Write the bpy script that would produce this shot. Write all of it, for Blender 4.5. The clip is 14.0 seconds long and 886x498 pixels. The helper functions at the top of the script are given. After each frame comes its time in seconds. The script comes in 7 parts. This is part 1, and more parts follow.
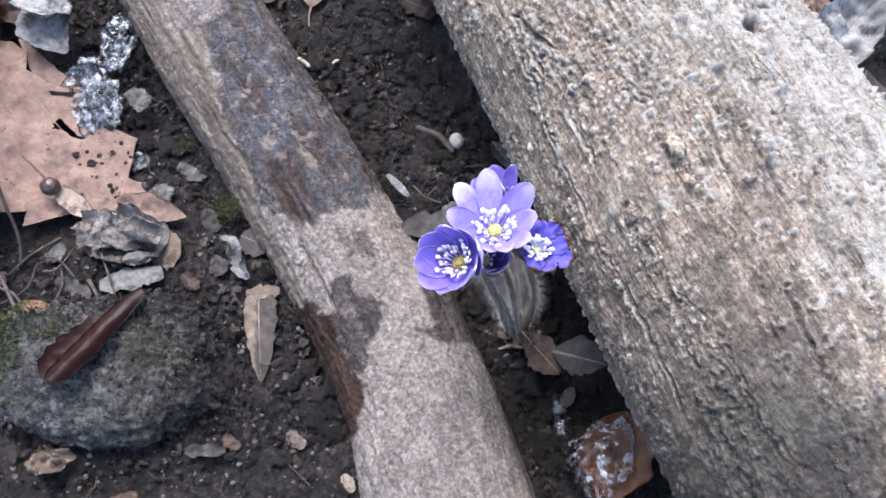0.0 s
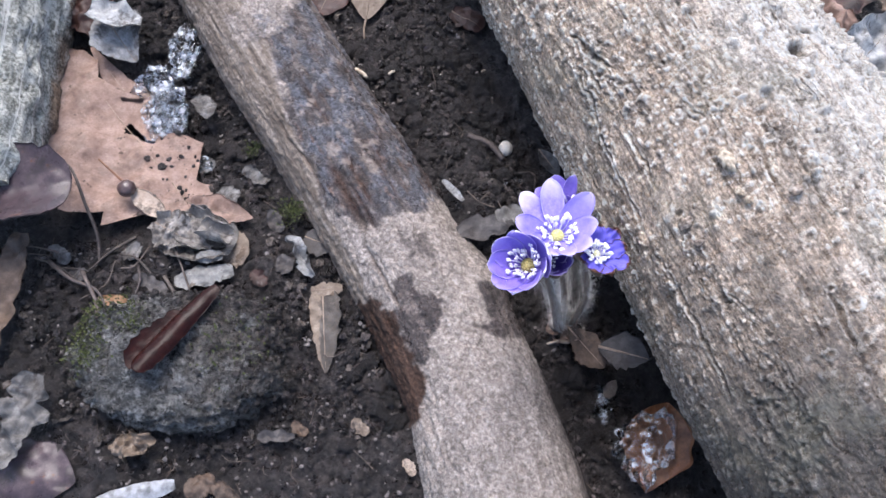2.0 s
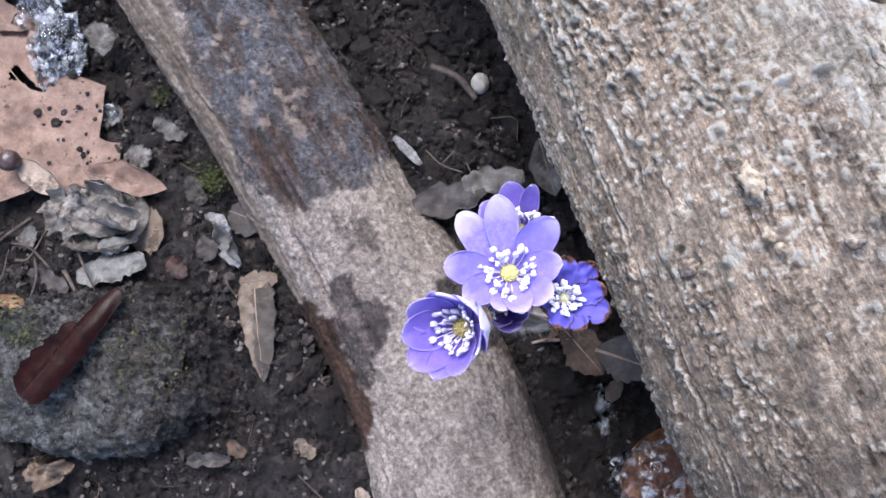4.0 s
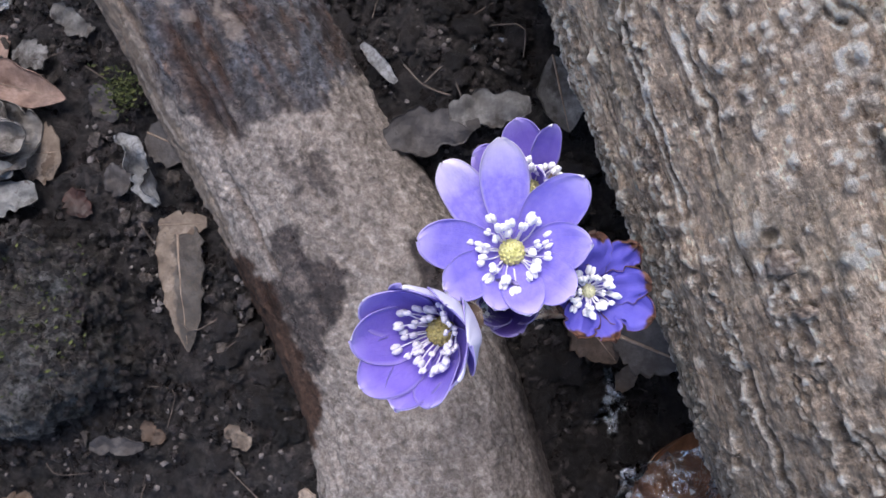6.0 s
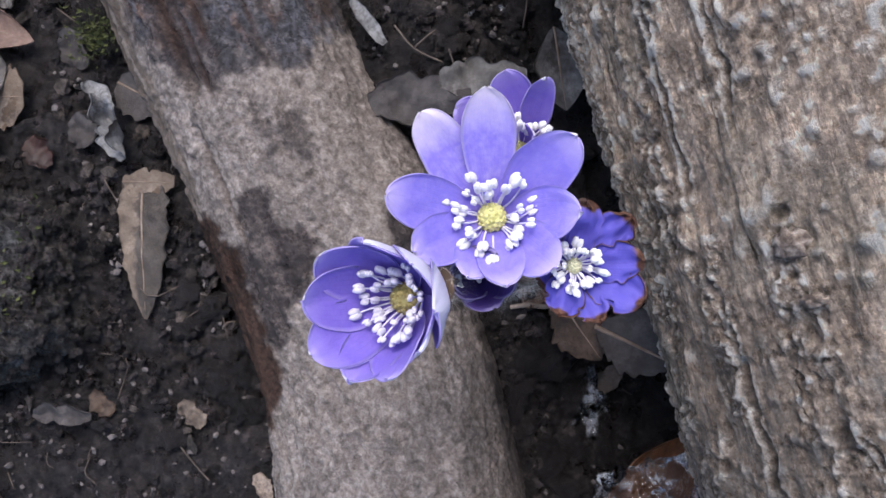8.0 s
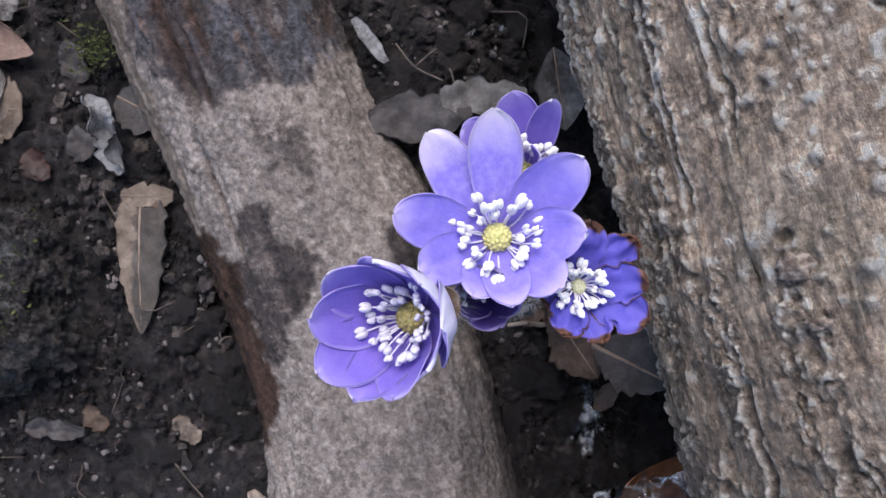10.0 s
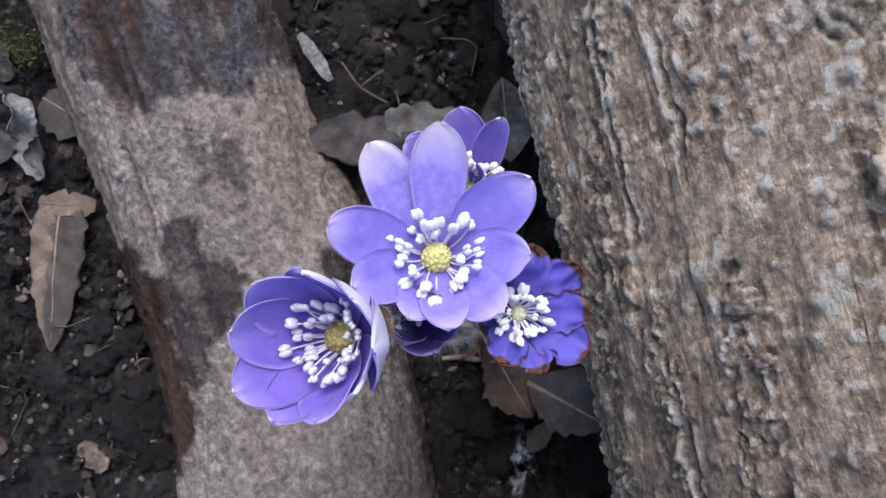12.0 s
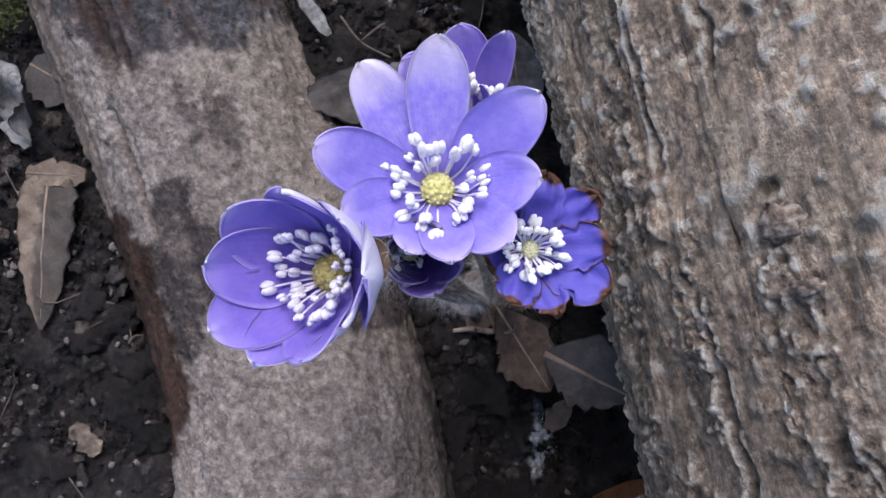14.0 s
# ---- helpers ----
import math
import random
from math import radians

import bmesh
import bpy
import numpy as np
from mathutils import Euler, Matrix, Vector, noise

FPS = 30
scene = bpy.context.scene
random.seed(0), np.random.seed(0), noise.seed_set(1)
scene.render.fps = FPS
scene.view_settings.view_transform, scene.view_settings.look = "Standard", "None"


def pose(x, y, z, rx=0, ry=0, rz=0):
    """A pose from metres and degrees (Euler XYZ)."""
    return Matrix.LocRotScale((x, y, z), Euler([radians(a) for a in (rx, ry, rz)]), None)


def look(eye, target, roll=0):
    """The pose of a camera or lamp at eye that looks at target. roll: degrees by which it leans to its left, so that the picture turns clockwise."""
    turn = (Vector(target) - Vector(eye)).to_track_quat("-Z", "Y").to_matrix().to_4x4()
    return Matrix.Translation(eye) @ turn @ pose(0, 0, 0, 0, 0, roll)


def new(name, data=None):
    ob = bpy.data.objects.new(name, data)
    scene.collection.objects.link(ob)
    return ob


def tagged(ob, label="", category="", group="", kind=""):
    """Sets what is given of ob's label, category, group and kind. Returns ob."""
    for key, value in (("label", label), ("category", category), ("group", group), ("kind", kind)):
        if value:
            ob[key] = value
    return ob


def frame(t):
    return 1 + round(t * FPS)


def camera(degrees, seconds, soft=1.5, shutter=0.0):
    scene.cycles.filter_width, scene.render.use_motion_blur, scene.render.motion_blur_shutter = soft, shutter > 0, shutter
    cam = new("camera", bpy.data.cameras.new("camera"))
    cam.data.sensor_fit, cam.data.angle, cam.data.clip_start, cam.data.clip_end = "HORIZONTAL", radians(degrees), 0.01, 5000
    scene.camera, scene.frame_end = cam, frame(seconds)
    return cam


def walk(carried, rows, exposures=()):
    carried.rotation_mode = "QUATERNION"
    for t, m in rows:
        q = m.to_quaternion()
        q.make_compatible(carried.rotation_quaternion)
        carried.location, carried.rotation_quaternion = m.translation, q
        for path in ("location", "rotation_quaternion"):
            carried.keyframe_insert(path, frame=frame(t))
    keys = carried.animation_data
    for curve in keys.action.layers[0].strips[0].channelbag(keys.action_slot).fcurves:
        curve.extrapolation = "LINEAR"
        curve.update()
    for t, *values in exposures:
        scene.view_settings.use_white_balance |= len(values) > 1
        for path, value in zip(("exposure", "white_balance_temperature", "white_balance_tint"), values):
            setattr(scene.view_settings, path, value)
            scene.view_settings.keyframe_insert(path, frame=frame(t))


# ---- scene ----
cam = camera(57.52, 14.0, soft=1.5)
PATH = [
    (0, 0.03964, 0.03811, 0.29086, 20.555, -1.260, 2.688),
    (0.5, 0.03407, 0.04031, 0.29227, 20.966, -1.495, 2.561),
    (1, 0.03491, 0.04065, 0.29186, 21.029, -1.374, 2.514),
    (1.5, 0.02821, 0.04069, 0.29869, 20.996, -1.519, 2.263),
    (2, 0.01844, 0.03220, 0.31072, 20.146, -1.478, 3.100),
    (2.5, 0.03798, 0.03855, 0.33201, 19.269, -0.498, 3.842),
    (3, 0.05035, 0.05519, 0.33137, 16.034, 2.111, 4.044),
    (3.5, 0.05487, 0.09334, 0.29213, 11.081, 4.235, 3.547),
    (4, 0.05434, 0.11091, 0.25774, 6.037, 4.324, 2.401),
    (4.2, 0.06007, 0.11359, 0.24498, 4.420, 4.116, 2.274),
    (6.3, 0.05025, 0.12442, 0.19636, 0.169, 2.842, 5.592),
    (6.5, 0.05027, 0.12020, 0.19248, 0.612, 2.717, 6.203),
    (7, 0.04694, 0.12090, 0.19205, 0.461, 2.298, 7.479),
    (7.5, 0.05288, 0.11969, 0.18922, 0.674, 2.385, 8.319),
    (7.7, 0.05389, 0.11875, 0.18958, 0.682, 2.507, 8.417),
    (9.8, 0.05292, 0.11818, 0.19050, 1.489, 1.577, 9.269),
    (10, 0.05134, 0.11883, 0.19053, 1.727, 1.560, 9.116),
    (10.5, 0.05957, 0.11732, 0.18803, 2.245, 1.795, 9.602),
    (11, 0.06176, 0.11844, 0.19437, 2.235, 1.669, 9.971),
    (11.5, 0.05617, 0.11383, 0.18963, 2.714, 1.623, 10.178),
    (12, 0.05197, 0.11608, 0.18467, 4.696, -2.976, 11.776),
    (12.5, 0.05240, 0.11567, 0.18334, 4.611, -2.844, 11.550),
    (13, 0.05300, 0.11383, 0.18006, 4.992, -2.674, 11.530),
    (13.5, 0.05293, 0.11340, 0.17803, 5.072, -2.141, 11.180),
    (14, 0.05609, 0.10806, 0.17324, 5.498, -1.601, 10.843),
]
EXPOSURES = [(0.0, 1.42, 6200, 12), (2.0, 1.42, 6200, 12), (2.5, 1.51, 6200, 12), (3.0, 1.36, 6200, 12), (3.5, 1.38, 6200, 12), (4.2, 1.20, 6200, 12), (6.3, 0.74, 6300, 13), (10.5, 0.70, 6300, 13), (14.0, 0.62, 6300, 13)]
walk(cam, [(t, pose(*where)) for t, *where in PATH], EXPOSURES)
SKY, SUN, SUN_EL, SUN_AZ, SUN_WIDE = 0.15, 1.45, 60.0, -14.0, 30.0

# ---- world and light: soft, hazy daylight ----
world = bpy.data.worlds.new("sky")
scene.world = world
world.use_nodes = True
wn = world.node_tree.nodes
sky = wn.new("ShaderNodeTexSky")
sky.sky_type, sky.sun_disc = "NISHITA", False
sky.sun_elevation, sky.sun_rotation = radians(SUN_EL), radians(SUN_AZ)
sky.air_density, sky.dust_density = 1.0, 3.0
world.node_tree.links.new(sky.outputs[0], wn["Background"].inputs[0])
wn["Background"].inputs[1].default_value = SKY
sun = new("sun", bpy.data.lights.new("sun", "SUN"))
sun.data.energy, sun.data.angle, sun.data.color = SUN, radians(SUN_WIDE), (1.0, 0.965, 0.93)
sun_way = Vector((math.cos(radians(SUN_EL)) * math.sin(radians(SUN_AZ)), math.cos(radians(SUN_EL)) * math.cos(radians(SUN_AZ)), math.sin(radians(SUN_EL))))
sun.matrix_world = look(sun_way * 3, (0, 0, 0))

rng = np.random.default_rng(11)


# ---- numeric helpers ----
def hashed(ix, iy, iz, seed):
    h = (ix * 374761393 + iy * 668265263 + iz * 1442695041 + seed * 974711 + 12345) & 0xFFFFFFFF
    h = ((h ^ (h >> 13)) * 1274126177) & 0xFFFFFFFF
    return ((h ^ (h >> 16)) & 0xFFFF) / 32767.5 - 1.0


def vnoise(p, seed=0):
    """Smooth value noise of points (..., 3), from -1 to 1, with a cell of 1."""
    i = np.floor(p).astype(np.int64)
    f = p - i
    f = f * f * f * (f * (f * 6 - 15) + 10)
    out = 0.0
    for dx in (0, 1):
        for dy in (0, 1):
            for dz in (0, 1):
                w = (f[..., 0] if dx else 1 - f[..., 0]) * (f[..., 1] if dy else 1 - f[..., 1]) * (f[..., 2] if dz else 1 - f[..., 2])
                out = out + w * hashed(i[..., 0] + dx, i[..., 1] + dy, i[..., 2] + dz, seed)
    return out


def fbm(p, octaves=4, seed=0, gain=0.5):
    total, amp, norm = 0.0, 1.0, 0.0
    for k in range(octaves):
        total, norm = total + amp * vnoise(p * 2.03 ** k + 17.3 * k, seed + k), norm + amp
        amp *= gain
    return total / norm


def ridged(p, octaves=4, seed=0):
    total, amp, norm = 0.0, 1.0, 0.0
    for k in range(octaves):
        total, norm = total + amp * (1 - np.abs(vnoise(p * 2.03 ** k + 9.1 * k, seed + k)) * 2), norm + amp
        amp *= 0.5
    return total / norm


def cells(p, seed=0):
    """Distance to the nearest of jittered points, one in each unit cell of the plane (..., 2), and that point's own random value."""
    i = np.floor(p).astype(np.int64)
    best, own = np.full(p.shape[:-1], 9.0), np.zeros(p.shape[:-1])
    for dx in (-1, 0, 1):
        for dy in (-1, 0, 1):
            a, b = i[..., 0] + dx, i[..., 1] + dy
            d = np.hypot(a + 0.5 + 0.45 * hashed(a, b, a * 0, seed) - p[..., 0], b + 0.5 + 0.45 * hashed(a, b, a * 0 + 1, seed) - p[..., 1])
            close = d < best
            best, own = np.where(close, d, best), np.where(close, hashed(a, b, a * 0 + 2, seed), own)
    return best, own


def plates(p, seed=0):
    """Crooked plates, one in each unit cell of the plane (..., 2): each one's own random value, its tilted height, and how near the gap to the next one is."""
    i = np.floor(p).astype(np.int64)
    near, second = np.full(p.shape[:-1], 9.0), np.full(p.shape[:-1], 9.0)
    own, tilt = np.zeros(p.shape[:-1]), np.zeros(p.shape[:-1])
    for dx in (-1, 0, 1):
        for dy in (-1, 0, 1):
            a, b = i[..., 0] + dx, i[..., 1] + dy
            x = p[..., 0] - (a + 0.5 + 0.48 * hashed(a, b, a * 0, seed))
            y = p[..., 1] - (b + 0.5 + 0.48 * hashed(a, b, a * 0 + 1, seed))
            d = np.hypot(x, y)
            close = d < near
            second = np.where(close, near, np.minimum(second, d))
            own = np.where(close, hashed(a, b, a * 0 + 2, seed), own)
            tilt = np.where(close, x * hashed(a, b, a * 0 + 3, seed) + y * hashed(a, b, a * 0 + 4, seed), tilt)
            near = np.minimum(near, d)
    return own, tilt, np.exp(-((second - near) / 0.10) ** 2)


def levelled(h, k):
    """A grid of heights less its mean over squares of 2k + 1 steps."""
    out = h
    for axis in (0, 1):
        c = np.cumsum(np.concatenate([np.repeat(out.take([0], axis), k + 1, axis), out, np.repeat(out.take([-1], axis), k, axis)], axis), axis)
        n = out.shape[axis]
        out = (c.take(np.arange(2 * k + 1, 2 * k + 1 + n), axis) - c.take(np.arange(n), axis)) / (2 * k + 1)
    return h - out


def xyz(x, y, z=0.0):
    x, y, z = np.broadcast_arrays(np.asarray(x, float), np.asarray(y, float), np.asarray(z, float))
    return np.stack([x, y, z], -1)


def smooth(a, b, x):
    t = np.clip((x - a) / (b - a), 0, 1)
    return t * t * (3 - 2 * t)


def unit(v):
    v = np.asarray(v, float)
    return v / np.linalg.norm(v)


# ---- mesh helpers ----
def mesh_of(name, verts, faces, mats, shade=True, uv=None, values=None, slots=None):
    """A mesh from arrays. faces: a list of arrays of one width each."""
    faces = [np.asarray(f, np.int64) for f in (faces if isinstance(faces, list) else [faces]) if len(f)]
    loops = np.concatenate([f.ravel() for f in faces])
    counts = np.concatenate([np.full(len(f), f.shape[1]) for f in faces])
    me = bpy.data.meshes.new(name)
    me.vertices.add(len(verts))
    me.vertices.foreach_set("co", np.asarray(verts, np.float32).ravel())
    me.loops.add(len(loops))
    me.loops.foreach_set("vertex_index", loops.astype(np.int32))
    me.polygons.add(len(counts))
    me.polygons.foreach_set("loop_start", (np.cumsum(counts) - counts).astype(np.int32))
    me.update(calc_edges=True)
    me.polygons.foreach_set("use_smooth", np.full(len(counts), shade))
    if slots is not None:
        me.polygons.foreach_set("material_index", np.asarray(slots, np.int32))
    if uv is not None:
        layer = me.uv_layers.new(name="UVMap")
        layer.data.foreach_set("uv", np.asarray(uv, np.float32)[loops].ravel())
    for key, val in (values or {}).items():
        me.attributes.new(key, "FLOAT", "POINT").data.foreach_set("value", np.asarray(val, np.float32))
    for m in mats if isinstance(mats, (list, tuple)) else [mats]:
        me.materials.append(m)
    me.validate()
    return me


def thing(name, label, category, at=(0, 0, 0), group="", kind=""):
    """An Empty that carries the parts of one thing."""
    ob = tagged(new(name), label, category, group, kind)
    ob.location = at
    ob["at"] = [float(a) for a in at]
    return ob


def part(name, verts, faces, mats, parent, label="", **more):
    """A mesh, given in world coordinates, as a part of a thing or of another part."""
    top = parent
    while top.parent:
        top = top.parent
    at = np.array(top["at"])
    ob = new(name, mesh_of(name, np.asarray(verts) - at, faces, mats, **more))
    ob.parent = parent
    return tagged(ob, label)


def solo(name, label, category, verts, faces, mats, group="", kind="", **more):
    """A thing that is one mesh."""
    return tagged(new(name, mesh_of(name, verts, faces, mats, **more)), label, category, group, kind)


def quads(nu, nv, wrap=False):
    """The faces of a grid of nu x nv vertices; wrap closes it round v."""
    a = np.arange(nu - 1)[:, None] * nv
    b = np.arange(nv if wrap else nv - 1)[None, :]
    c = (b + 1) % nv
    return np.stack([a + b, a + c, a + nv + c, a + nv + b], -1).reshape(-1, 4)


def tube(points, radii, sides=6):
    """A closed tube along points."""
    pts = np.asarray(points, float)
    n = len(pts)
    rad = np.broadcast_to(np.asarray(radii, float), (n,))
    tan = np.gradient(pts, axis=0)
    tan /= np.linalg.norm(tan, axis=1)[:, None] + 1e-12
    ref = np.array([0, 0, 1.0]) if abs(tan[:, 2]).mean() < 0.8 else np.array([1.0, 0, 0])
    s = np.cross(tan, ref)
    s /= np.linalg.norm(s, axis=1)[:, None] + 1e-12
    t = np.cross(s, tan)
    ang = np.arange(sides) / sides * 2 * np.pi
    ring = pts[:, None] + rad[:, None, None] * (np.cos(ang)[None, :, None] * s[:, None] + np.sin(ang)[None, :, None] * t[:, None])
    verts = np.concatenate([ring.reshape(-1, 3), pts[:1], pts[-1:]])
    k = np.arange(sides)
    m = n * sides
    caps = np.concatenate([np.stack([np.full(sides, m), (k + 1) % sides, k], -1), np.stack([np.full(sides, m + 1), m - sides + k, m - sides + (k + 1) % sides], -1)])
    return verts, [quads(n, sides, True), caps]


def curve3(points, n):
    """A smooth line of n points through a few."""
    p = np.asarray(points, float)
    if len(p) == 2:
        return p[0] + (p[1] - p[0]) * np.linspace(0, 1, n)[:, None]
    q = np.concatenate([[2 * p[0] - p[1]], p, [2 * p[-1] - p[-2]]])
    u = np.linspace(0, len(p) - 1 - 1e-9, n)
    i = u.astype(int)
    f = (u - i)[:, None]
    a, b, c, d = q[i], q[i + 1], q[i + 2], q[i + 3]
    return 0.5 * (2 * b + (c - a) * f + (2 * a - 5 * b + 4 * c - d) * f ** 2 + (3 * b - a - 3 * c + d) * f ** 3)


def ball(sub):
    bm = bmesh.new()
    bmesh.ops.create_icosphere(bm, subdivisions=sub, radius=1)
    v = np.array([x.co for x in bm.verts])
    f = np.array([[x.index for x in q.verts] for q in bm.faces])
    bm.free()
    return v, f


BALL = {k: ball(k) for k in (1, 2, 3, 4, 5, 6)}


def joined(pieces):
    """One set of verts and faces out of several (verts, faces) of one face width."""
    verts, faces, n = [], [], 0
    for v, f in pieces:
        verts.append(v)
        faces.append(np.asarray(f) + n)
        n += len(v)
    return np.concatenate(verts), np.concatenate(faces)


# ---- materials ----
class Nodes:
    def __init__(self, name):
        self.m = bpy.data.materials.new(name)
        self.m.use_nodes = True
        self.t = self.m.node_tree
        self.b = self.t.nodes["Principled BSDF"]
        self.out = self.t.nodes["Material Output"]
        self.co = self.add("ShaderNodeTexCoord")

    def add(self, kind, **given):
        n = self.t.nodes.new(kind)
        for k, v in given.items():
            n.inputs[k].default_value = v
        return n

    def link(self, a, b):
        self.t.links.new(a, b)

    def noise(self, size, detail=5.0, rough=0.55, coord=None, stretch=None, warp=0.0):
        n = self.add("ShaderNodeTexNoise", Scale=1.0 / size, Detail=detail, Roughness=rough, Distortion=warp)
        src = coord or self.co.outputs["Object"]
        if stretch:
            mp = self.add("ShaderNodeMapping")
            mp.inputs["Scale"].default_value = stretch
            self.link(src, mp.inputs["Vector"])
            src = mp.outputs[0]
        self.link(src, n.inputs["Vector"])
        return n.outputs["Fac"]

    def ramp(self, fac, stops):
        r = self.add("ShaderNodeValToRGB")
        e = r.color_ramp.elements
        while len(e) < len(stops):
            e.new(0.5)
        for el, (at, col) in zip(e, stops):
            el.position = at
            el.color = (*col, 1) if len(col) == 3 else col
        self.link(fac, r.inputs[0])
        return r.outputs[0]

    def range(self, fac, a, b, c=0.0, d=1.0):
        r = self.add("ShaderNodeMapRange")
        for k, v in zip(("From Min", "From Max", "To Min", "To Max"), (a, b, c, d)):
            r.inputs[k].default_value = v
        self.link(fac, r.inputs["Value"])
        return r.outputs[0]

    def mix(self, fac, a, b, how="MIX"):
        n = self.t.nodes.new("ShaderNodeMix")
        n.data_type, n.blend_type = "RGBA", how
        for sock, val in ((n.inputs[0], fac), (n.inputs[6], a), (n.inputs[7], b)):
            if isinstance(val, (int, float)):
                sock.default_value = val
            elif isinstance(val, tuple):
                sock.default_value = (*val, 1)
            else:
                self.link(val, sock)
        return n.outputs[2]

    def math(self, how, a, b=0.0):
        n = self.t.nodes.new("ShaderNodeMath")
        n.operation = how
        for sock, val in zip(n.inputs, (a, b)):
            if isinstance(val, (int, float)):
                sock.default_value = val
            else:
                self.link(val, sock)
        return n.outputs[0]

    def value(self, key):
        n = self.t.nodes.new("ShaderNodeAttribute")
        n.attribute_name = key
        return n.outputs["Fac"]

    def bump(self, height, distance, strength=1.0, under=None):
        n = self.add("ShaderNodeBump", Distance=distance, Strength=strength)
        self.link(height, n.inputs["Height"])
        if under:
            self.link(under, n.inputs["Normal"])
        return n.outputs[0]

    def flakes(self, size, warp=1.2, stretch=(1, 1, 1), coord=None):
        """Crooked flakes of one size: a random tone for each, and the distance from its middle."""
        src = coord or self.co.outputs["Object"]
        bent = self.add("ShaderNodeVectorMath")
        bent.operation = "SCALE"
        bent.inputs["Scale"].default_value = size * warp
        wobble = self.add("ShaderNodeTexNoise", Scale=0.8 / size, Detail=4.0, Roughness=0.65)
        self.link(src, wobble.inputs["Vector"])
        self.link(wobble.outputs["Color"], bent.inputs[0])
        moved = self.add("ShaderNodeVectorMath")
        self.link(src, moved.inputs[0])
        self.link(bent.outputs[0], moved.inputs[1])
        mp = self.add("ShaderNodeMapping")
        mp.inputs["Scale"].default_value = stretch
        self.link(moved.outputs[0], mp.inputs["Vector"])
        vor = self.add("ShaderNodeTexVoronoi", Scale=1.0 / size, Randomness=1.0)
        self.link(mp.outputs[0], vor.inputs["Vector"])
        tone = self.add("ShaderNodeSeparateColor")
        self.link(vor.outputs["Color"], tone.inputs[0])
        return tone.outputs[0], vor.outputs["Distance"]

    def toned(self, col, value):
        hs = self.add("ShaderNodeHueSaturation")
        self.link(value, hs.inputs["Value"])
        self.link(col, hs.inputs["Color"])
        return hs.outputs[0]

    def done(self, color, rough, normal=None, **given):
        for key, val in (("Base Color", color), ("Roughness", rough), ("Normal", normal)):
            if val is None:
                continue
            if isinstance(val, (int, float)):
                self.b.inputs[key].default_value = val
            elif isinstance(val, tuple):
                self.b.inputs[key].default_value = (*val, 1)
            else:
                self.link(val, self.b.inputs[key])
        for key, val in given.items():
            self.b.inputs[key.replace("_", " ")].default_value = val
        return self.m


def plain(name, stops, size, rough=(0.6, 0.9), bump=(0.0008, 0.0004), spots=None, tint=0.0, spec=0.5):
    """A grained surface: a ramp over noise, spots of a second colour, varied gloss and fine relief."""
    n = Nodes(name)
    col = n.ramp(n.noise(size, 7), stops)
    if spots:
        where = n.range(n.noise(spots[0], 4, 0.6), spots[2], spots[2] + 0.12)
        col = n.mix(where, col, spots[1])
    if tint:
        info = n.add("ShaderNodeObjectInfo")
        v = n.range(info.outputs["Random"], 0, 1, 1 - tint, 1 + tint)
        hs = n.add("ShaderNodeHueSaturation")
        n.link(v, hs.inputs["Value"])
        n.link(col, hs.inputs["Color"])
        col = hs.outputs[0]
    gloss = n.range(n.noise(size * 2.3, 4), 0.3, 0.7, *rough)
    nor = n.bump(n.noise(bump[0], 5, 0.6), bump[1])
    return n.done(col, gloss, nor, Specular_IOR_Level=spec)


def soil_stuff(name, dark, light, island=False, piece=False):
    n = Nodes(name)
    fac = n.noise(0.003, 9, 0.72)
    col = n.ramp(fac, [(0.40, dark), (0.52, tuple(a * 0.6 + b * 0.4 for a, b in zip(dark, light))), (0.64, light)])
    col = n.mix(n.range(n.noise(0.03, 3), 0.42, 0.65, 0, 0.5), col, tuple(a * 0.8 for a in dark))
    if island:
        geo = n.add("ShaderNodeNewGeometry")
        r = n.range(geo.outputs["Random Per Island"], 0, 1, 0.45, 1.9)
        hs = n.add("ShaderNodeHueSaturation")
        n.link(r, hs.inputs["Value"])
        n.link(col, hs.inputs["Color"])
        col = hs.outputs[0]
    if piece:
        col = n.toned(col, n.range(n.add("ShaderNodeObjectInfo").outputs["Random"], 0, 1, 0.55, 1.6))
    gloss = n.range(n.noise(0.005, 6, 0.6), 0.40, 0.56, 0.20, 0.85)
    return n.done(col, gloss, n.bump(n.noise(0.0016, 9, 0.78), 0.0030), Specular_IOR_Level=0.45)


M_SOIL = soil_stuff("soil", (0.011, 0.0090, 0.0088), (0.080, 0.066, 0.063))
M_CLOD = soil_stuff("clod", (0.011, 0.0090, 0.0088), (0.104, 0.085, 0.081), True)
M_LUMP = soil_stuff("soil_lump", (0.011, 0.0090, 0.0088), (0.104, 0.085, 0.081), False, True)
M_CRUMB = plain("pale_crumb", [(0.3, (0.12, 0.10, 0.085)), (0.7, (0.34, 0.31, 0.28))], 0.002)
M_FRAGMENT = soil_stuff("leaf_fragment", (0.030, 0.024, 0.020), (0.17, 0.14, 0.12), True)
M_FIBRE = plain("root_fibre", [(0.3, (0.035, 0.026, 0.021)), (0.7, (0.11, 0.085, 0.070))], 0.003, tint=0.4)
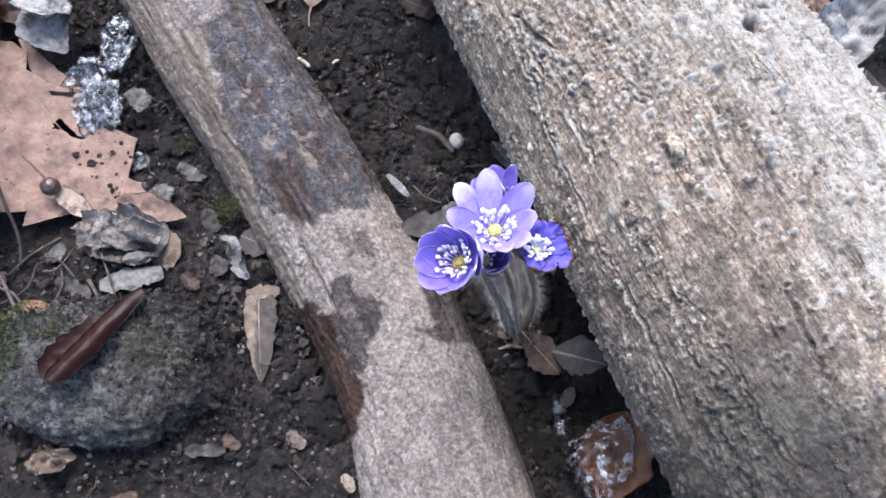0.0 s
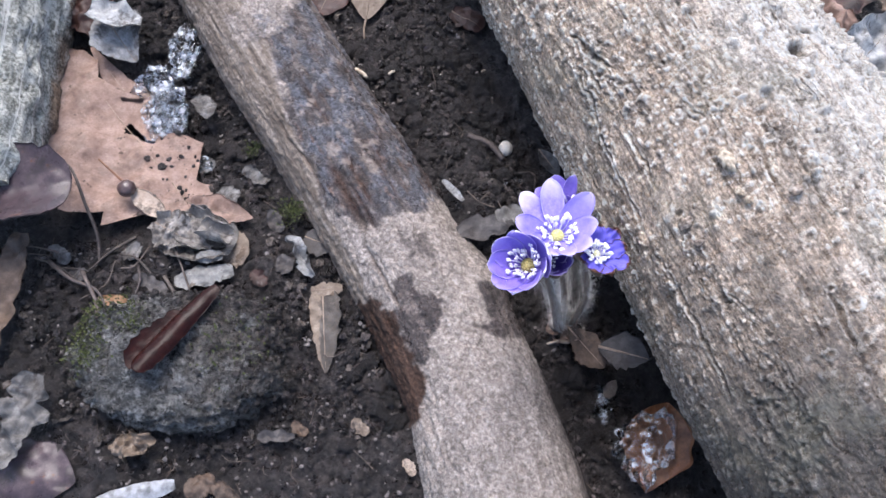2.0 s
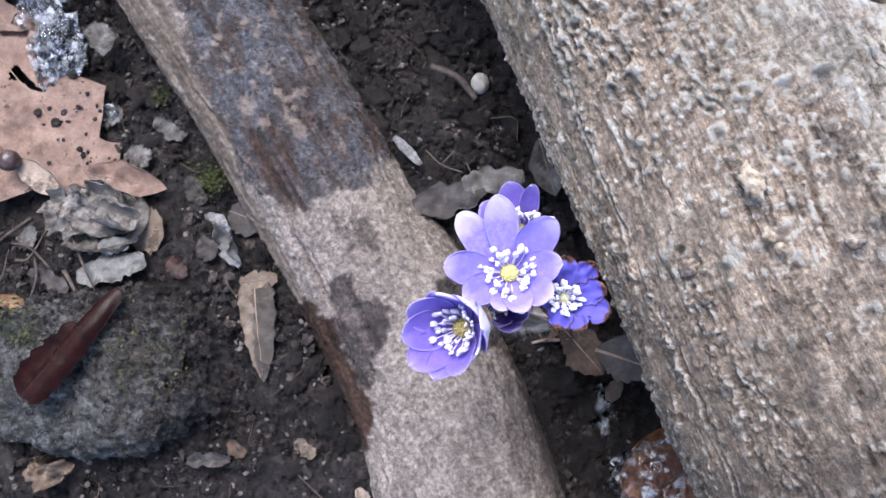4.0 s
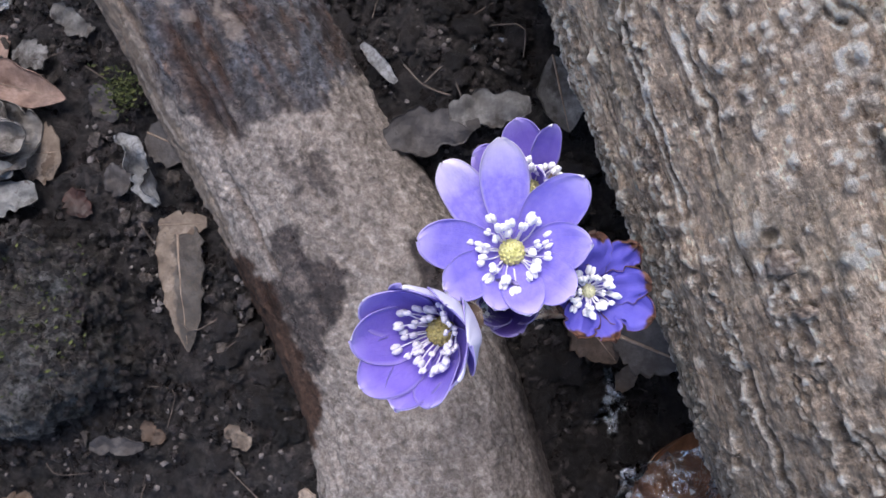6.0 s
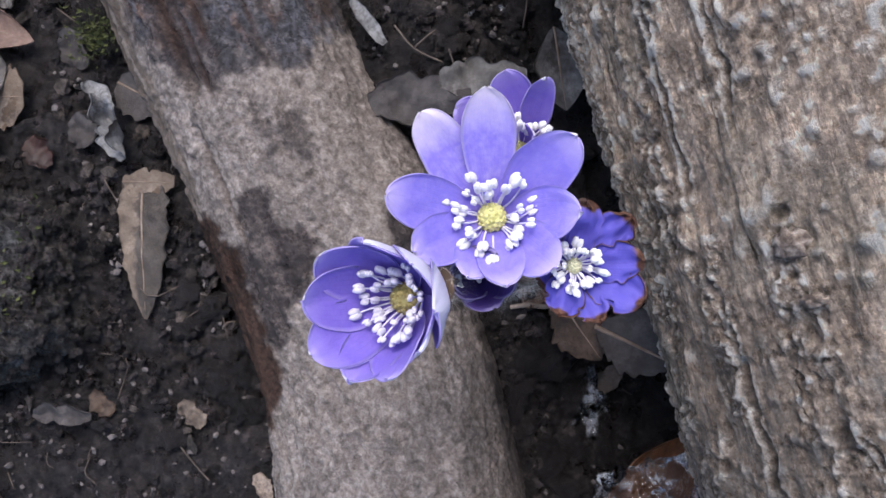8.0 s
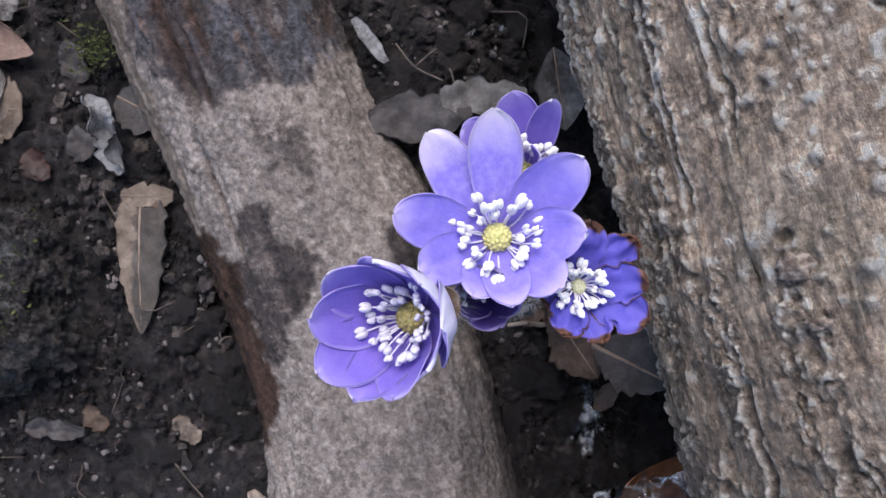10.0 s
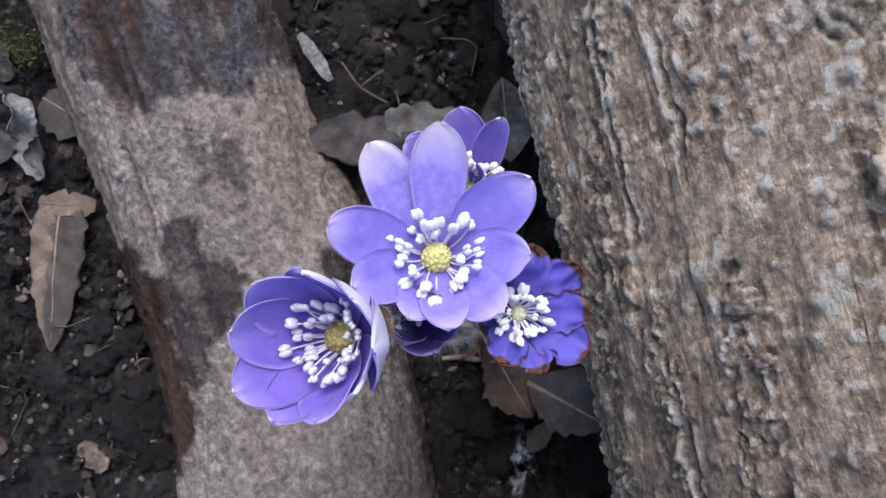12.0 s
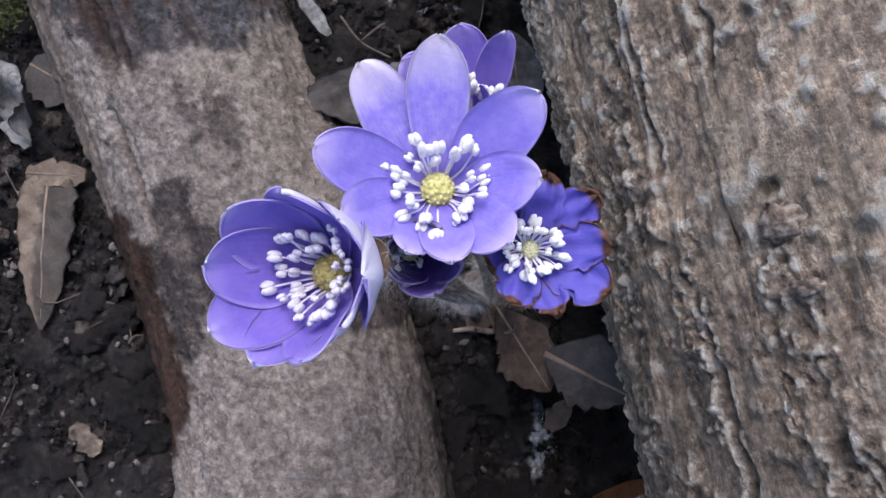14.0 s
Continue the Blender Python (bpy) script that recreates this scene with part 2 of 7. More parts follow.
def stone_stuff():
    n = Nodes("rock")
    grit, pits = n.noise(0.0016, 9, 0.72), n.noise(0.0060, 7, 0.68)
    both = n.math("ADD", n.math("MULTIPLY", grit, 0.62), n.math("MULTIPLY", pits, 0.38))
    chip, _ = n.flakes(0.0030, 1.6)
    col = n.ramp(both, [(0.41, (0.018, 0.017, 0.016)), (0.49, (0.095, 0.094, 0.092)), (0.59, (0.30, 0.300, 0.297))])
    col = n.toned(col, n.range(chip, 0.0, 1.0, 0.65, 1.35))
    place = n.add("ShaderNodeSeparateXYZ")
    n.link(n.co.outputs["Object"], place.inputs[0])
    bare = n.math("MULTIPLY", n.math("SUBTRACT", place.outputs["X"], n.math("MULTIPLY", place.outputs["Y"], -0.6)), 2.6)
    col = n.mix(n.range(n.math("ADD", n.noise(0.014, 7, 0.70), bare), 0.38, 0.56, 0.0, 0.85), col, n.ramp(grit, [(0.4, (0.024, 0.0200, 0.0175)), (0.6, (0.175, 0.150, 0.132))]))
    col = n.mix(n.range(n.noise(0.0030, 6, 0.7), 0.60, 0.68, 0.0, 0.55), col, (0.070, 0.075, 0.028))
    height = n.math("ADD", both, n.math("MULTIPLY", chip, 0.12))
    return n.done(col, n.range(n.noise(0.005, 6, 0.6), 0.4, 0.6, 0.16, 0.55), n.bump(height, 0.0075), Specular_IOR_Level=0.6)


M_STONE = stone_stuff()
M_GRIT = plain("grit", [(0.3, (0.06, 0.05, 0.046)), (0.7, (0.20, 0.175, 0.165))], 0.002, (0.35, 0.8), (0.0006, 0.0006))
M_PEBBLE = plain("pebble", [(0.3, (0.33, 0.30, 0.26)), (0.7, (0.55, 0.52, 0.47))], 0.003, (0.5, 0.7), tint=0.15)
M_MOSS = plain("moss", [(0.3, (0.026, 0.034, 0.010)), (0.7, (0.100, 0.114, 0.031))], 0.002, (0.6, 0.9), tint=0.3)
M_TWIG = plain("twig", [(0.3, (0.03, 0.022, 0.02)), (0.7, (0.10, 0.075, 0.065))], 0.002, (0.5, 0.8), tint=0.3)


def big_bark():
    n = Nodes("bark")
    uv = n.co.outputs["UV"]
    crest, pale, flake = n.value("crest"), n.value("pale"), n.value("flake")
    grit = n.noise(0.0012, 8, 0.72)
    fibre = n.noise(0.0010, 6, 0.66, uv, (1.0, 0.17, 1.0), 0.4)
    mid = n.noise(0.0045, 6, 0.6, uv, (1.0, 0.45, 1.0), 0.3)
    chip, _ = n.flakes(0.0011, 2.0, (1.0, 0.8, 1.0))
    scrap, _ = n.flakes(0.0024, 2.2, (1.0, 0.6, 1.0))
    grain = n.math("ADD", n.math("ADD", n.math("MULTIPLY", grit, 0.45), n.math("MULTIPLY", fibre, 0.30)), n.math("MULTIPLY", mid, 0.25))
    base = n.ramp(grain, [(0.40, (0.094, 0.065, 0.045)), (0.50, (0.31, 0.231, 0.167)), (0.60, (0.62, 0.505, 0.396))])
    lich = n.ramp(grain, [(0.40, (0.20, 0.160, 0.123)), (0.50, (0.51, 0.440, 0.360)), (0.59, (0.85, 0.775, 0.68))])
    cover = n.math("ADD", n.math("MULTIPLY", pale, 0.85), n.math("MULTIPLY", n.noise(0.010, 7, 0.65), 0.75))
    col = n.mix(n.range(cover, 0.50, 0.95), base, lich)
    # crest tops go near white, highlights painted into the bark
    tops = n.range(n.math("ADD", crest, n.math("MULTIPLY", grit, 0.5)), 0.50, 1.05, 0.0, 0.80)
    col = n.mix(tops, col, n.ramp(grain, [(0.42, (0.42, 0.350, 0.282)), (0.54, (0.84, 0.770, 0.68))]))
    # crust scales the brightness, with shade on the near flank put into the colour
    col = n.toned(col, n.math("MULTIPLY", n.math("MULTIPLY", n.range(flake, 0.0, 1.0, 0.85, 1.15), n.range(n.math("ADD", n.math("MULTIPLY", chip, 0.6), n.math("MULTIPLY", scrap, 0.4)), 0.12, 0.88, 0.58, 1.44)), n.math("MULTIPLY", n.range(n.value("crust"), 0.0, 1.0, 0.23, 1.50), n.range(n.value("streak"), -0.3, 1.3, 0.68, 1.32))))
    most = n.add("ShaderNodeVectorMath")
    most.operation = "MINIMUM"
    most.inputs[1].default_value = (0.88, 0.84, 0.78)
    n.link(col, most.inputs[0])
    col = most.outputs[0]
    green = n.range(n.noise(0.03, 4), 0.54, 0.66, 0, 0.3)
    col = n.mix(green, col, (0.19, 0.20, 0.14))
    # thin cracks that run with the wood
    thread = n.math("ABSOLUTE", n.math("SUBTRACT", n.noise(0.0075, 3, 0.45, uv, (1.0, 0.07, 1.0)), 0.5))
    gate = n.range(n.noise(0.014, 3), 0.56, 0.66)
    crack = n.math("MULTIPLY", n.range(thread, 0.0, 0.012, 1.0, 0.0), gate)
    col = n.mix(n.math("MULTIPLY", crack, 0.8), col, (0.040, 0.029, 0.023))
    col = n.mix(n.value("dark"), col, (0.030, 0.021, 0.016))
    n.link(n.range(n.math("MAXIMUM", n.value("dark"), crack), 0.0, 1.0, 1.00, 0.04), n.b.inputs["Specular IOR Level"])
    # damp film on the bark
    n.link(n.range(n.math("MAXIMUM", n.value("dark"), crack), 0.0, 0.6, 0.68, 0.0), n.b.inputs["Coat Weight"])
    n.b.inputs["Coat Roughness"].default_value = 0.22
    height = n.math("SUBTRACT", n.math("ADD", n.math("ADD", n.math("MULTIPLY", chip, 0.16), n.math("MULTIPLY", scrap, 0.14)), n.math("ADD", n.math("MULTIPLY", grit, 0.80), n.math("MULTIPLY", fibre, 0.75))), n.math("MULTIPLY", crack, 0.4))
    relief = n.bump(height, 0.0034)
    n.link(n.bump(height, 0.0007), n.b.inputs["Coat Normal"])
    return n.done(col, n.range(n.noise(0.0025, 5, 0.6), 0.40, 0.60, 0.20, 0.50), relief)


def small_wood():
    n = Nodes("bare_wood")
    uv = n.co.outputs["UV"]
    fine = n.noise(0.0013, 8, 0.7)
    long = n.noise(0.003, 7, 0.6, uv, (1.0, 0.09, 1.0))
    blot = n.noise(0.004, 7, 0.65)
    light = n.ramp(n.math("ADD", n.math("MULTIPLY", fine, 0.68), n.math("ADD", n.math("MULTIPLY", long, 0.16), n.math("MULTIPLY", blot, 0.16))), [(0.38, (0.135, 0.109, 0.092)), (0.5, (0.280, 0.237, 0.209)), (0.62, (0.45, 0.398, 0.359))])
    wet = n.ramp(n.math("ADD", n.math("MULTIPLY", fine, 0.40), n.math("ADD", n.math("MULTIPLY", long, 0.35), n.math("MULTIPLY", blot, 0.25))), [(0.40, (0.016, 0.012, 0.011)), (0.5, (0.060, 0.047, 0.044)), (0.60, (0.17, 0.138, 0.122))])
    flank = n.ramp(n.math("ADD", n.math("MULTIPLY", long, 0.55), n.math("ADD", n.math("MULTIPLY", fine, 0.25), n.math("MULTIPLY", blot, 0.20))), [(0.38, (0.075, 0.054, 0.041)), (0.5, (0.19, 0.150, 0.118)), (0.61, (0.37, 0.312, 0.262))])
    place = n.add("ShaderNodeSeparateXYZ")
    n.link(n.co.outputs["Object"], place.inputs[0])
    far = n.range(place.outputs["Y"], 0.145, 0.160)
    # bluish sheen of the sky on the far stain, put into its colour
    sky_sheen = n.math("MULTIPLY", far, n.range(n.noise(0.0085, 6, 0.62, uv, (1.0, 0.5, 1.0)), 0.43, 0.54, 0.0, 0.85))
    wet = n.mix(sky_sheen, wet, n.ramp(fine, [(0.40, (0.042, 0.043, 0.048)), (0.60, (0.150, 0.155, 0.182))]))
    wet = n.mix(n.math("MULTIPLY", far, n.range(n.noise(0.0050, 6, 0.66, uv, (1.0, 0.4, 1.0)), 0.56, 0.66, 0.0, 0.55)), wet, n.ramp(fine, [(0.40, (0.080, 0.038, 0.022)), (0.60, (0.26, 0.150, 0.098))]))
    wet = n.mix(n.range(n.noise(0.0030, 7, 0.68), 0.61, 0.69, 0.0, 0.45), wet, (0.38, 0.315, 0.27))
    light = n.mix(n.range(n.noise(0.0060, 7, 0.7), 0.52, 0.66, 0.0, 0.50), light, n.ramp(fine, [(0.40, (0.10, 0.082, 0.070)), (0.60, (0.26, 0.222, 0.195))]))
    chip, chip_d = n.flakes(0.0014, 1.5, (1.0, 0.8, 1.0))
    scale, _ = n.flakes(0.0038, 1.8, (1.0, 0.6, 1.0))
    tone = n.math("ADD", n.math("MULTIPLY", chip, 0.5), n.math("MULTIPLY", scale, 0.5))
    light = n.toned(light, n.range(tone, 0.15, 0.85, 0.70, 1.26))
    wet = n.toned(wet, n.range(tone, 0.15, 0.85, 0.68, 1.30))
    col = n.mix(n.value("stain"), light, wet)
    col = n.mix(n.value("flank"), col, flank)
    col = n.mix(n.value("rot"), col, n.ramp(n.math("ADD", n.math("MULTIPLY", fine, 0.5), n.math("MULTIPLY", long, 0.5)), [(0.40, (0.009, 0.0045, 0.0032)), (0.60, (0.078, 0.037, 0.022))]))
    col = n.mix(n.value("bloom"), col, (0.38, 0.31, 0.265))
    rough = n.math("SUBTRACT", 0.82, n.math("MULTIPLY", n.value("stain"), n.range(n.noise(0.004, 6, 0.6), 0.38, 0.62, 0.30, 0.66)))
    height = n.math("ADD", n.math("MULTIPLY", tone, 0.35), n.math("ADD", n.math("MULTIPLY", fine, 0.8), n.math("MULTIPLY", long, 0.35)))
    n.link(n.range(n.value("rot"), 0.0, 1.0, 0.50, 0.25), n.b.inputs["Specular IOR Level"])
    return n.done(col, rough, n.bump(height, 0.0019))


def old_bark():
    """Grey-green lichened old bark, brown and crumbling at its broken edge, with pale threads along it."""
    n = Nodes("old_bark")
    uv = n.co.outputs["UV"]
    fine, mid = n.noise(0.0014, 8, 0.7), n.noise(0.006, 7, 0.65)
    both = n.math("ADD", n.math("MULTIPLY", fine, 0.6), n.math("MULTIPLY", mid, 0.4))
    col = n.ramp(both, [(0.40, (0.10, 0.098, 0.082)), (0.49, (0.33, 0.332, 0.292)), (0.58, (0.68, 0.675, 0.615))])
    thread = n.math("ABSOLUTE", n.math("SUBTRACT", n.noise(0.014, 4, 0.5, uv, (1.0, 0.08, 1.0), 0.2), 0.5))
    col = n.mix(n.range(thread, 0.0, 0.020, 0.9, 0.0), col, (0.78, 0.77, 0.72))
    brown = n.ramp(both, [(0.42, (0.060, 0.038, 0.024)), (0.56, (0.30, 0.215, 0.145))])
    col = n.mix(n.range(n.math("ADD", n.value("pale"), n.math("MULTIPLY", fine, 0.4)), 0.26, 0.48, 1.0, 0.0), col, brown)
    return n.done(col, n.range(mid, 0.4, 0.6, 0.4, 0.8), n.bump(both, 0.0045), Specular_IOR_Level=0.4)


M_OLDBARK = old_bark()
M_BARK = big_bark()
M_WOOD = small_wood()
M_SCAR = plain("knot_wood", [(0.38, (0.075, 0.054, 0.042)), (0.5, (0.20, 0.155, 0.122)), (0.62, (0.40, 0.345, 0.29))], 0.0015, (0.6, 0.9), (0.0007, 0.0006))
M_PALEKNOT = plain("pale_knot", [(0.40, (0.18, 0.135, 0.092)), (0.60, (0.52, 0.445, 0.345))], 0.002, (0.6, 0.9), (0.0008, 0.0005))


def leaf_stuff(name, dark, mid, light, rough=(0.45, 0.8), spot=None, veins=0.35, wet=False, glow=0.15, dirt=0.7, shine=0.35, other=None):
    n = Nodes(name)
    uv = n.add("ShaderNodeSeparateXYZ")
    n.link(n.co.outputs["UV"], uv.inputs[0])
    side = n.math("ABSOLUTE", n.math("SUBTRACT", uv.outputs["Y"], 0.5))
    wave = n.math("FRACT", n.math("ADD", n.math("SUBTRACT", n.math("MULTIPLY", uv.outputs["X"], 9.0), n.math("MULTIPLY", side, 7.0)), n.math("MULTIPLY", n.noise(0.008, 3), 2.6)))
    line = n.range(n.math("ABSOLUTE", n.math("SUBTRACT", wave, 0.5)), 0.0, 0.07, 1.0, 0.0)
    col = n.ramp(n.noise(0.005, 7, 0.6), [(0.28, dark), (0.5, mid), (0.75, light)])
    if other:
        half = n.math("ADD", uv.outputs["Y"], n.math("ADD", n.math("MULTIPLY", n.noise(0.004, 5), 0.5), n.math("MULTIPLY", uv.outputs["X"], 0.45)))
        col = n.mix(n.range(half, 0.76, 0.86), col, n.ramp(n.noise(0.004, 6), [(0.35, tuple(0.6 * c for c in other)), (0.65, other)]))
    col = n.mix(n.range(n.noise(0.0009, 4), 0.4, 0.65, 0, 0.35), col, dark)
    if spot:
        col = n.mix(n.range(n.noise(spot[0], 4, 0.6), spot[2], spot[2] + 0.05), col, spot[1])
    col = n.mix(n.math("MULTIPLY", line, veins * 0.22), col, dark)
    soiled = n.math("ADD", n.math("MULTIPLY", n.noise(0.014, 4, 0.6), 0.65), n.math("MULTIPLY", n.noise(0.0022, 6, 0.7), 0.35))
    col = n.mix(n.range(soiled, 0.53, 0.60, 0.0, dirt), col, (0.035, 0.028, 0.024))
    height = n.math("ADD", n.math("MULTIPLY", line, -0.12), n.noise(0.0011, 5, 0.6))
    n.done(col, n.range(n.noise(0.006, 4), 0.35, 0.65, *rough), n.bump(height, 0.00008 if wet else 0.0003), Specular_IOR_Level=shine)
    if glow:
        tr = n.add("ShaderNodeBsdfTranslucent")
        n.link(col, tr.inputs["Color"])
        mx = n.add("ShaderNodeMixShader", Fac=glow)
        n.link(n.b.outputs[0], mx.inputs[1])
        n.link(tr.outputs[0], mx.inputs[2])
        n.link(mx.outputs[0], n.out.inputs["Surface"])
    return n.m


M_OAK = leaf_stuff("tan_leaf", (0.165, 0.102, 0.078), (0.275, 0.184, 0.146), (0.38, 0.274, 0.230), (0.5, 0.8), (0.0045, (0.09, 0.060, 0.045), 0.65), 0.25, dirt=0.3)
M_TAN = leaf_stuff("ochre_leaf", (0.10, 0.072, 0.050), (0.19, 0.145, 0.110), (0.33, 0.27, 0.215), spot=(0.006, (0.12, 0.085, 0.06), 0.6))
M_TWOTONE = leaf_stuff("two_toned_leaf", (0.12, 0.088, 0.062), (0.23, 0.178, 0.135), (0.36, 0.30, 0.24), other=(0.105, 0.092, 0.080))
M_GREY = leaf_stuff("grey_leaf", (0.055, 0.050, 0.047), (0.125, 0.118, 0.112), (0.27, 0.26, 0.25), spot=(0.008, (0.07, 0.06, 0.055), 0.6))
M_PALE = leaf_stuff("pale_leaf", (0.115, 0.112, 0.112), (0.25, 0.25, 0.25), (0.46, 0.46, 0.46), (0.45, 0.75), spot=(0.008, (0.22, 0.20, 0.18), 0.62))
M_WHITE = leaf_stuff("bleached_leaf", (0.22, 0.22, 0.22), (0.44, 0.44, 0.43), (0.72, 0.72, 0.70), (0.45, 0.75), spot=(0.010, (0.16, 0.14, 0.13), 0.62), glow=0.25)
M_ASH = leaf_stuff("ash_leaf", (0.105, 0.094, 0.084), (0.21, 0.192, 0.174), (0.38, 0.355, 0.33), (0.4, 0.7), spot=(0.004, (0.08, 0.068, 0.058), 0.60))
M_PALEGREEN = leaf_stuff("grey_green_leaf", (0.105, 0.102, 0.096), (0.210, 0.207, 0.199), (0.38, 0.377, 0.367), (0.4, 0.7), spot=(0.005, (0.12, 0.10, 0.085), 0.60), dirt=0.8)
M_STRAW = leaf_stuff("straw_bract", (0.28, 0.20, 0.15), (0.42, 0.33, 0.26), (0.55, 0.45, 0.37), (0.45, 0.7))
M_WETBROWN = leaf_stuff("wet_brown_leaf", (0.007, 0.0020, 0.0017), (0.017, 0.0046, 0.0038), (0.034, 0.0105, 0.0080), (0.22, 0.30), veins=0.0, shine=0.11, wet=True, glow=0.05)
M_PURPLE = leaf_stuff("dull_purple_leaf", (0.030, 0.023, 0.025), (0.062, 0.044, 0.050), (0.125, 0.090, 0.095), (0.22, 0.42), spot=(0.01, (0.12, 0.055, 0.03), 0.62), wet=True)
M_RUST = leaf_stuff("rust_leaf", (0.09, 0.045, 0.03), (0.19, 0.095, 0.06), (0.36, 0.20, 0.12), (0.35, 0.65), spot=(0.006, (0.06, 0.035, 0.025), 0.6))
M_ORANGE = leaf_stuff("orange_leaf", (0.20, 0.105, 0.055), (0.36, 0.205, 0.115), (0.50, 0.34, 0.215), (0.4, 0.7), glow=0.3)
M_DARKLEAF = leaf_stuff("dark_leaf", (0.026, 0.023, 0.023), (0.055, 0.049, 0.048), (0.105, 0.095, 0.09), (0.5, 0.8), glow=0.0)
# tan darkened for the shade under the log; brown scraps use it too
M_DIMTAN = leaf_stuff("dim_tan_leaf", (0.04, 0.027, 0.019), (0.085, 0.056, 0.039), (0.145, 0.105, 0.08), spot=(0.006, (0.05, 0.035, 0.025), 0.6), glow=0.0)
M_MAROON = leaf_stuff("maroon_leaf", (0.020, 0.009, 0.007), (0.042, 0.018, 0.014), (0.080, 0.038, 0.029), (0.35, 0.6), glow=0.05)
M_AMBER = leaf_stuff("amber_leaf", (0.09, 0.036, 0.017), (0.22, 0.095, 0.045), (0.36, 0.18, 0.095), (0.2, 0.45), wet=True, dirt=0.3, glow=0.2)
M_STALK = plain("dry_stalk", [(0.3, (0.20, 0.15, 0.11)), (0.7, (0.38, 0.31, 0.25))], 0.003)
M_RIB = plain("leaf_rib", [(0.3, (0.14, 0.095, 0.065)), (0.7, (0.30, 0.23, 0.175))], 0.003, tint=0.3)
M_PAPERBARK = plain("paper_bark", [(0.38, (0.12, 0.12, 0.12)), (0.62, (0.30, 0.31, 0.33))], 0.004, (0.5, 0.8), (0.0009, 0.0004), (0.006, (0.20, 0.18, 0.17), 0.62))
M_NUT = plain("nut", [(0.3, (0.035, 0.022, 0.022)), (0.7, (0.10, 0.065, 0.06))], 0.002, (0.2, 0.4), (0.0008, 0.0001))


def ice_stuff(name, clear):
    n = Nodes(name)
    n.done((0.87, 0.90, 0.95) if clear < 1 else (1.0, 1.0, 1.0), n.range(n.noise(0.002, 4), 0.4, 0.6, 0.005, 0.05), n.bump(n.noise(0.0022, 2, 0.5), 0.0008), IOR=1.31, Specular_IOR_Level=1.0)
    # clouded here and there by air
    n.link(n.range(n.noise(0.0040, 4, 0.6), 0.50, 0.64, 1.0, clear), n.b.inputs["Transmission Weight"])
    return n.m


M_ICE = ice_stuff("ice", 0.62)
M_CLEARICE = ice_stuff("clear_ice", 0.75)



def petal_stuff(name, deep, mid, tip, edge, worn=False, fade=(0.78, 1.02)):
    """Petal: deeper towards the base, paler at tip and margin, with fine veins that fan out."""
    n = Nodes(name)
    uv = n.add("ShaderNodeSeparateXYZ")
    n.link(n.co.outputs["UV"], uv.inputs[0])
    u, v = uv.outputs["X"], uv.outputs["Y"]
    across = n.math("ABSOLUTE", n.math("MULTIPLY", n.math("SUBTRACT", v, 0.5), 2.0))
    wob = n.noise(0.004, 3)
    col = n.ramp(n.math("ADD", u, n.math("MULTIPLY", n.math("SUBTRACT", wob, 0.5), 0.18)), [(0.0, deep), (0.4, mid), (fade[0], mid), (min(fade[1], 1.0), tip)])
    fan = n.math("FRACT", n.math("ADD", n.math("MULTIPLY", v, 13.0), n.math("MULTIPLY", wob, 0.8)))
    vein = n.math("MULTIPLY", n.range(n.math("ABSOLUTE", n.math("SUBTRACT", fan, 0.5)), 0.0, 0.13, 1.0, 0.0), n.range(u, 0.2, 0.9, 0.55, 0.12))
    col = n.mix(n.math("MULTIPLY", vein, 0.5), col, deep)
    col = n.mix(n.range(n.noise(0.0012, 5), 0.4, 0.7, 0.0, 0.22), col, tip)
    rim = n.math("MAXIMUM", n.range(across, 0.88, 1.05, 0, 1), n.range(u, 0.93, 1.03, 0, 1))
    col = n.mix(n.math("MULTIPLY", rim, 0.65), col, edge)
    if worn:
        ragged = n.math("ADD", n.math("MAXIMUM", n.range(u, 0.72, 1.0, 0, 0.6), n.range(across, 0.75, 1.0, 0, 0.45)), n.math("MULTIPLY", n.noise(0.003, 4), 0.55))
        col = n.mix(n.range(ragged, 0.62, 0.72), col, n.ramp(n.noise(0.001, 4), [(0.3, (0.05, 0.022, 0.015)), (0.7, (0.22, 0.10, 0.06))]))
    nor = n.bump(n.math("ADD", n.math("MULTIPLY", vein, -0.6), n.noise(0.0006, 3)), 0.00012)
    n.done(col, 0.55, nor, Specular_IOR_Level=0.3, Sheen_Weight=0.06)
    tr = n.add("ShaderNodeBsdfTranslucent")
    n.link(col, tr.inputs["Color"])
    mx = n.add("ShaderNodeMixShader", Fac=0.32)
    n.link(n.b.outputs[0], mx.inputs[1])
    n.link(tr.outputs[0], mx.inputs[2])
    n.link(mx.outputs[0], n.out.inputs["Surface"])
    return n.m


M_PETAL = petal_stuff("petal", (0.22, 0.160, 0.67), (0.31, 0.252, 0.82), (0.62, 0.53, 0.89), (0.62, 0.54, 0.90))
M_PETALTIP = petal_stuff("petal_pale_tip", (0.22, 0.160, 0.67), (0.325, 0.265, 0.83), (0.94, 0.85, 0.93), (0.90, 0.82, 0.93), fade=(0.66, 1.02))
M_PETALDEEP = petal_stuff("petal_deep", (0.14, 0.082, 0.44), (0.245, 0.172, 0.66), (0.39, 0.31, 0.76), (0.62, 0.55, 0.86))
# violet petal with the shade inside a half-open cup painted in
M_PETALSHADED = petal_stuff("petal_shaded", (0.035, 0.016, 0.11), (0.065, 0.035, 0.22), (0.14, 0.10, 0.36), (0.62, 0.55, 0.86))
M_PETALWORN = petal_stuff("petal_worn", (0.10, 0.085, 0.46), (0.15, 0.13, 0.62), (0.24, 0.20, 0.68), (0.25, 0.20, 0.60), True)
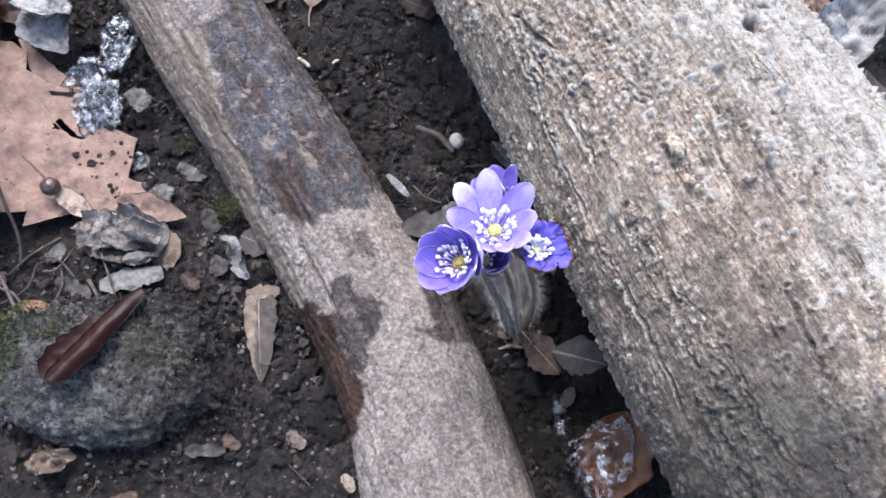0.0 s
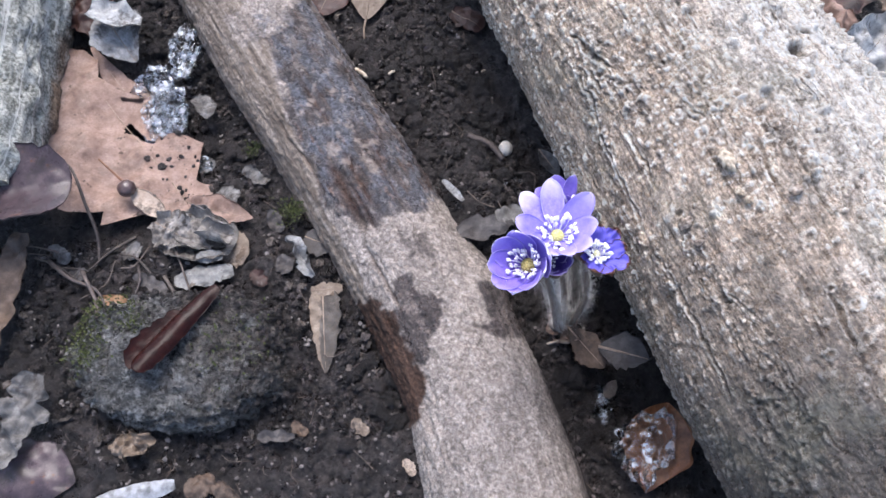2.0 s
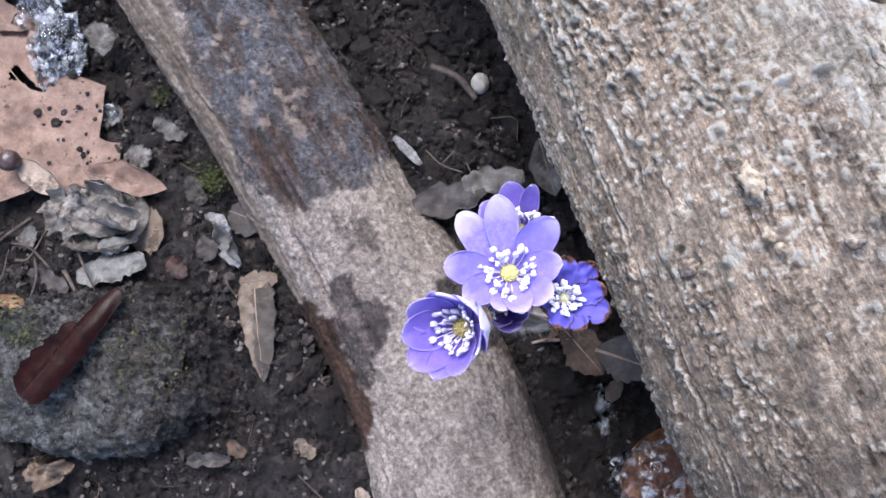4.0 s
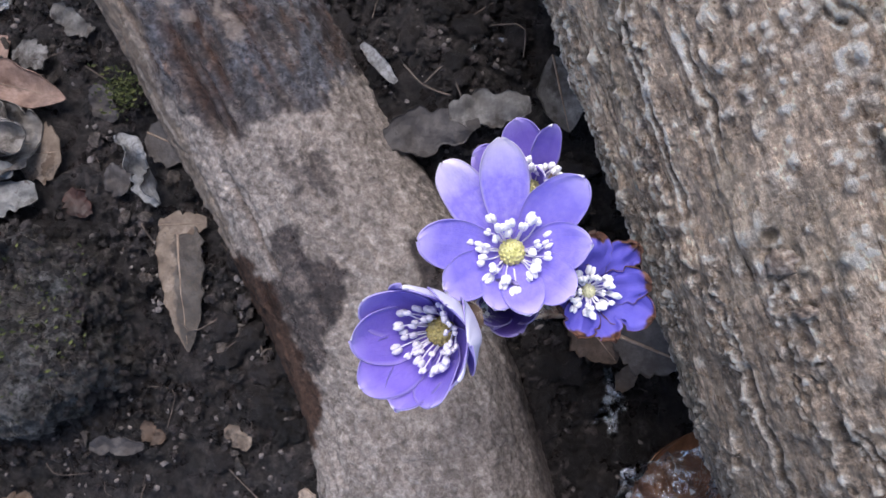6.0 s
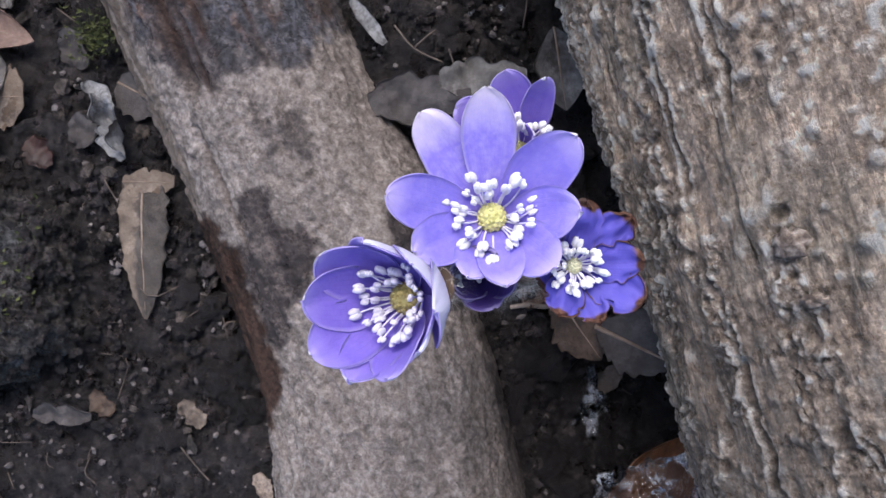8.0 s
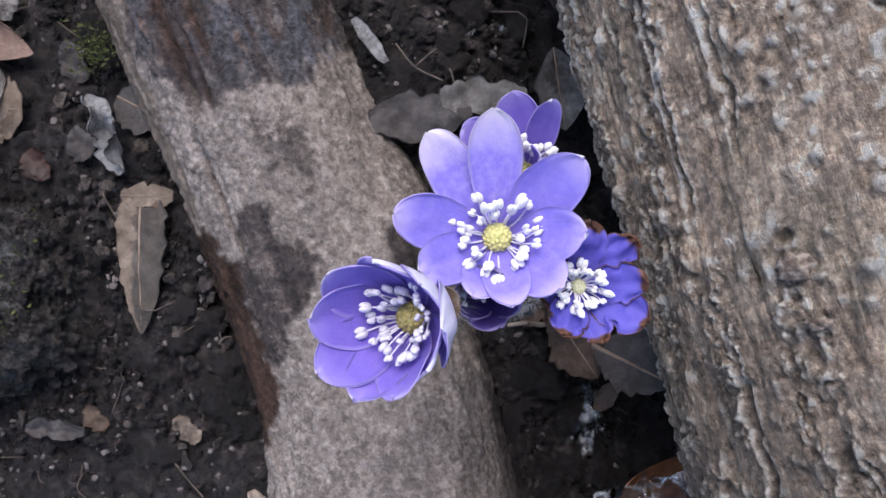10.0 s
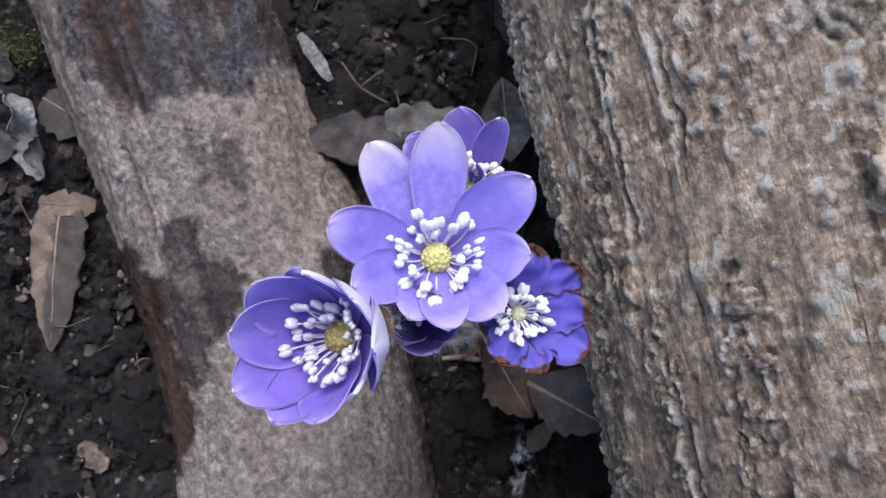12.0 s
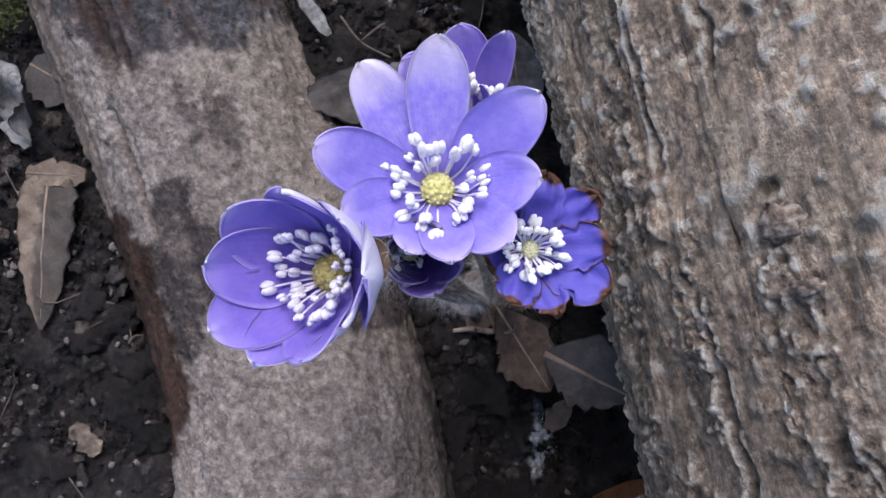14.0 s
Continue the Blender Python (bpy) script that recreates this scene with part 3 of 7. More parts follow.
M_PETALBACK = petal_stuff("petal_back", (0.70, 0.66, 0.80), (0.80, 0.77, 0.87), (0.84, 0.82, 0.90), (0.86, 0.84, 0.92))
M_ANTHER = plain("anther", [(0.3, (0.80, 0.78, 0.78)), (0.7, (0.92, 0.91, 0.89))], 0.001, (0.5, 0.7), (0.0004, 0.0001))
M_ANTHERDULL = plain("anther_lilac", [(0.3, (0.50, 0.47, 0.56)), (0.7, (0.78, 0.76, 0.82))], 0.001, (0.5, 0.7), (0.0004, 0.0001))
M_FILAMENT = plain("filament", [(0.3, (0.66, 0.62, 0.80)), (0.7, (0.85, 0.83, 0.90))], 0.002, (0.4, 0.6), (0.0005, 0.00005))
M_PISTIL = plain("pistil", [(0.3, (0.50, 0.48, 0.13)), (0.7, (0.76, 0.73, 0.32))], 0.001, (0.4, 0.6), (0.0004, 0.0001))
M_PISTILDULL = plain("pistil_dull", [(0.3, (0.26, 0.21, 0.06)), (0.7, (0.46, 0.40, 0.15))], 0.001, (0.4, 0.6), (0.0004, 0.0001))
M_PISTILPALE = plain("pistil_pale", [(0.3, (0.50, 0.50, 0.25)), (0.7, (0.78, 0.77, 0.52))], 0.001, (0.4, 0.6), (0.0004, 0.0001))
M_STEM = plain("stem", [(0.3, (0.080, 0.054, 0.040)), (0.7, (0.16, 0.115, 0.085))], 0.004, (0.5, 0.7), (0.0006, 0.0001))
M_BRACT = plain("bract", [(0.3, (0.10, 0.06, 0.05)), (0.7, (0.24, 0.17, 0.11))], 0.003, (0.5, 0.7), (0.0006, 0.0001))
M_SCALE = plain("bud_scale", [(0.3, (0.11, 0.070, 0.055)), (0.7, (0.27, 0.19, 0.15))], 0.003, (0.5, 0.8), (0.0006, 0.0002))
M_HAIR = plain("hair", [(0.3, (0.60, 0.56, 0.52)), (0.7, (0.82, 0.78, 0.73))], 0.002, (0.4, 0.6), (0.0005, 0.00005))


# ---- ground ----
def hill(x, y, cx, cy, r, h):
    return h * np.exp(-((x - cx) ** 2 + (y - cy) ** 2) / (2 * r * r))


def ground_z(x, y):
    """Height of the soil, without its crumbs."""
    z = 0.003 * fbm(xyz(x / 0.05, y / 0.05, 3.0), 2, 5)
    z = z + hill(x, y, -0.115, 0.200, 0.035, -0.014) + hill(x, y, 0.030, 0.168, 0.018, 0.012) + hill(x, y, 0.048, 0.150, 0.014, 0.006)
    z = z + hill(x, y, -0.06, 0.045, 0.03, -0.004) + hill(x, y, 0.21, 0.24, 0.05, 0.012) + hill(x, y, -0.008, 0.217, 0.013, 0.007) + hill(x, y, 0.010, 0.192, 0.011, 0.004) + hill(x, y, 0.094, 0.090, 0.014, -0.014) + hill(x, y, 0.092, 0.124, 0.013, -0.012) + hill(x, y, -0.085, 0.128, 0.016, 0.006) + hill(x, y, -0.045, 0.115, 0.016, 0.005)
    return z


def axis_steps(lo, hi, step, far):
    inner = np.arange(lo, hi + step / 2, step)
    grow = step * 1.35 ** np.arange(1, 60)
    out = np.cumsum(grow)
    out = out[out < far]
    return np.concatenate([lo - out[::-1], inner, hi + out])


# ---- the two fallen logs and the third one ----
BIG_AT, BIG_WAY = np.array([0.1461, 0.11, 0.0582]), unit((-0.4884, 1.0, -0.053))
BIG_SIDE = unit(np.cross(BIG_WAY, (0, 0, 1)))
BIG_UP = np.cross(BIG_SIDE, BIG_WAY)


def big_radius(s):
    return 0.0558 - 0.0325 * s


def on_big(p):
    """Angle and run along the big log of a place near its bark."""
    v = np.asarray(p, float) - BIG_AT
    return math.atan2(v @ BIG_UP, v @ BIG_SIDE), v @ BIG_WAY


def big_point(theta, s, out=0.0):
    r = big_radius(s) + out
    return BIG_AT + s * BIG_WAY + r * (math.cos(theta) * BIG_SIDE + math.sin(theta) * BIG_UP)


def near_line(A, S, line):
    """Distance of grid places (A, S) to a broken line, and how far along it they lie."""
    best, where = np.full(A.shape, 1e9), np.zeros(A.shape)
    for k, ((a0, s0), (a1, s1)) in enumerate(zip(line, line[1:])):
        da, ds = a1 - a0, s1 - s0
        t = np.clip(((A - a0) * da + (S - s0) * ds) / (da * da + ds * ds), 0, 1)
        d = np.hypot(A - a0 - t * da, S - s0 - t * ds)
        closer = d < best
        best, where = np.where(closer, d, best), np.where(closer, k + t, where)
    return best, where / (len(line) - 1)


def big_log():
    r0 = 0.0558
    th = np.radians(np.concatenate([np.arange(-120, -20, 3.0), np.arange(-20, 45, 0.8), np.arange(45, 205, 0.42), np.arange(205, 235, 0.8), np.arange(235, 240, 3.0)]))
    ss = np.concatenate([np.arange(-0.34, -0.115, 0.006), np.arange(-0.115, -0.05, 0.0006), np.arange(-0.05, 0.15, 0.00042), np.arange(0.15, 0.225, 0.0006), np.arange(0.225, 0.42, 0.006)])
    S, T = np.meshgrid(ss, th, indexing="ij")
    A = r0 * T
    p = xyz(A, S, 0.0)
    wob = 0.004 * fbm(p / 0.012, 2, 77)
    h = 0.0018 * fbm(p / np.array([0.03, 0.06, 1]), 3, 1)
    cords = ridged(np.stack([(A + wob + 0.06 * S) / 0.0075, S / 0.05, p[..., 2]], -1), 3, 12)
    flank = smooth(1.75, 2.5, T)
    h += 0.00025 * cords
    bend = np.stack([A + 0.0026 * fbm(p / 0.005, 3, 33), S + 0.0026 * fbm(p / 0.005, 3, 34)], -1)
    d1, own1 = cells(bend / np.array([0.0056, 0.0042]), 7)
    d2, own2 = cells(bend / np.array([0.0026, 0.0020]), 8)
    d3, own3 = cells(bend / np.array([0.0030, 0.0150]), 9)
    lump = np.clip(1 - d1 * 1.25, 0, 1) * (0.55 + 0.45 * own1) * (1 - 0.75 * flank) + 0.45 * flank * np.clip(1 - d3 * 1.2, 0, 1) * (0.6 + 0.4 * own3)
    knob = np.clip(1 - d2 * 1.3, 0, 1) * (0.5 + 0.5 * own2)
    patchy = smooth(-0.25, 0.35, fbm(p / 0.014, 3, 37))
    slant = np.stack([A + 0.08 * S, S, p[..., 2]], -1)
    rugged = 0.30 + (0.95 + 0.25 * flank) * smooth(-0.22, 0.22, fbm((slant + 0.15 * wob[..., None]) / np.array([0.0075, 0.026, 1]), 4, 38))
    bundle = smooth(0.06, 0.26, fbm(slant / np.array([0.0085, 0.032, 1]), 3, 39))
    h += (0.0006 + 0.0011 * (1 - flank)) * fbm((slant + 0.3 * wob[..., None]) / np.array([0.0060, 0.034, 1]), 3, 40)
    strand = ridged(np.stack([(A + 0.08 * S + 0.35 * wob) / 0.0021, S / 0.060, p[..., 2]], -1), 2, 41)
    h -= (0.0005 + 0.0005 * (1 - flank)) * bundle * smooth(0.45, 0.95, strand)
    h += (0.0003 * lump + 0.0004 * knob) * (0.3 + 0.7 * patchy) * rugged
    crooked = np.stack([A + 0.0030 * fbm(p / 0.006, 4, 43, 0.6), S + 0.0030 * fbm(p / 0.006, 4, 44, 0.6)], -1)
    top = plates(crooked / np.array([0.0036, 0.0052]), 17)
    side = plates(crooked / np.array([0.0026, 0.0062]), 19)
    plate, slope, gap = (u * (1 - flank) + v * flank for u, v in zip(top, side))
    chip, chip_slope, chip_gap = plates(crooked / np.array([0.0015, 0.0023]), 18)
    h += (0.00022 * plate + 0.00040 * slope + 0.00018 * chip + 0.00050 * chip_slope) * rugged
    open_gap = smooth(-0.10, 0.25, fbm(p / 0.012, 3, 46))
    h -= (0.00025 * gap + 0.0002 * chip_gap) * open_gap
    h += 0.0004 * ridged(p / np.array([0.0035, 0.012, 1]), 4, 31) + 0.00042 * rugged * fbm(p / 0.0011, 3, 51, 0.65)
    crest = np.clip(0.55 * lump + 0.6 * knob, 0, 1) * (0.4 + 0.6 * patchy) * np.minimum(rugged, 1)
    # warts, set in loose rows across the bark
    for k in range(1700):
        field = k >= 1500
        a, s = r0 * (rng.uniform(2.02, 2.42) if field else rng.uniform(0.0, 3.7)), (rng.uniform(0.030, 0.105) if field else rng.uniform(-0.115, 0.22))
        a += 0.001 * rng.normal()
        s = s + 0.3 * (round(s / 0.006) * 0.006 - s)
        ra, rs = rng.uniform(0.0008, 0.0019), rng.uniform(0.0007, 0.0017)
        if field:
            ra, rs = 0.7 * ra, 0.7 * rs
        tall = rng.uniform(0.0004, 0.0014) * (0.6 if field else 1.5 if a < 0.105 else 0.65)
        i0, i1 = np.searchsorted(ss, (s - 3 * rs, s + 3 * rs))
        j0, j1 = np.searchsorted(th, ((a - 3 * ra) / r0, (a + 3 * ra) / r0))
        if i1 <= i0 or j1 <= j0:
            continue
        e = np.exp(-(((A[i0:i1, j0:j1] - a) / ra) ** 2 + ((S[i0:i1, j0:j1] - s) / rs) ** 2) ** 1.3)
        h[i0:i1, j0:j1] += tall * e
        crest[i0:i1, j0:j1] = np.maximum(crest[i0:i1, j0:j1], e * rng.uniform(0.3, 1.0))
    # long grooves and ridges that run with the wood on its flank
    for at, deep, seed in ((1.72, -0.0006, 1), (1.88, 0.0007, 2), (2.04, -0.0009, 3), (2.12, 0.0010, 4), (2.30, 0.0008, 5), (2.42, -0.0007, 6), (2.55, 0.0010, 7), (2.74, 0.0009, 8), (2.88, -0.0007, 9), (3.02, 0.0008, 10)):
        off = T - at - 0.05 * fbm(xyz(S / 0.05, at * 9, 0), 2, seed) - 0.012 * fbm(p / 0.006, 2, seed + 30)
        run = smooth(-0.35, 0.15, fbm(xyz(S / 0.06, at * 5, 3), 2, seed + 60))
        e = np.exp(-(off / 0.009) ** 2) * run
        h -= 0.4 * deep * e
        crest = np.maximum(crest, 0.6 * e * (deep < 0))
    # ring-shaped pores and blisters on the upper side
    for _ in range(170):
        a, s, rad = r0 * rng.uniform(0.6, 2.2), rng.uniform(-0.10, 0.16), rng.uniform(0.0009, 0.0019)
        i0, i1 = np.searchsorted(ss, (s - 3 * rad, s + 3 * rad))
        j0, j1 = np.searchsorted(th, ((a - 3 * rad) / r0, (a + 3 * rad) / r0))
        if i1 <= i0 or j1 <= j0:
            continue
        d = np.hypot(A[i0:i1, j0:j1] - a, 1.2 * (S[i0:i1, j0:j1] - s)) / rad * (1 + 0.25 * fbm(p[i0:i1, j0:j1] / 0.0012, 2, 66))
        lip = np.exp(-((d - 1) / 0.42) ** 2)
        h[i0:i1, j0:j1] += rng.uniform(0.0003, 0.0008) * lip - 0.0001 * np.exp(-(d / 0.5) ** 2)
        crest[i0:i1, j0:j1] = np.maximum(crest[i0:i1, j0:j1], lip * rng.uniform(0.6, 1.0))
    deep_line = ridged(np.stack([(A + wob + 0.10 * S) / 0.010, S / 0.055, p[..., 2]], -1), 2, 63)
    furrow = smooth(0.50, 0.80, deep_line) * (0.25 + 0.75 * flank) * smooth(-0.3, 0.3, fbm(p / 0.03, 2, 64))
    h -= 0.0003 * furrow
    dark = np.maximum(np.maximum(0.22 * furrow, (0.28 + 0.2 * (1 - flank)) * bundle * smooth(0.6, 0.95, strand)), np.maximum(0.35 * gap, 0.22 * chip_gap) * open_gap)
    # crust also carries painted light: darker low at the near end, brighter on top
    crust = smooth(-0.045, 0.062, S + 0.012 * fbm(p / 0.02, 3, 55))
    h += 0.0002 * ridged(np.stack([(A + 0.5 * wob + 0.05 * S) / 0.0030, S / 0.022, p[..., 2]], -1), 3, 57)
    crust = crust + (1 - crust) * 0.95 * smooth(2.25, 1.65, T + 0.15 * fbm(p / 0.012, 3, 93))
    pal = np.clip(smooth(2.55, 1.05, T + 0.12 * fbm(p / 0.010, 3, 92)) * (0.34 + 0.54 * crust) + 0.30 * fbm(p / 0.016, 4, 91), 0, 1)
    # a long crack by the hollow knot, and old grooves
    lines = (
        ([(0.109, 0.202, 0.101), (0.117, 0.1945, 0.102), (0.123, 0.1895, 0.102), (0.130, 0.1855, 0.102), (0.138, 0.1805, 0.102), (0.147, 0.1755, 0.100)], 0.0010, 0.0034, 1.0),
        ([(0.1008, 0.1047, 0.0923), (0.1057, 0.0999, 0.0933), (0.1093, 0.0934, 0.0973)], 0.0005, 0.0013, 0.6),
        ([(0.0990, 0.1035, 0.0923), (0.1036, 0.0985, 0.0933), (0.1074, 0.0925, 0.0960)], 0.0004, 0.0010, 0.4),
        ([(0.1108, 0.0886, 0.0947), (0.1147, 0.0812, 0.0970), (0.1187, 0.0738, 0.0961), (0.1215, 0.0669, 0.0981), (0.1250, 0.0629, 0.0987), (0.1315, 0.0554, 0.1025)], 0.0005, 0.0016, 0.6),
        ([(0.1089, 0.0882, 0.0923), (0.1128, 0.0806, 0.0950), (0.1168, 0.0732, 0.0955), (0.1198, 0.0665, 0.0970), (0.1232, 0.0615, 0.0980)], 0.0004, 0.0013, 0.5),
        ([(0.1241, 0.1023, 0.1065), (0.1273, 0.0935, 0.1070), (0.1299, 0.0851, 0.1065)], 0.0008, 0.0018, 0.7),
        ([(0.0570, 0.1960, 0.0830), (0.0640, 0.1860, 0.0860), (0.0707, 0.1785, 0.0882)], 0.0009, 0.0026, 0.8),
        ([(0.0600, 0.1830, 0.0790), (0.0645, 0.1733, 0.0809), (0.0704, 0.1562, 0.0763), (0.0775, 0.1383, 0.0764), (0.0830, 0.1230, 0.0770)], 0.0008, 0.0022, 0.7),
        ([(0.0850, 0.1180, 0.0790), (0.0920, 0.1020, 0.0800), (0.0990, 0.0860, 0.0800), (0.1060, 0.0700, 0.0800)], 0.0008, 0.0022, 0.7),
        ([(0.085, 0.161, 0.1), (0.0875, 0.1595, 0.101), (0.0895, 0.157, 0.102), (0.092, 0.1545, 0.103)], 0.0006, 0.0016, 0.7),
        ([(0.087, 0.1625, 0.1), (0.0892, 0.161, 0.101), (0.0915, 0.158, 0.102), (0.094, 0.156, 0.103)], 0.0005, 0.0012, 0.5),
        ([(0.113, 0.178, 0.106), (0.1138, 0.173, 0.106), (0.1148, 0.168, 0.106)], 0.0026, 0.0012, 0.45),
        ([(0.068, 0.186, 0.08), (0.0685, 0.180, 0.081), (0.070, 0.174, 0.083)], 0.0008, 0.0020, 0.8),
        ([(0.0745, 0.160, 0.085), (0.0765, 0.150, 0.087), (0.079, 0.142, 0.088), (0.0805, 0.135, 0.088)], 0.0007, 0.0018, 0.6),
        ([(0.100, 0.155, 0.1), (0.104, 0.143, 0.1), (0.106, 0.132, 0.1)], 0.0006, 0.0012, 0.4),
    )
    for line, wide, deep, ink in lines:
        path, wide, deep = [(r0 * t, s) for t, s in map(on_big, line)], 0.6 * wide, (0.7 if ink > 0.9 else 0.45) * deep
        d, w = near_line(A + 0.0016 * fbm(p / 0.005, 3, 3), S + 0.001 * fbm(p / 0.005, 2, 4), path)
        e = np.exp(-(d / wide) ** 2) * smooth(0, 0.1, w) * smooth(1, 0.8, w)
        h -= deep * e
        h += 0.25 * deep * np.exp(-((d - 2.2 * wide) / wide) ** 2) * smooth(0, 0.1, w) * smooth(1, 0.8, w)
        dark = np.maximum(dark, (1.0 if ink > 0.9 else 0.7) * ink * np.clip(1.4 * e, 0, 1))
        crest = np.maximum(crest, 0.8 * np.exp(-((d - 2.0 * wide) / (0.8 * wide)) ** 2) * smooth(0, 0.1, w) * smooth(1, 0.8, w))
    # the hollow knot and round scars
    for place, rad, deep, ink in (((0.1238, 0.1790, 0.106), 0.0036, 0.0060, 1.0), ((0.0906, 0.1256, 0.09), 0.0030, 0.0006, 0.25), ((0.0908, 0.1300, 0.088), 0.0014, 0.0008, 0.4), ((0.0930, 0.1189, 0.092), 0.0016, 0.0006, 0.25)):
        t, s = on_big(place)
        d = np.hypot((A - r0 * t), (S - s) * 1.25)
        h += 0.0006 * np.exp(-((d - rad * 1.25) / (0.4 * rad)) ** 2) * (0.5 + fbm(p / 0.003, 2, 88)) - deep * np.exp(-(d / rad) ** 4)
        dark = np.maximum(dark, ink * np.exp(-(d / (0.85 * rad)) ** 4))
    # rubbed crests pale, grimy pits dark, deepened to put highlights and shade into colour
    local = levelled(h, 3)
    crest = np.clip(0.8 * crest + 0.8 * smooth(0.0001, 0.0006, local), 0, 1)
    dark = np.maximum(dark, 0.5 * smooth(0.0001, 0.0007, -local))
    r = big_radius(S) + h - 0.0018
    V = BIG_AT + S[..., None] * BIG_WAY + r[..., None] * (np.cos(T)[..., None] * BIG_SIDE + np.sin(T)[..., None] * BIG_UP)
    nv = len(th)
    body = V.reshape(-1, 3)
    centre = np.stack([BIG_AT + ss[0] * BIG_WAY, BIG_AT + ss[-1] * BIG_WAY])
    k = np.arange(nv - 1)
    n, last = len(body), len(body) - nv
    caps = np.concatenate([np.stack([np.full(nv - 1, n), k, k + 1], -1), np.stack([np.full(nv - 1, n + 1), last + k + 1, last + k], -1)])
    # the underside is closed by one strip
    a = np.arange(len(ss) - 1) * nv
    strip = np.stack([a + nv - 1, a, a + nv, a + 2 * nv - 1], -1)
    pad = lambda g: np.concatenate([g.ravel(), [0, 0]])
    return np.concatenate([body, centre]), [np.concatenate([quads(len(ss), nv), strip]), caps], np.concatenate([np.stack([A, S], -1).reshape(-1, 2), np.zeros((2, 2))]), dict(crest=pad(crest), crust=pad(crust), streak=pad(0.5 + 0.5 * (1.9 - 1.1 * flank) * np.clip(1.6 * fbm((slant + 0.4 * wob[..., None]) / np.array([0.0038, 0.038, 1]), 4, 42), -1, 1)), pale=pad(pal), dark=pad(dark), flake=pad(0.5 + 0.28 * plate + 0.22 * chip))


log = thing("fallen_log", "thick fallen log with rough warty grey-brown bark", "log", (0.16, 0.08, 0.0))
bv, bf, buv, bvals = big_log()
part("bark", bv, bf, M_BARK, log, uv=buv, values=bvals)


def knot_on_big(name, place, wide, long, tall, mat, label, seed, rough=0.8):
    t, s = on_big(place)
    v, f = BALL[3]
    lump = 1 + rough * fbm(v * 2.6 + seed, 4, seed, 0.7)
    q = v * lump[:, None]
    side = -math.sin(t) * BIG_SIDE + math.cos(t) * BIG_UP
    out = math.cos(t) * BIG_SIDE + math.sin(t) * BIG_UP
    at = big_point(t, s, -0.0006)
    V = at + q[:, :1] * wide * side + q[:, 1:2] * long * BIG_WAY + q[:, 2:] * tall * out
    return part(name, V, f, mat, log, label)


knot_on_big("knot", (0.0993, 0.1410, 0.104), 0.0017, 0.0040, 0.0012, M_PALEKNOT, "pale raised knot", 3, 0.75)
knot_on_big("knot", (0.1025, 0.1310, 0.104), 0.0011, 0.0015, 0.0008, M_PALEKNOT, "", 21, 0.8)
knot_on_big("knot", (0.1045, 0.1285, 0.105), 0.0010, 0.0012, 0.0007, M_PALEKNOT, "", 27, 0.8)
knot_on_big("branch_scar", (0.0906, 0.1256, 0.0903), 0.0022, 0.0019, 0.0006, M_SCAR, "round ringed branch scar", 9)
knot_on_big("branch_scar", (0.0930, 0.1189, 0.0925), 0.0018, 0.0009, 0.0006, M_SCAR, "", 12)
knot_on_big("branch_scar", (0.1168, 0.1305, 0.108), 0.0018, 0.0016, 0.0005, M_SCAR, "", 15)

# thinner log, bark gone, half sunk in the soil
LOG_LINE = curve3([(-0.20, 0.44, 0.0), (-0.0655, 0.2435, 0.001), (-0.0045, 0.156, 0.001), (0.0295, 0.0995, 0.001), (0.0425, 0.0690, 0.002), (0.065, 0.0, 0.003), (0.098, -0.10, 0.004)], 400)
LOG_RUN = np.concatenate([[0], np.cumsum(np.linalg.norm(np.diff(LOG_LINE, axis=0), axis=1))])


def small_radius(y):
    return np.interp(y, [-0.1, 0.0, 0.05, 0.08, 0.1, 0.2, 0.44], [0.031, 0.030, 0.0290, 0.0272, 0.0262, 0.0256, 0.0250])


def ellipse(x, y, cx, cy, rx, ry, turn):
    c, s = math.cos(radians(turn)), math.sin(radians(turn))
    dx, dy = x - cx, y - cy
    return np.hypot((c * dx + s * dy) / rx, (-s * dx + c * dy) / ry)


def within(x, y, pts):
    """Signed distance to a closed outline in plan, positive inside it."""
    best, odd = np.full(x.shape, 9.0), np.zeros(x.shape, bool)
    for (x0, y0), (x1, y1) in zip(pts, pts[1:] + pts[:1]):
        dx, dy = x1 - x0, y1 - y0
        t = np.clip(((x - x0) * dx + (y - y0) * dy) / (dx * dx + dy * dy), 0, 1)
        best = np.minimum(best, np.hypot(x - x0 - t * dx, y - y0 - t * dy))
        odd ^= ((y0 > y) != (y1 > y)) & (x < x0 + (y - y0) * dx / (dy if abs(dy) > 1e-9 else 1e-9))
    return np.where(odd, best, -best)


WET_TOP = [(-0.0589, 0.2241), (-0.0541, 0.2140), (-0.0478, 0.2035), (-0.0494, 0.1935), (-0.0435, 0.1838), (-0.0394, 0.1778), (-0.0380, 0.1670), (-0.0298, 0.1562), (-0.0195, 0.1490), (-0.0103, 0.1472), (-0.0058, 0.1445), (-0.0016, 0.1469), (0.0042, 0.1520), (0.0125, 0.1511), (0.0139, 0.1633), (0.0300, 0.1700), (0.0300, 0.2600), (-0.0450, 0.2600), (-0.0500, 0.2320)]
WET_PATCH = [(0.0032, 0.1254), (0.0093, 0.1266), (0.0115, 0.1198), (0.0209, 0.1181), (0.0209, 0.1113), (0.0197, 0.1047), (0.0162, 0.1014), (0.0182, 0.0962), (0.0151, 0.0932), (0.0103, 0.0957), (0.0070, 0.1022), (0.0000, 0.1102), (0.0035, 0.1128), (0.0062, 0.1157), (0.0035, 0.1211)]
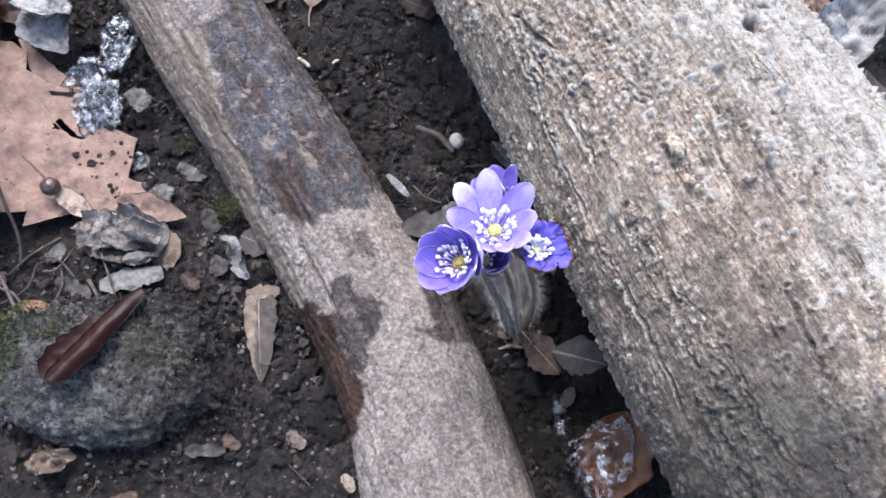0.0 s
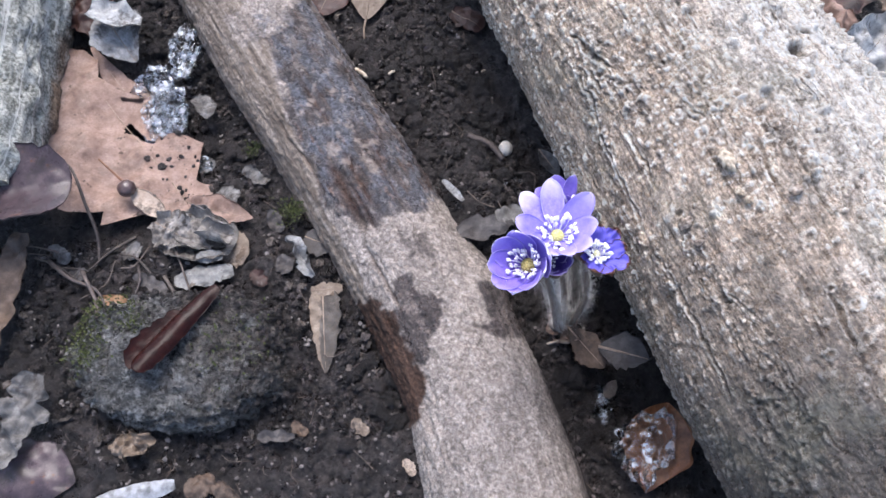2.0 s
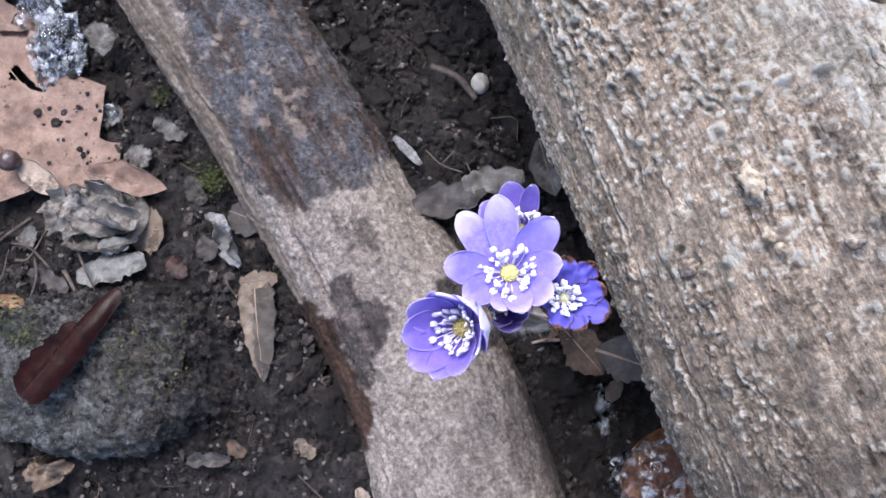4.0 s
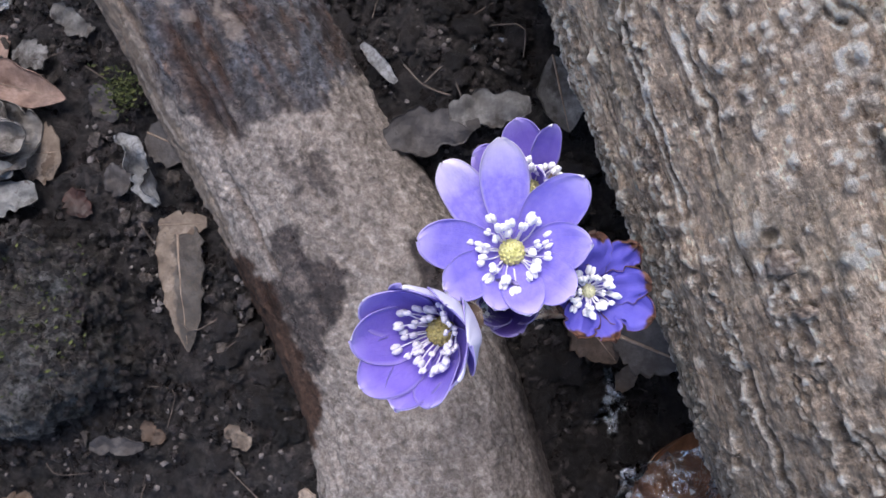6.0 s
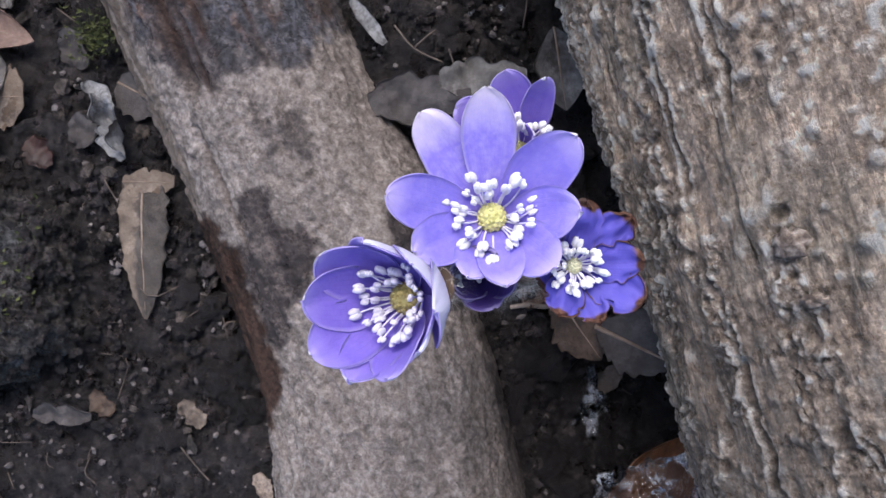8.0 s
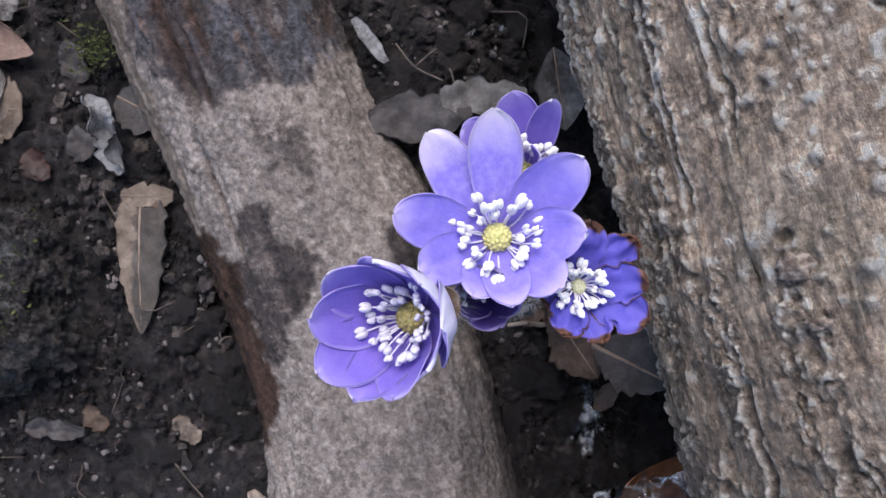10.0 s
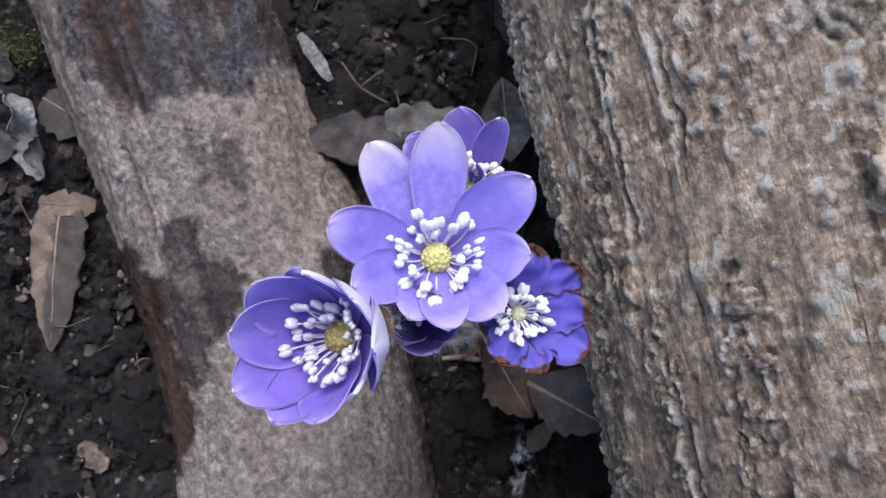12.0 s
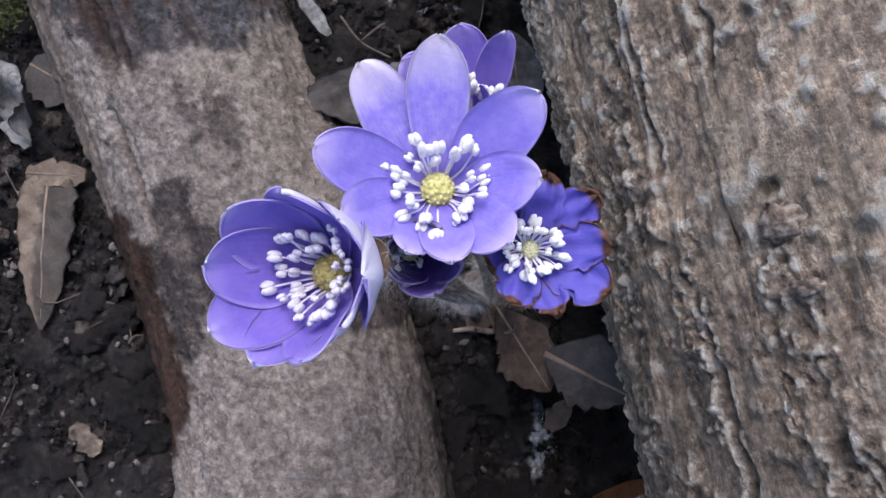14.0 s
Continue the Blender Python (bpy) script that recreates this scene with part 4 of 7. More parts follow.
WET_SIDE = [(0.0340, 0.1250), (0.0600, 0.1400), (0.0620, 0.1190), (0.0515, 0.1060), (0.0445, 0.1044), (0.0390, 0.1064), (0.0325, 0.1082), (0.0388, 0.1109), (0.0370, 0.1179)]
WET_BLOTCH = [(0.0047, 0.1416), (0.0122, 0.1448), (0.0165, 0.1403), (0.0157, 0.1353), (0.0096, 0.1358), (0.0040, 0.1367)]
ROT_EDGE = [(-0.0068, 0.1200), (0.0010, 0.1134), (0.0108, 0.1021), (0.0142, 0.0916), (0.0164, 0.0833), (0.0150, 0.0750), (0.0000, 0.0700), (-0.0200, 0.0900), (-0.0250, 0.1150)]


def small_log():
    run = np.concatenate([np.arange(0, 0.17, 0.006), np.arange(0.17, 0.46, 0.0006), np.arange(0.46, LOG_RUN[-1], 0.006)])
    cen = np.stack([np.interp(run, LOG_RUN, LOG_LINE[:, k]) for k in range(3)], -1)
    tan = np.gradient(cen, axis=0)
    tan /= np.linalg.norm(tan, axis=1)[:, None]
    side = -np.cross(tan, (0, 0, 1.0))
    side /= np.linalg.norm(side, axis=1)[:, None]
    th = np.radians(np.arange(-60, 240.1, 1.0))
    R, T = np.meshgrid(run, th, indexing="ij")
    A = 0.027 * T
    p = xyz(A, R, 0.0)
    rad = np.broadcast_to(small_radius(cen[:, 1])[:, None], R.shape).copy()
    left = smooth(1.85, 2.45, T + 0.3 * fbm(p / 0.01, 2, 8))
    h = 0.0012 * fbm(p / np.array([0.015, 0.05, 1]), 3, 4) + 0.0004 * fbm(p / np.array([0.003, 0.012, 1]), 3, 6)
    h += left * 0.0007 * ridged(np.stack([(A + 0.002 * fbm(p / 0.012, 2, 5)) / 0.0036, R / 0.03, p[..., 2]], -1), 3, 14)
    h += 0.0004 * fbm(p / 0.0016, 2, 19)
    Y = cen[:, 1][:, None]
    n0 = fbm(xyz(A / 0.004, R / 0.02, 3.0), 3, 91)
    far = smooth(0.148, 0.160, Y)
    h += far * 0.0007 * ridged(np.stack([(A + 0.003 * fbm(p / 0.02, 2, 25)) / 0.0060, R / 0.045, p[..., 2]], -1), 3, 24)
    # splits that run with the grain: (angle, from y, to y, half width, depth)
    grooves = 0.0
    for at, y0, y1, wide, deep in ((2.15, 0.118, 0.148, 0.030, 0.0012), (1.98, 0.146, 0.182, 0.10, 0.0026), (1.70, 0.153, 0.180, 0.055, 0.0017), (1.84, 0.146, 0.170, 0.045, 0.0016), (1.62, 0.186, 0.212, 0.05, 0.0012), (1.30, 0.150, 0.166, 0.030, 0.0008), (2.30, 0.165, 0.205, 0.04, 0.0010)):
        g = np.exp(-((T - at - 0.06 * fbm(xyz(R / 0.012, at, 0), 2, 3)) / wide) ** 2) * smooth(y0, y0 + 0.006, Y) * smooth(y1, y1 - 0.008, Y)
        h -= deep * g
        grooves = np.maximum(grooves, g * min(1.0, deep / 0.0016))
    crooked = np.stack([A + 0.0020 * fbm(p / 0.004, 3, 47, 0.6), R + 0.0020 * fbm(p / 0.004, 3, 48, 0.6)], -1)
    flat_own, flat_tilt, _ = plates(crooked / np.array([0.0022, 0.0034]), 27)
    h += 0.00012 * flat_own + 0.00045 * flat_tilt + 0.00035 * fbm(p / 0.0010, 3, 29, 0.65)
    h += 0.0030 * np.exp(-((T - 0.55) / 0.5) ** 2 - ((Y - 0.118) / 0.012) ** 2)
    rad += h
    flat = 1 - 0.05 * np.sin(T) ** 6
    V = cen[:, None] + (rad * np.cos(T))[..., None] * side[:, None] + (rad * flat * np.sin(T))[..., None] * np.array([0, 0, 1.0])
    X, Yw = V[..., 0], V[..., 1]
    n1, n2 = fbm(xyz(X / 0.012, Yw / 0.012, 2.0), 4, 61), fbm(xyz(X / 0.004, Yw / 0.004, 2.0), 4, 71)
    n3 = fbm(xyz(X / 0.0022, Yw / 0.0022, 4.0), 3, 77)
    edge = 0.0030 * n1 + 0.0032 * n2 + 0.0022 * n3
    zone = lambda pts, soft=0.0008, wob=1.0: smooth(-soft, soft, within(X, Yw, pts) + wob * edge)
    upper = zone(WET_TOP, 0.0011, 1.2)
    stain = np.maximum(upper, zone(WET_PATCH, 0.0006, 0.6))
    stain = np.maximum(stain, zone(WET_SIDE, 0.0006, 0.3))
    stain = np.maximum(stain, 0.8 * zone(WET_BLOTCH, 0.0014, 1.1))
    stain = np.maximum(stain, 0.7 * smooth(0.18, 0.30, n2 + 0.4 * n1) * smooth(0.126, 0.138, Yw) * smooth(1.3, 1.6, T))
    # the dark colour also covers the low right side, towards the soil
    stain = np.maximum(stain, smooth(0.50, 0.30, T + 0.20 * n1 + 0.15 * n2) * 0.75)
    stain = stain * (1 - 0.4 * upper * smooth(0.36, 0.55, n2 + 0.6 * n3))
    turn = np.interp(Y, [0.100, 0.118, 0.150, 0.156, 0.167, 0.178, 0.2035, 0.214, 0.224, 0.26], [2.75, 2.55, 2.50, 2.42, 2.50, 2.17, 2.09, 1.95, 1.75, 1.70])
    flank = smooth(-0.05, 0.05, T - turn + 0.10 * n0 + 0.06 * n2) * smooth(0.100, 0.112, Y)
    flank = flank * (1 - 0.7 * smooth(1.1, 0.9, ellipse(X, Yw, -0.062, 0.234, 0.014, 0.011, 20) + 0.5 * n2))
    rot = 0.95 * zone(ROT_EDGE, 0.0012, 0.8)
    rot = np.maximum(rot, 0.8 * grooves * far)
    rot = np.maximum(rot, 0.55 * smooth(0.10, 0.45, fbm(xyz(A / 0.0040, R / 0.012, 8.0) + 0.3 * n2[..., None], 5, 83, 0.65)) * upper)
    rot = np.maximum(rot, 0.7 * grooves)
    bloom = 0.45 * smooth(0.34, 0.5, n2 + 0.5 * n1 + 0.5 * n3) * smooth(1.2, 0.7, ellipse(X, Yw, -0.022, 0.190, 0.016, 0.030, 30)) * (1 - left)
    nv = len(th)
    body = V.reshape(-1, 3)
    k = np.arange(nv - 1)
    n, last = len(body), len(body) - nv
    caps = np.concatenate([np.stack([np.full(nv - 1, n), k + 1, k], -1), np.stack([np.full(nv - 1, n + 1), last + k, last + k + 1], -1)])
    a = np.arange(len(run) - 1) * nv
    strip = np.stack([a + nv - 1, a + 2 * nv - 1, a + nv, a], -1)
    pad = lambda g: np.concatenate([np.broadcast_to(g, R.shape).ravel(), [0, 0]])
    return np.concatenate([body, cen[:1], cen[-1:]]), [np.concatenate([quads(len(run), nv)[:, ::-1], strip[:, ::-1]]), caps[:, ::-1]], np.concatenate([np.stack([A, R], -1).reshape(-1, 2), np.zeros((2, 2))]), dict(stain=pad(stain), flank=pad(flank), rot=pad(rot), bloom=pad(bloom))


sv, sf, suv, svals = small_log()
solo("fallen_log", "slender barkless weathered log, pale with dark wet stains, in soil", "log", sv, sf, M_WOOD, uv=suv, values=svals)


def third_log():
    """Short broken log at the far left, with thick crumbling bark."""
    base, way = np.array([-0.1855, 0.150, 0.008]), unit((-0.10, 1.0, 0.0))
    sd = unit(np.cross(way, (0, 0, 1)))
    ss, th = np.linspace(0, 0.22, 170), np.radians(np.linspace(-70, 250, 170))
    S, T = np.meshgrid(ss, th, indexing="ij")
    p = xyz(0.05 * T, S, 5.0)
    r = 0.047 + 0.002 * fbm(p / 0.02, 3, 3) + 0.0012 * ridged(p / np.array([0.005, 0.02, 1]), 3, 5) + 0.0014 * fbm(p / 0.003, 4, 6, 0.65) - 0.004 * smooth(0.45, 0.25, T + 0.2 * fbm(p / 0.008, 3, 16))
    r = r * (1 - 0.06 * smooth(0.012, 0.0, S))
    run = S + 0.004 * fbm(xyz(T * 3, 0, 0), 3, 9) * (S < 0.03)
    V = base + run[..., None] * way + (r * np.cos(T))[..., None] * sd + (r * np.sin(T))[..., None] * np.array([0, 0, 1.0])
    nv = len(th)
    body, k = V.reshape(-1, 3), np.arange(nv - 1)
    n, last = nv * len(ss), nv * (len(ss) - 1)
    caps = np.concatenate([np.stack([np.full(nv - 1, n), k, k + 1], -1), np.stack([np.full(nv - 1, n + 1), last + k + 1, last + k], -1)])
    uv = np.concatenate([np.stack([0.05 * T, S], -1).reshape(-1, 2), np.zeros((2, 2))])
    pale = np.concatenate([np.clip(smooth(-0.1, 0.5, T) * 0.9 + 0.3 * fbm(p / 0.012, 3, 2), 0, 1).ravel(), [0, 0]])
    return np.concatenate([body, [base], [base + 0.22 * way]]), [quads(len(ss), nv), caps], uv, dict(pale=pale)


tv, tf, tuv, tvals = third_log()
solo("fallen_log", "short broken log end with crumbling grey lichened bark", "log", tv, tf, M_OLDBARK, uv=tuv, values=tvals)

# ---- rock ----
def rock():
    v, f = BALL[6]
    q = v / (np.abs(v) ** 2.7).sum(1)[:, None] ** (1 / 2.7)
    facet, _ = cells(np.stack([np.arctan2(v[:, 1], v[:, 0]) * 1.9 + 0.3 * fbm(v * 3, 2, 5), v[:, 2] * 2.4 + 0.3 * fbm(v * 3, 2, 6)], -1), 12)
    q = q * (1 + 0.16 * fbm(v * 1.2 + 7, 3, 4, 0.6) - 0.10 * facet + 0.14 * fbm(v * 3.4, 4, 14) + 0.08 * ridged(v * 7, 4, 24) + 0.045 * fbm(v * 22, 4, 33, 0.65))[:, None]
    q = q * np.array([0.0395, 0.0255, 0.0125])
    q[:, 2] += np.clip(v[:, 2] + 0.4, 0, 1) * (0.0022 * fbm(xyz(q[:, 0] / 0.010, q[:, 1] / 0.010, 1), 3, 61) + 0.0022 * ridged(xyz(q[:, 0] / 0.0055, q[:, 1] / 0.0055, 2), 3, 62) + 0.0012 * fbm(xyz(q[:, 0] / 0.0018, q[:, 1] / 0.0018, 3), 3, 63))
    a = radians(1)
    c, s = math.cos(a), math.sin(a)
    q = np.stack([q[:, 0], c * q[:, 1] - s * q[:, 2], s * q[:, 1] + c * q[:, 2]], -1)
    b = radians(6)
    c, s = math.cos(b), math.sin(b)
    return np.stack([c * q[:, 0] - s * q[:, 1], s * q[:, 0] + c * q[:, 1], q[:, 2]], -1) + (-0.0755, 0.0945, 0.0028), f


rv, rf = rock()
solo("rock", "dark grey wet rock with moss, set in the soil", "rock", rv, rf, M_STONE)


def rock_top(x, y):
    near_by = np.hypot(rv[:, 0] - x, rv[:, 1] - y) < 0.004
    return rv[near_by, 2].max() if near_by.any() else float(ground_z(x, y))


# ---- loose soil ----
def crumbs_on(name, label, verts, spots, mat, lo, hi, seed):
    """Crumbs lying on a surface. spots: (x, y, spread x, spread y, count)."""
    r = np.random.default_rng(seed)
    cell = 0.0015
    key = np.round(verts[:, :2] / cell).astype(int)
    tops = {}
    for (i, j), z in zip(map(tuple, key), verts[:, 2]):
        if z > tops.get((i, j), -9):
            tops[i, j] = z
    ball_v, ball_f = BALL[2]
    pieces = []
    for cx, cy, sx, sy, count in spots:
        for _ in range(count):
            x, y = cx + sx * r.normal(), cy + sy * r.normal()
            z = tops.get((round(x / cell), round(y / cell)))
            if z is None:
                continue
            size = lo + (hi - lo) * r.random() ** 2.5
            q = ball_v * (1 + 0.55 * fbm(ball_v * 1.7 + r.uniform(0, 90, 3), 3, seed, 0.6))[:, None] * r.uniform(0.6, 1.3, 3)
            pieces.append((q * size * (1, 1, 0.6) + (x, y, z + 0.2 * size), ball_f))
    v, f = joined(pieces)
    return solo(name, label, "soil", v, f, mat, kind="stuff", shade=False)


def in_logs(x, y):
    v = np.stack([x - BIG_AT[0], y - BIG_AT[1]], -1)
    w = unit(BIG_WAY[:2])
    across = v[..., 0] * w[1] - v[..., 1] * w[0]
    big = np.abs(across) < 0.050
    d = np.min(np.hypot(x[..., None] - LOG_LINE[::6, 0], y[..., None] - LOG_LINE[::6, 1]), -1)
    return big | (d < 0.0245)


FOOT = []


def covered(x, y, grow=0.0):
    """Whether a place lies under one of the larger leaves or ice lumps."""
    out = np.zeros(np.shape(x), bool)
    for ax, ay, bx, by, r in FOOT:
        dx, dy = bx - ax, by - ay
        t = np.clip(((x - ax) * dx + (y - ay) * dy) / (dx * dx + dy * dy + 1e-12), 0, 1)
        out |= np.hypot(x - ax - t * dx, y - ay - t * dy) < r + grow
    return out


def scatter(count, box, keep=None, bare=True):
    x, y = rng.uniform(box[0], box[1], count), rng.uniform(box[2], box[3], count)
    ok = ~in_logs(x, y)
    ok &= ellipse(x, y, -0.0755, 0.0945, 0.043, 0.027, 6) > 1.0
    if bare:
        ok &= ~covered(x, y, 0.001)
    if keep is not None:
        ok &= keep(x, y)
    return x[ok], y[ok]


def clods(count, lo, hi, sub, seed, mat, name, label, box=(-0.19, 0.24, 0.025, 0.29), power=2.5, flat=0.8, keep=None):
    x, y = scatter(count, box, keep)
    v, f = BALL[sub]
    n = len(x)
    size = lo + (hi - lo) * rng.random(n) ** power
    turn = rng.normal(size=(n, 3, 3))
    turn = np.linalg.qr(turn)[0]
    stretch = rng.uniform(0.6, 1.25, (n, 1, 3))
    shift = rng.uniform(0, 90, (n, 1, 3))
    rough = 1 + 0.75 * fbm(v[None] * 1.6 + shift, 2, seed, 0.6) + 0.65 * vnoise(v[None] * 3.4 + shift, seed) * (sub > 1) + 0.40 * vnoise(v[None] * 7.0 + shift, seed + 1) * (sub > 2)
    q = (v[None] * stretch * rough[..., None]) @ turn
    q[..., 2] *= flat
    z = ground_z(x, y) + size * rng.uniform(0.2, 0.9, n) + 0.0012
    V = q * size[:, None, None] + np.stack([x, y, z], -1)[:, None]
    F = f[None] + (np.arange(n) * len(v))[:, None, None]
    return solo(name, label, "soil", V.reshape(-1, 3), F.reshape(-1, 3), mat, kind="stuff", shade=sub > 2)


def fragments(count, name, label, mat, lo, hi, box=(-0.19, 0.24, 0.025, 0.29), keep=None):
    """Small torn flat scraps, each a bent six-sided plate with thickness."""
    x, y = scatter(count, box, keep)
    n = len(x)
    k = np.arange(6) / 6 * 2 * np.pi
    rad = rng.uniform(0.45, 1.1, (n, 6))
    flat = np.stack([np.cos(k) * rad, np.sin(k) * rad * rng.uniform(0.4, 0.9, (n, 1)), rng.normal(0, 0.18, (n, 6))], -1)
    mid = np.zeros((n, 1, 3))
    top = np.concatenate([flat, mid], 1)
    q = np.concatenate([top, top - (0, 0, 0.10)], 1)
    a, t = rng.uniform(0, 2 * np.pi, n), rng.normal(0, 0.35, n)
    ca, sa, ct, st = np.cos(a)[:, None], np.sin(a)[:, None], np.cos(t)[:, None], np.sin(t)[:, None]
    qy, qz = ct * q[..., 1] - st * q[..., 2], st * q[..., 1] + ct * q[..., 2]
    q = np.stack([ca * q[..., 0] - sa * qy, sa * q[..., 0] + ca * qy, qz], -1) * rng.uniform(lo, hi, (n, 1, 1))
    V = q + np.stack([x, y, ground_z(x, y) + 0.0028], -1)[:, None]
    i = np.arange(6)
    j = (i + 1) % 6
    F = np.concatenate([np.stack([i * 0 + 6, i, j], -1), np.stack([i * 0 + 13, j + 7, i + 7], -1), np.stack([i, i + 7, j + 7], -1), np.stack([i, j + 7, j], -1)])
    F = F[None] + (np.arange(n) * 14)[:, None, None]
    return solo(name, label, "litter", V.reshape(-1, 3), F.reshape(-1, 3), mat, kind="stuff", shade=False)


def fibres(count, name, label, mat, lo, hi, thick, box=(-0.19, 0.24, 0.025, 0.29)):
    x, y = scatter(count, box)
    pieces = []
    for a, b in zip(x, y):
        ang, ln = rng.uniform(0, 2 * np.pi), rng.uniform(lo, hi)
        z = float(ground_z(a, b)) + 0.0022
        bend = rng.normal(0, 0.25 * ln, 3) * (1, 1, 0.3)
        d = np.array([math.cos(ang), math.sin(ang), 0]) * ln / 2
        c = np.array([a, b, z])
        v, f = tube(curve3([c - d - (0, 0, 0.001), c + bend, c + d - (0, 0, 0.0005)], 6), thick * rng.uniform(0.5, 1.3), 4)
        pieces.append((v, f[0]))
    v, f = joined(pieces)
    return solo(name, label, "soil", v, f, mat, kind="stuff")


# ---- leaves ----
def blade(length, half_l, half_r, nu=40, nv=18, fold=0.0, curl=0.0, roll=0.0, wave=0.0, grain=0.012, seed=1, thick=0.0003, twist=0.0):
    """Leaf blade along x, with a fold at its midrib, a curl along it and a roll across it."""
    u = np.linspace(0, 1, nu)
    v = np.linspace(-1, 1, nv)
    U, W = np.meshgrid(u, v, indexing="ij")
    half = np.where(W < 0, half_r(u)[:, None], half_l(u)[:, None])
    Yy = W * half
    z = fold * np.abs(Yy)
    if roll:
        a = Yy / roll
        z = z + roll * (1 - np.cos(a))
        Yy = roll * np.sin(a)
    z = z + wave * fbm(xyz(U * length / grain, Yy / grain, seed * 3.1), 3, seed)
    if twist:
        a = twist * (U - 0.5)
        Yy, z = Yy * np.cos(a) - z * np.sin(a), Yy * np.sin(a) + z * np.cos(a)
    if abs(curl) > 1e-6:
        a = curl * U
        R = length / curl
        P = np.stack([(R - z) * np.sin(a), Yy, R - (R - z) * np.cos(a)], -1)
    else:
        P = np.stack([U * length, Yy, z], -1)
    du, dv = np.gradient(P, axis=0), np.gradient(P, axis=1)
    N = np.cross(du, dv)
    N /= np.linalg.norm(N, axis=-1)[..., None] + 1e-12
    low = P - thick * N
    V = np.concatenate([P.reshape(-1, 3), low.reshape(-1, 3)])
    n = nu * nv
    top = quads(nu, nv)[:, ::-1]
    idx = np.arange(n).reshape(nu, nv)
    loop = np.concatenate([idx[:-1, 0], idx[-1, :-1], idx[:0:-1, -1], idx[0, :0:-1]])
    nxt = np.roll(loop, -1)
    rim = np.stack([loop, nxt, nxt + n, loop + n], -1)
    F = np.concatenate([top, (top + n)[:, ::-1], rim])
    uv = np.concatenate([np.stack([U, (W + 1) / 2], -1).reshape(-1, 2)] * 2)
    slots = np.concatenate([np.zeros(len(top)), np.ones(len(top) + len(rim))])
    mid = P[:, nv // 2] if nv % 2 else (P[:, nv // 2] + P[:, nv // 2 - 1]) / 2
    return V, F, uv, mid, slots


def laid(V, base, tip, spin=0.0):
    """Lays a blade that runs along x from base to tip, spun round that line."""
    x = unit(np.asarray(tip, float) - base)
    y = unit(np.cross((0, 0, 1), x))
    z = np.cross(x, y)
    c, s = math.cos(radians(spin)), math.sin(radians(spin))
    y, z = c * y + s * z, -s * y + c * z
    return np.asarray(base) + V[:, :1] * x + V[:, 1:2] * y + V[:, 2:] * z


def oval(width, peak=0.45, teeth=0, depth=0.0, seed=0):
    """Half width along a leaf: an oval, with saw teeth if wanted, ragged a little."""
    def half(u):
        e = math.log(0.5) / math.log(peak)
        w = np.sin(np.pi * np.clip(u, 0, 1) ** e) ** 0.8
        if teeth:
            w = w * (1 - depth * (1 - np.mod(u * teeth, 1.0)))
        w = w * (1 + 0.10 * vnoise(xyz(u * 7, seed * 1.7, 0), seed))
        return width / 2 * np.maximum(w, 0.02)
    return half


def lobed(width, lobes, seed=0):
    """Half width of a lobed leaf: (place, half width, sharpness) of each lobe."""
    def half(u):
        w = 0.16 * np.sin(np.pi * u) + 0.02
        for at, h, sharp in lobes:
            w = np.maximum(w, h * np.clip(1 - np.abs(u - at) / sharp, 0, 1) ** 0.8)
        return width / 2 * w * (1 + 0.12 * vnoise(xyz(u * 14, seed, 0), seed))
    return half


def profile(at, wide, seed=0):
    """Half width, in millimetres, at places along a leaf, with a slightly ragged edge."""
    def half(u):
        return 0.001 * np.interp(u, at, wide) * (1 + 0.07 * vnoise(xyz(u * 30, seed, 0), seed)) + 0.0002
    return half


def torn(width, seed, low=0.5):
    """Half width of a torn scrap."""
    def half(u):
        w = low + (1 - low) * np.abs(vnoise(xyz(u * 5, seed, 0), seed)) + 0.10 * vnoise(xyz(u * 16, seed, 3), seed)
        return width / 2 * np.maximum(w, 0.12) * np.sin(np.pi * np.clip(0.04 + 0.92 * u, 0, 1)) ** 0.45
    return half


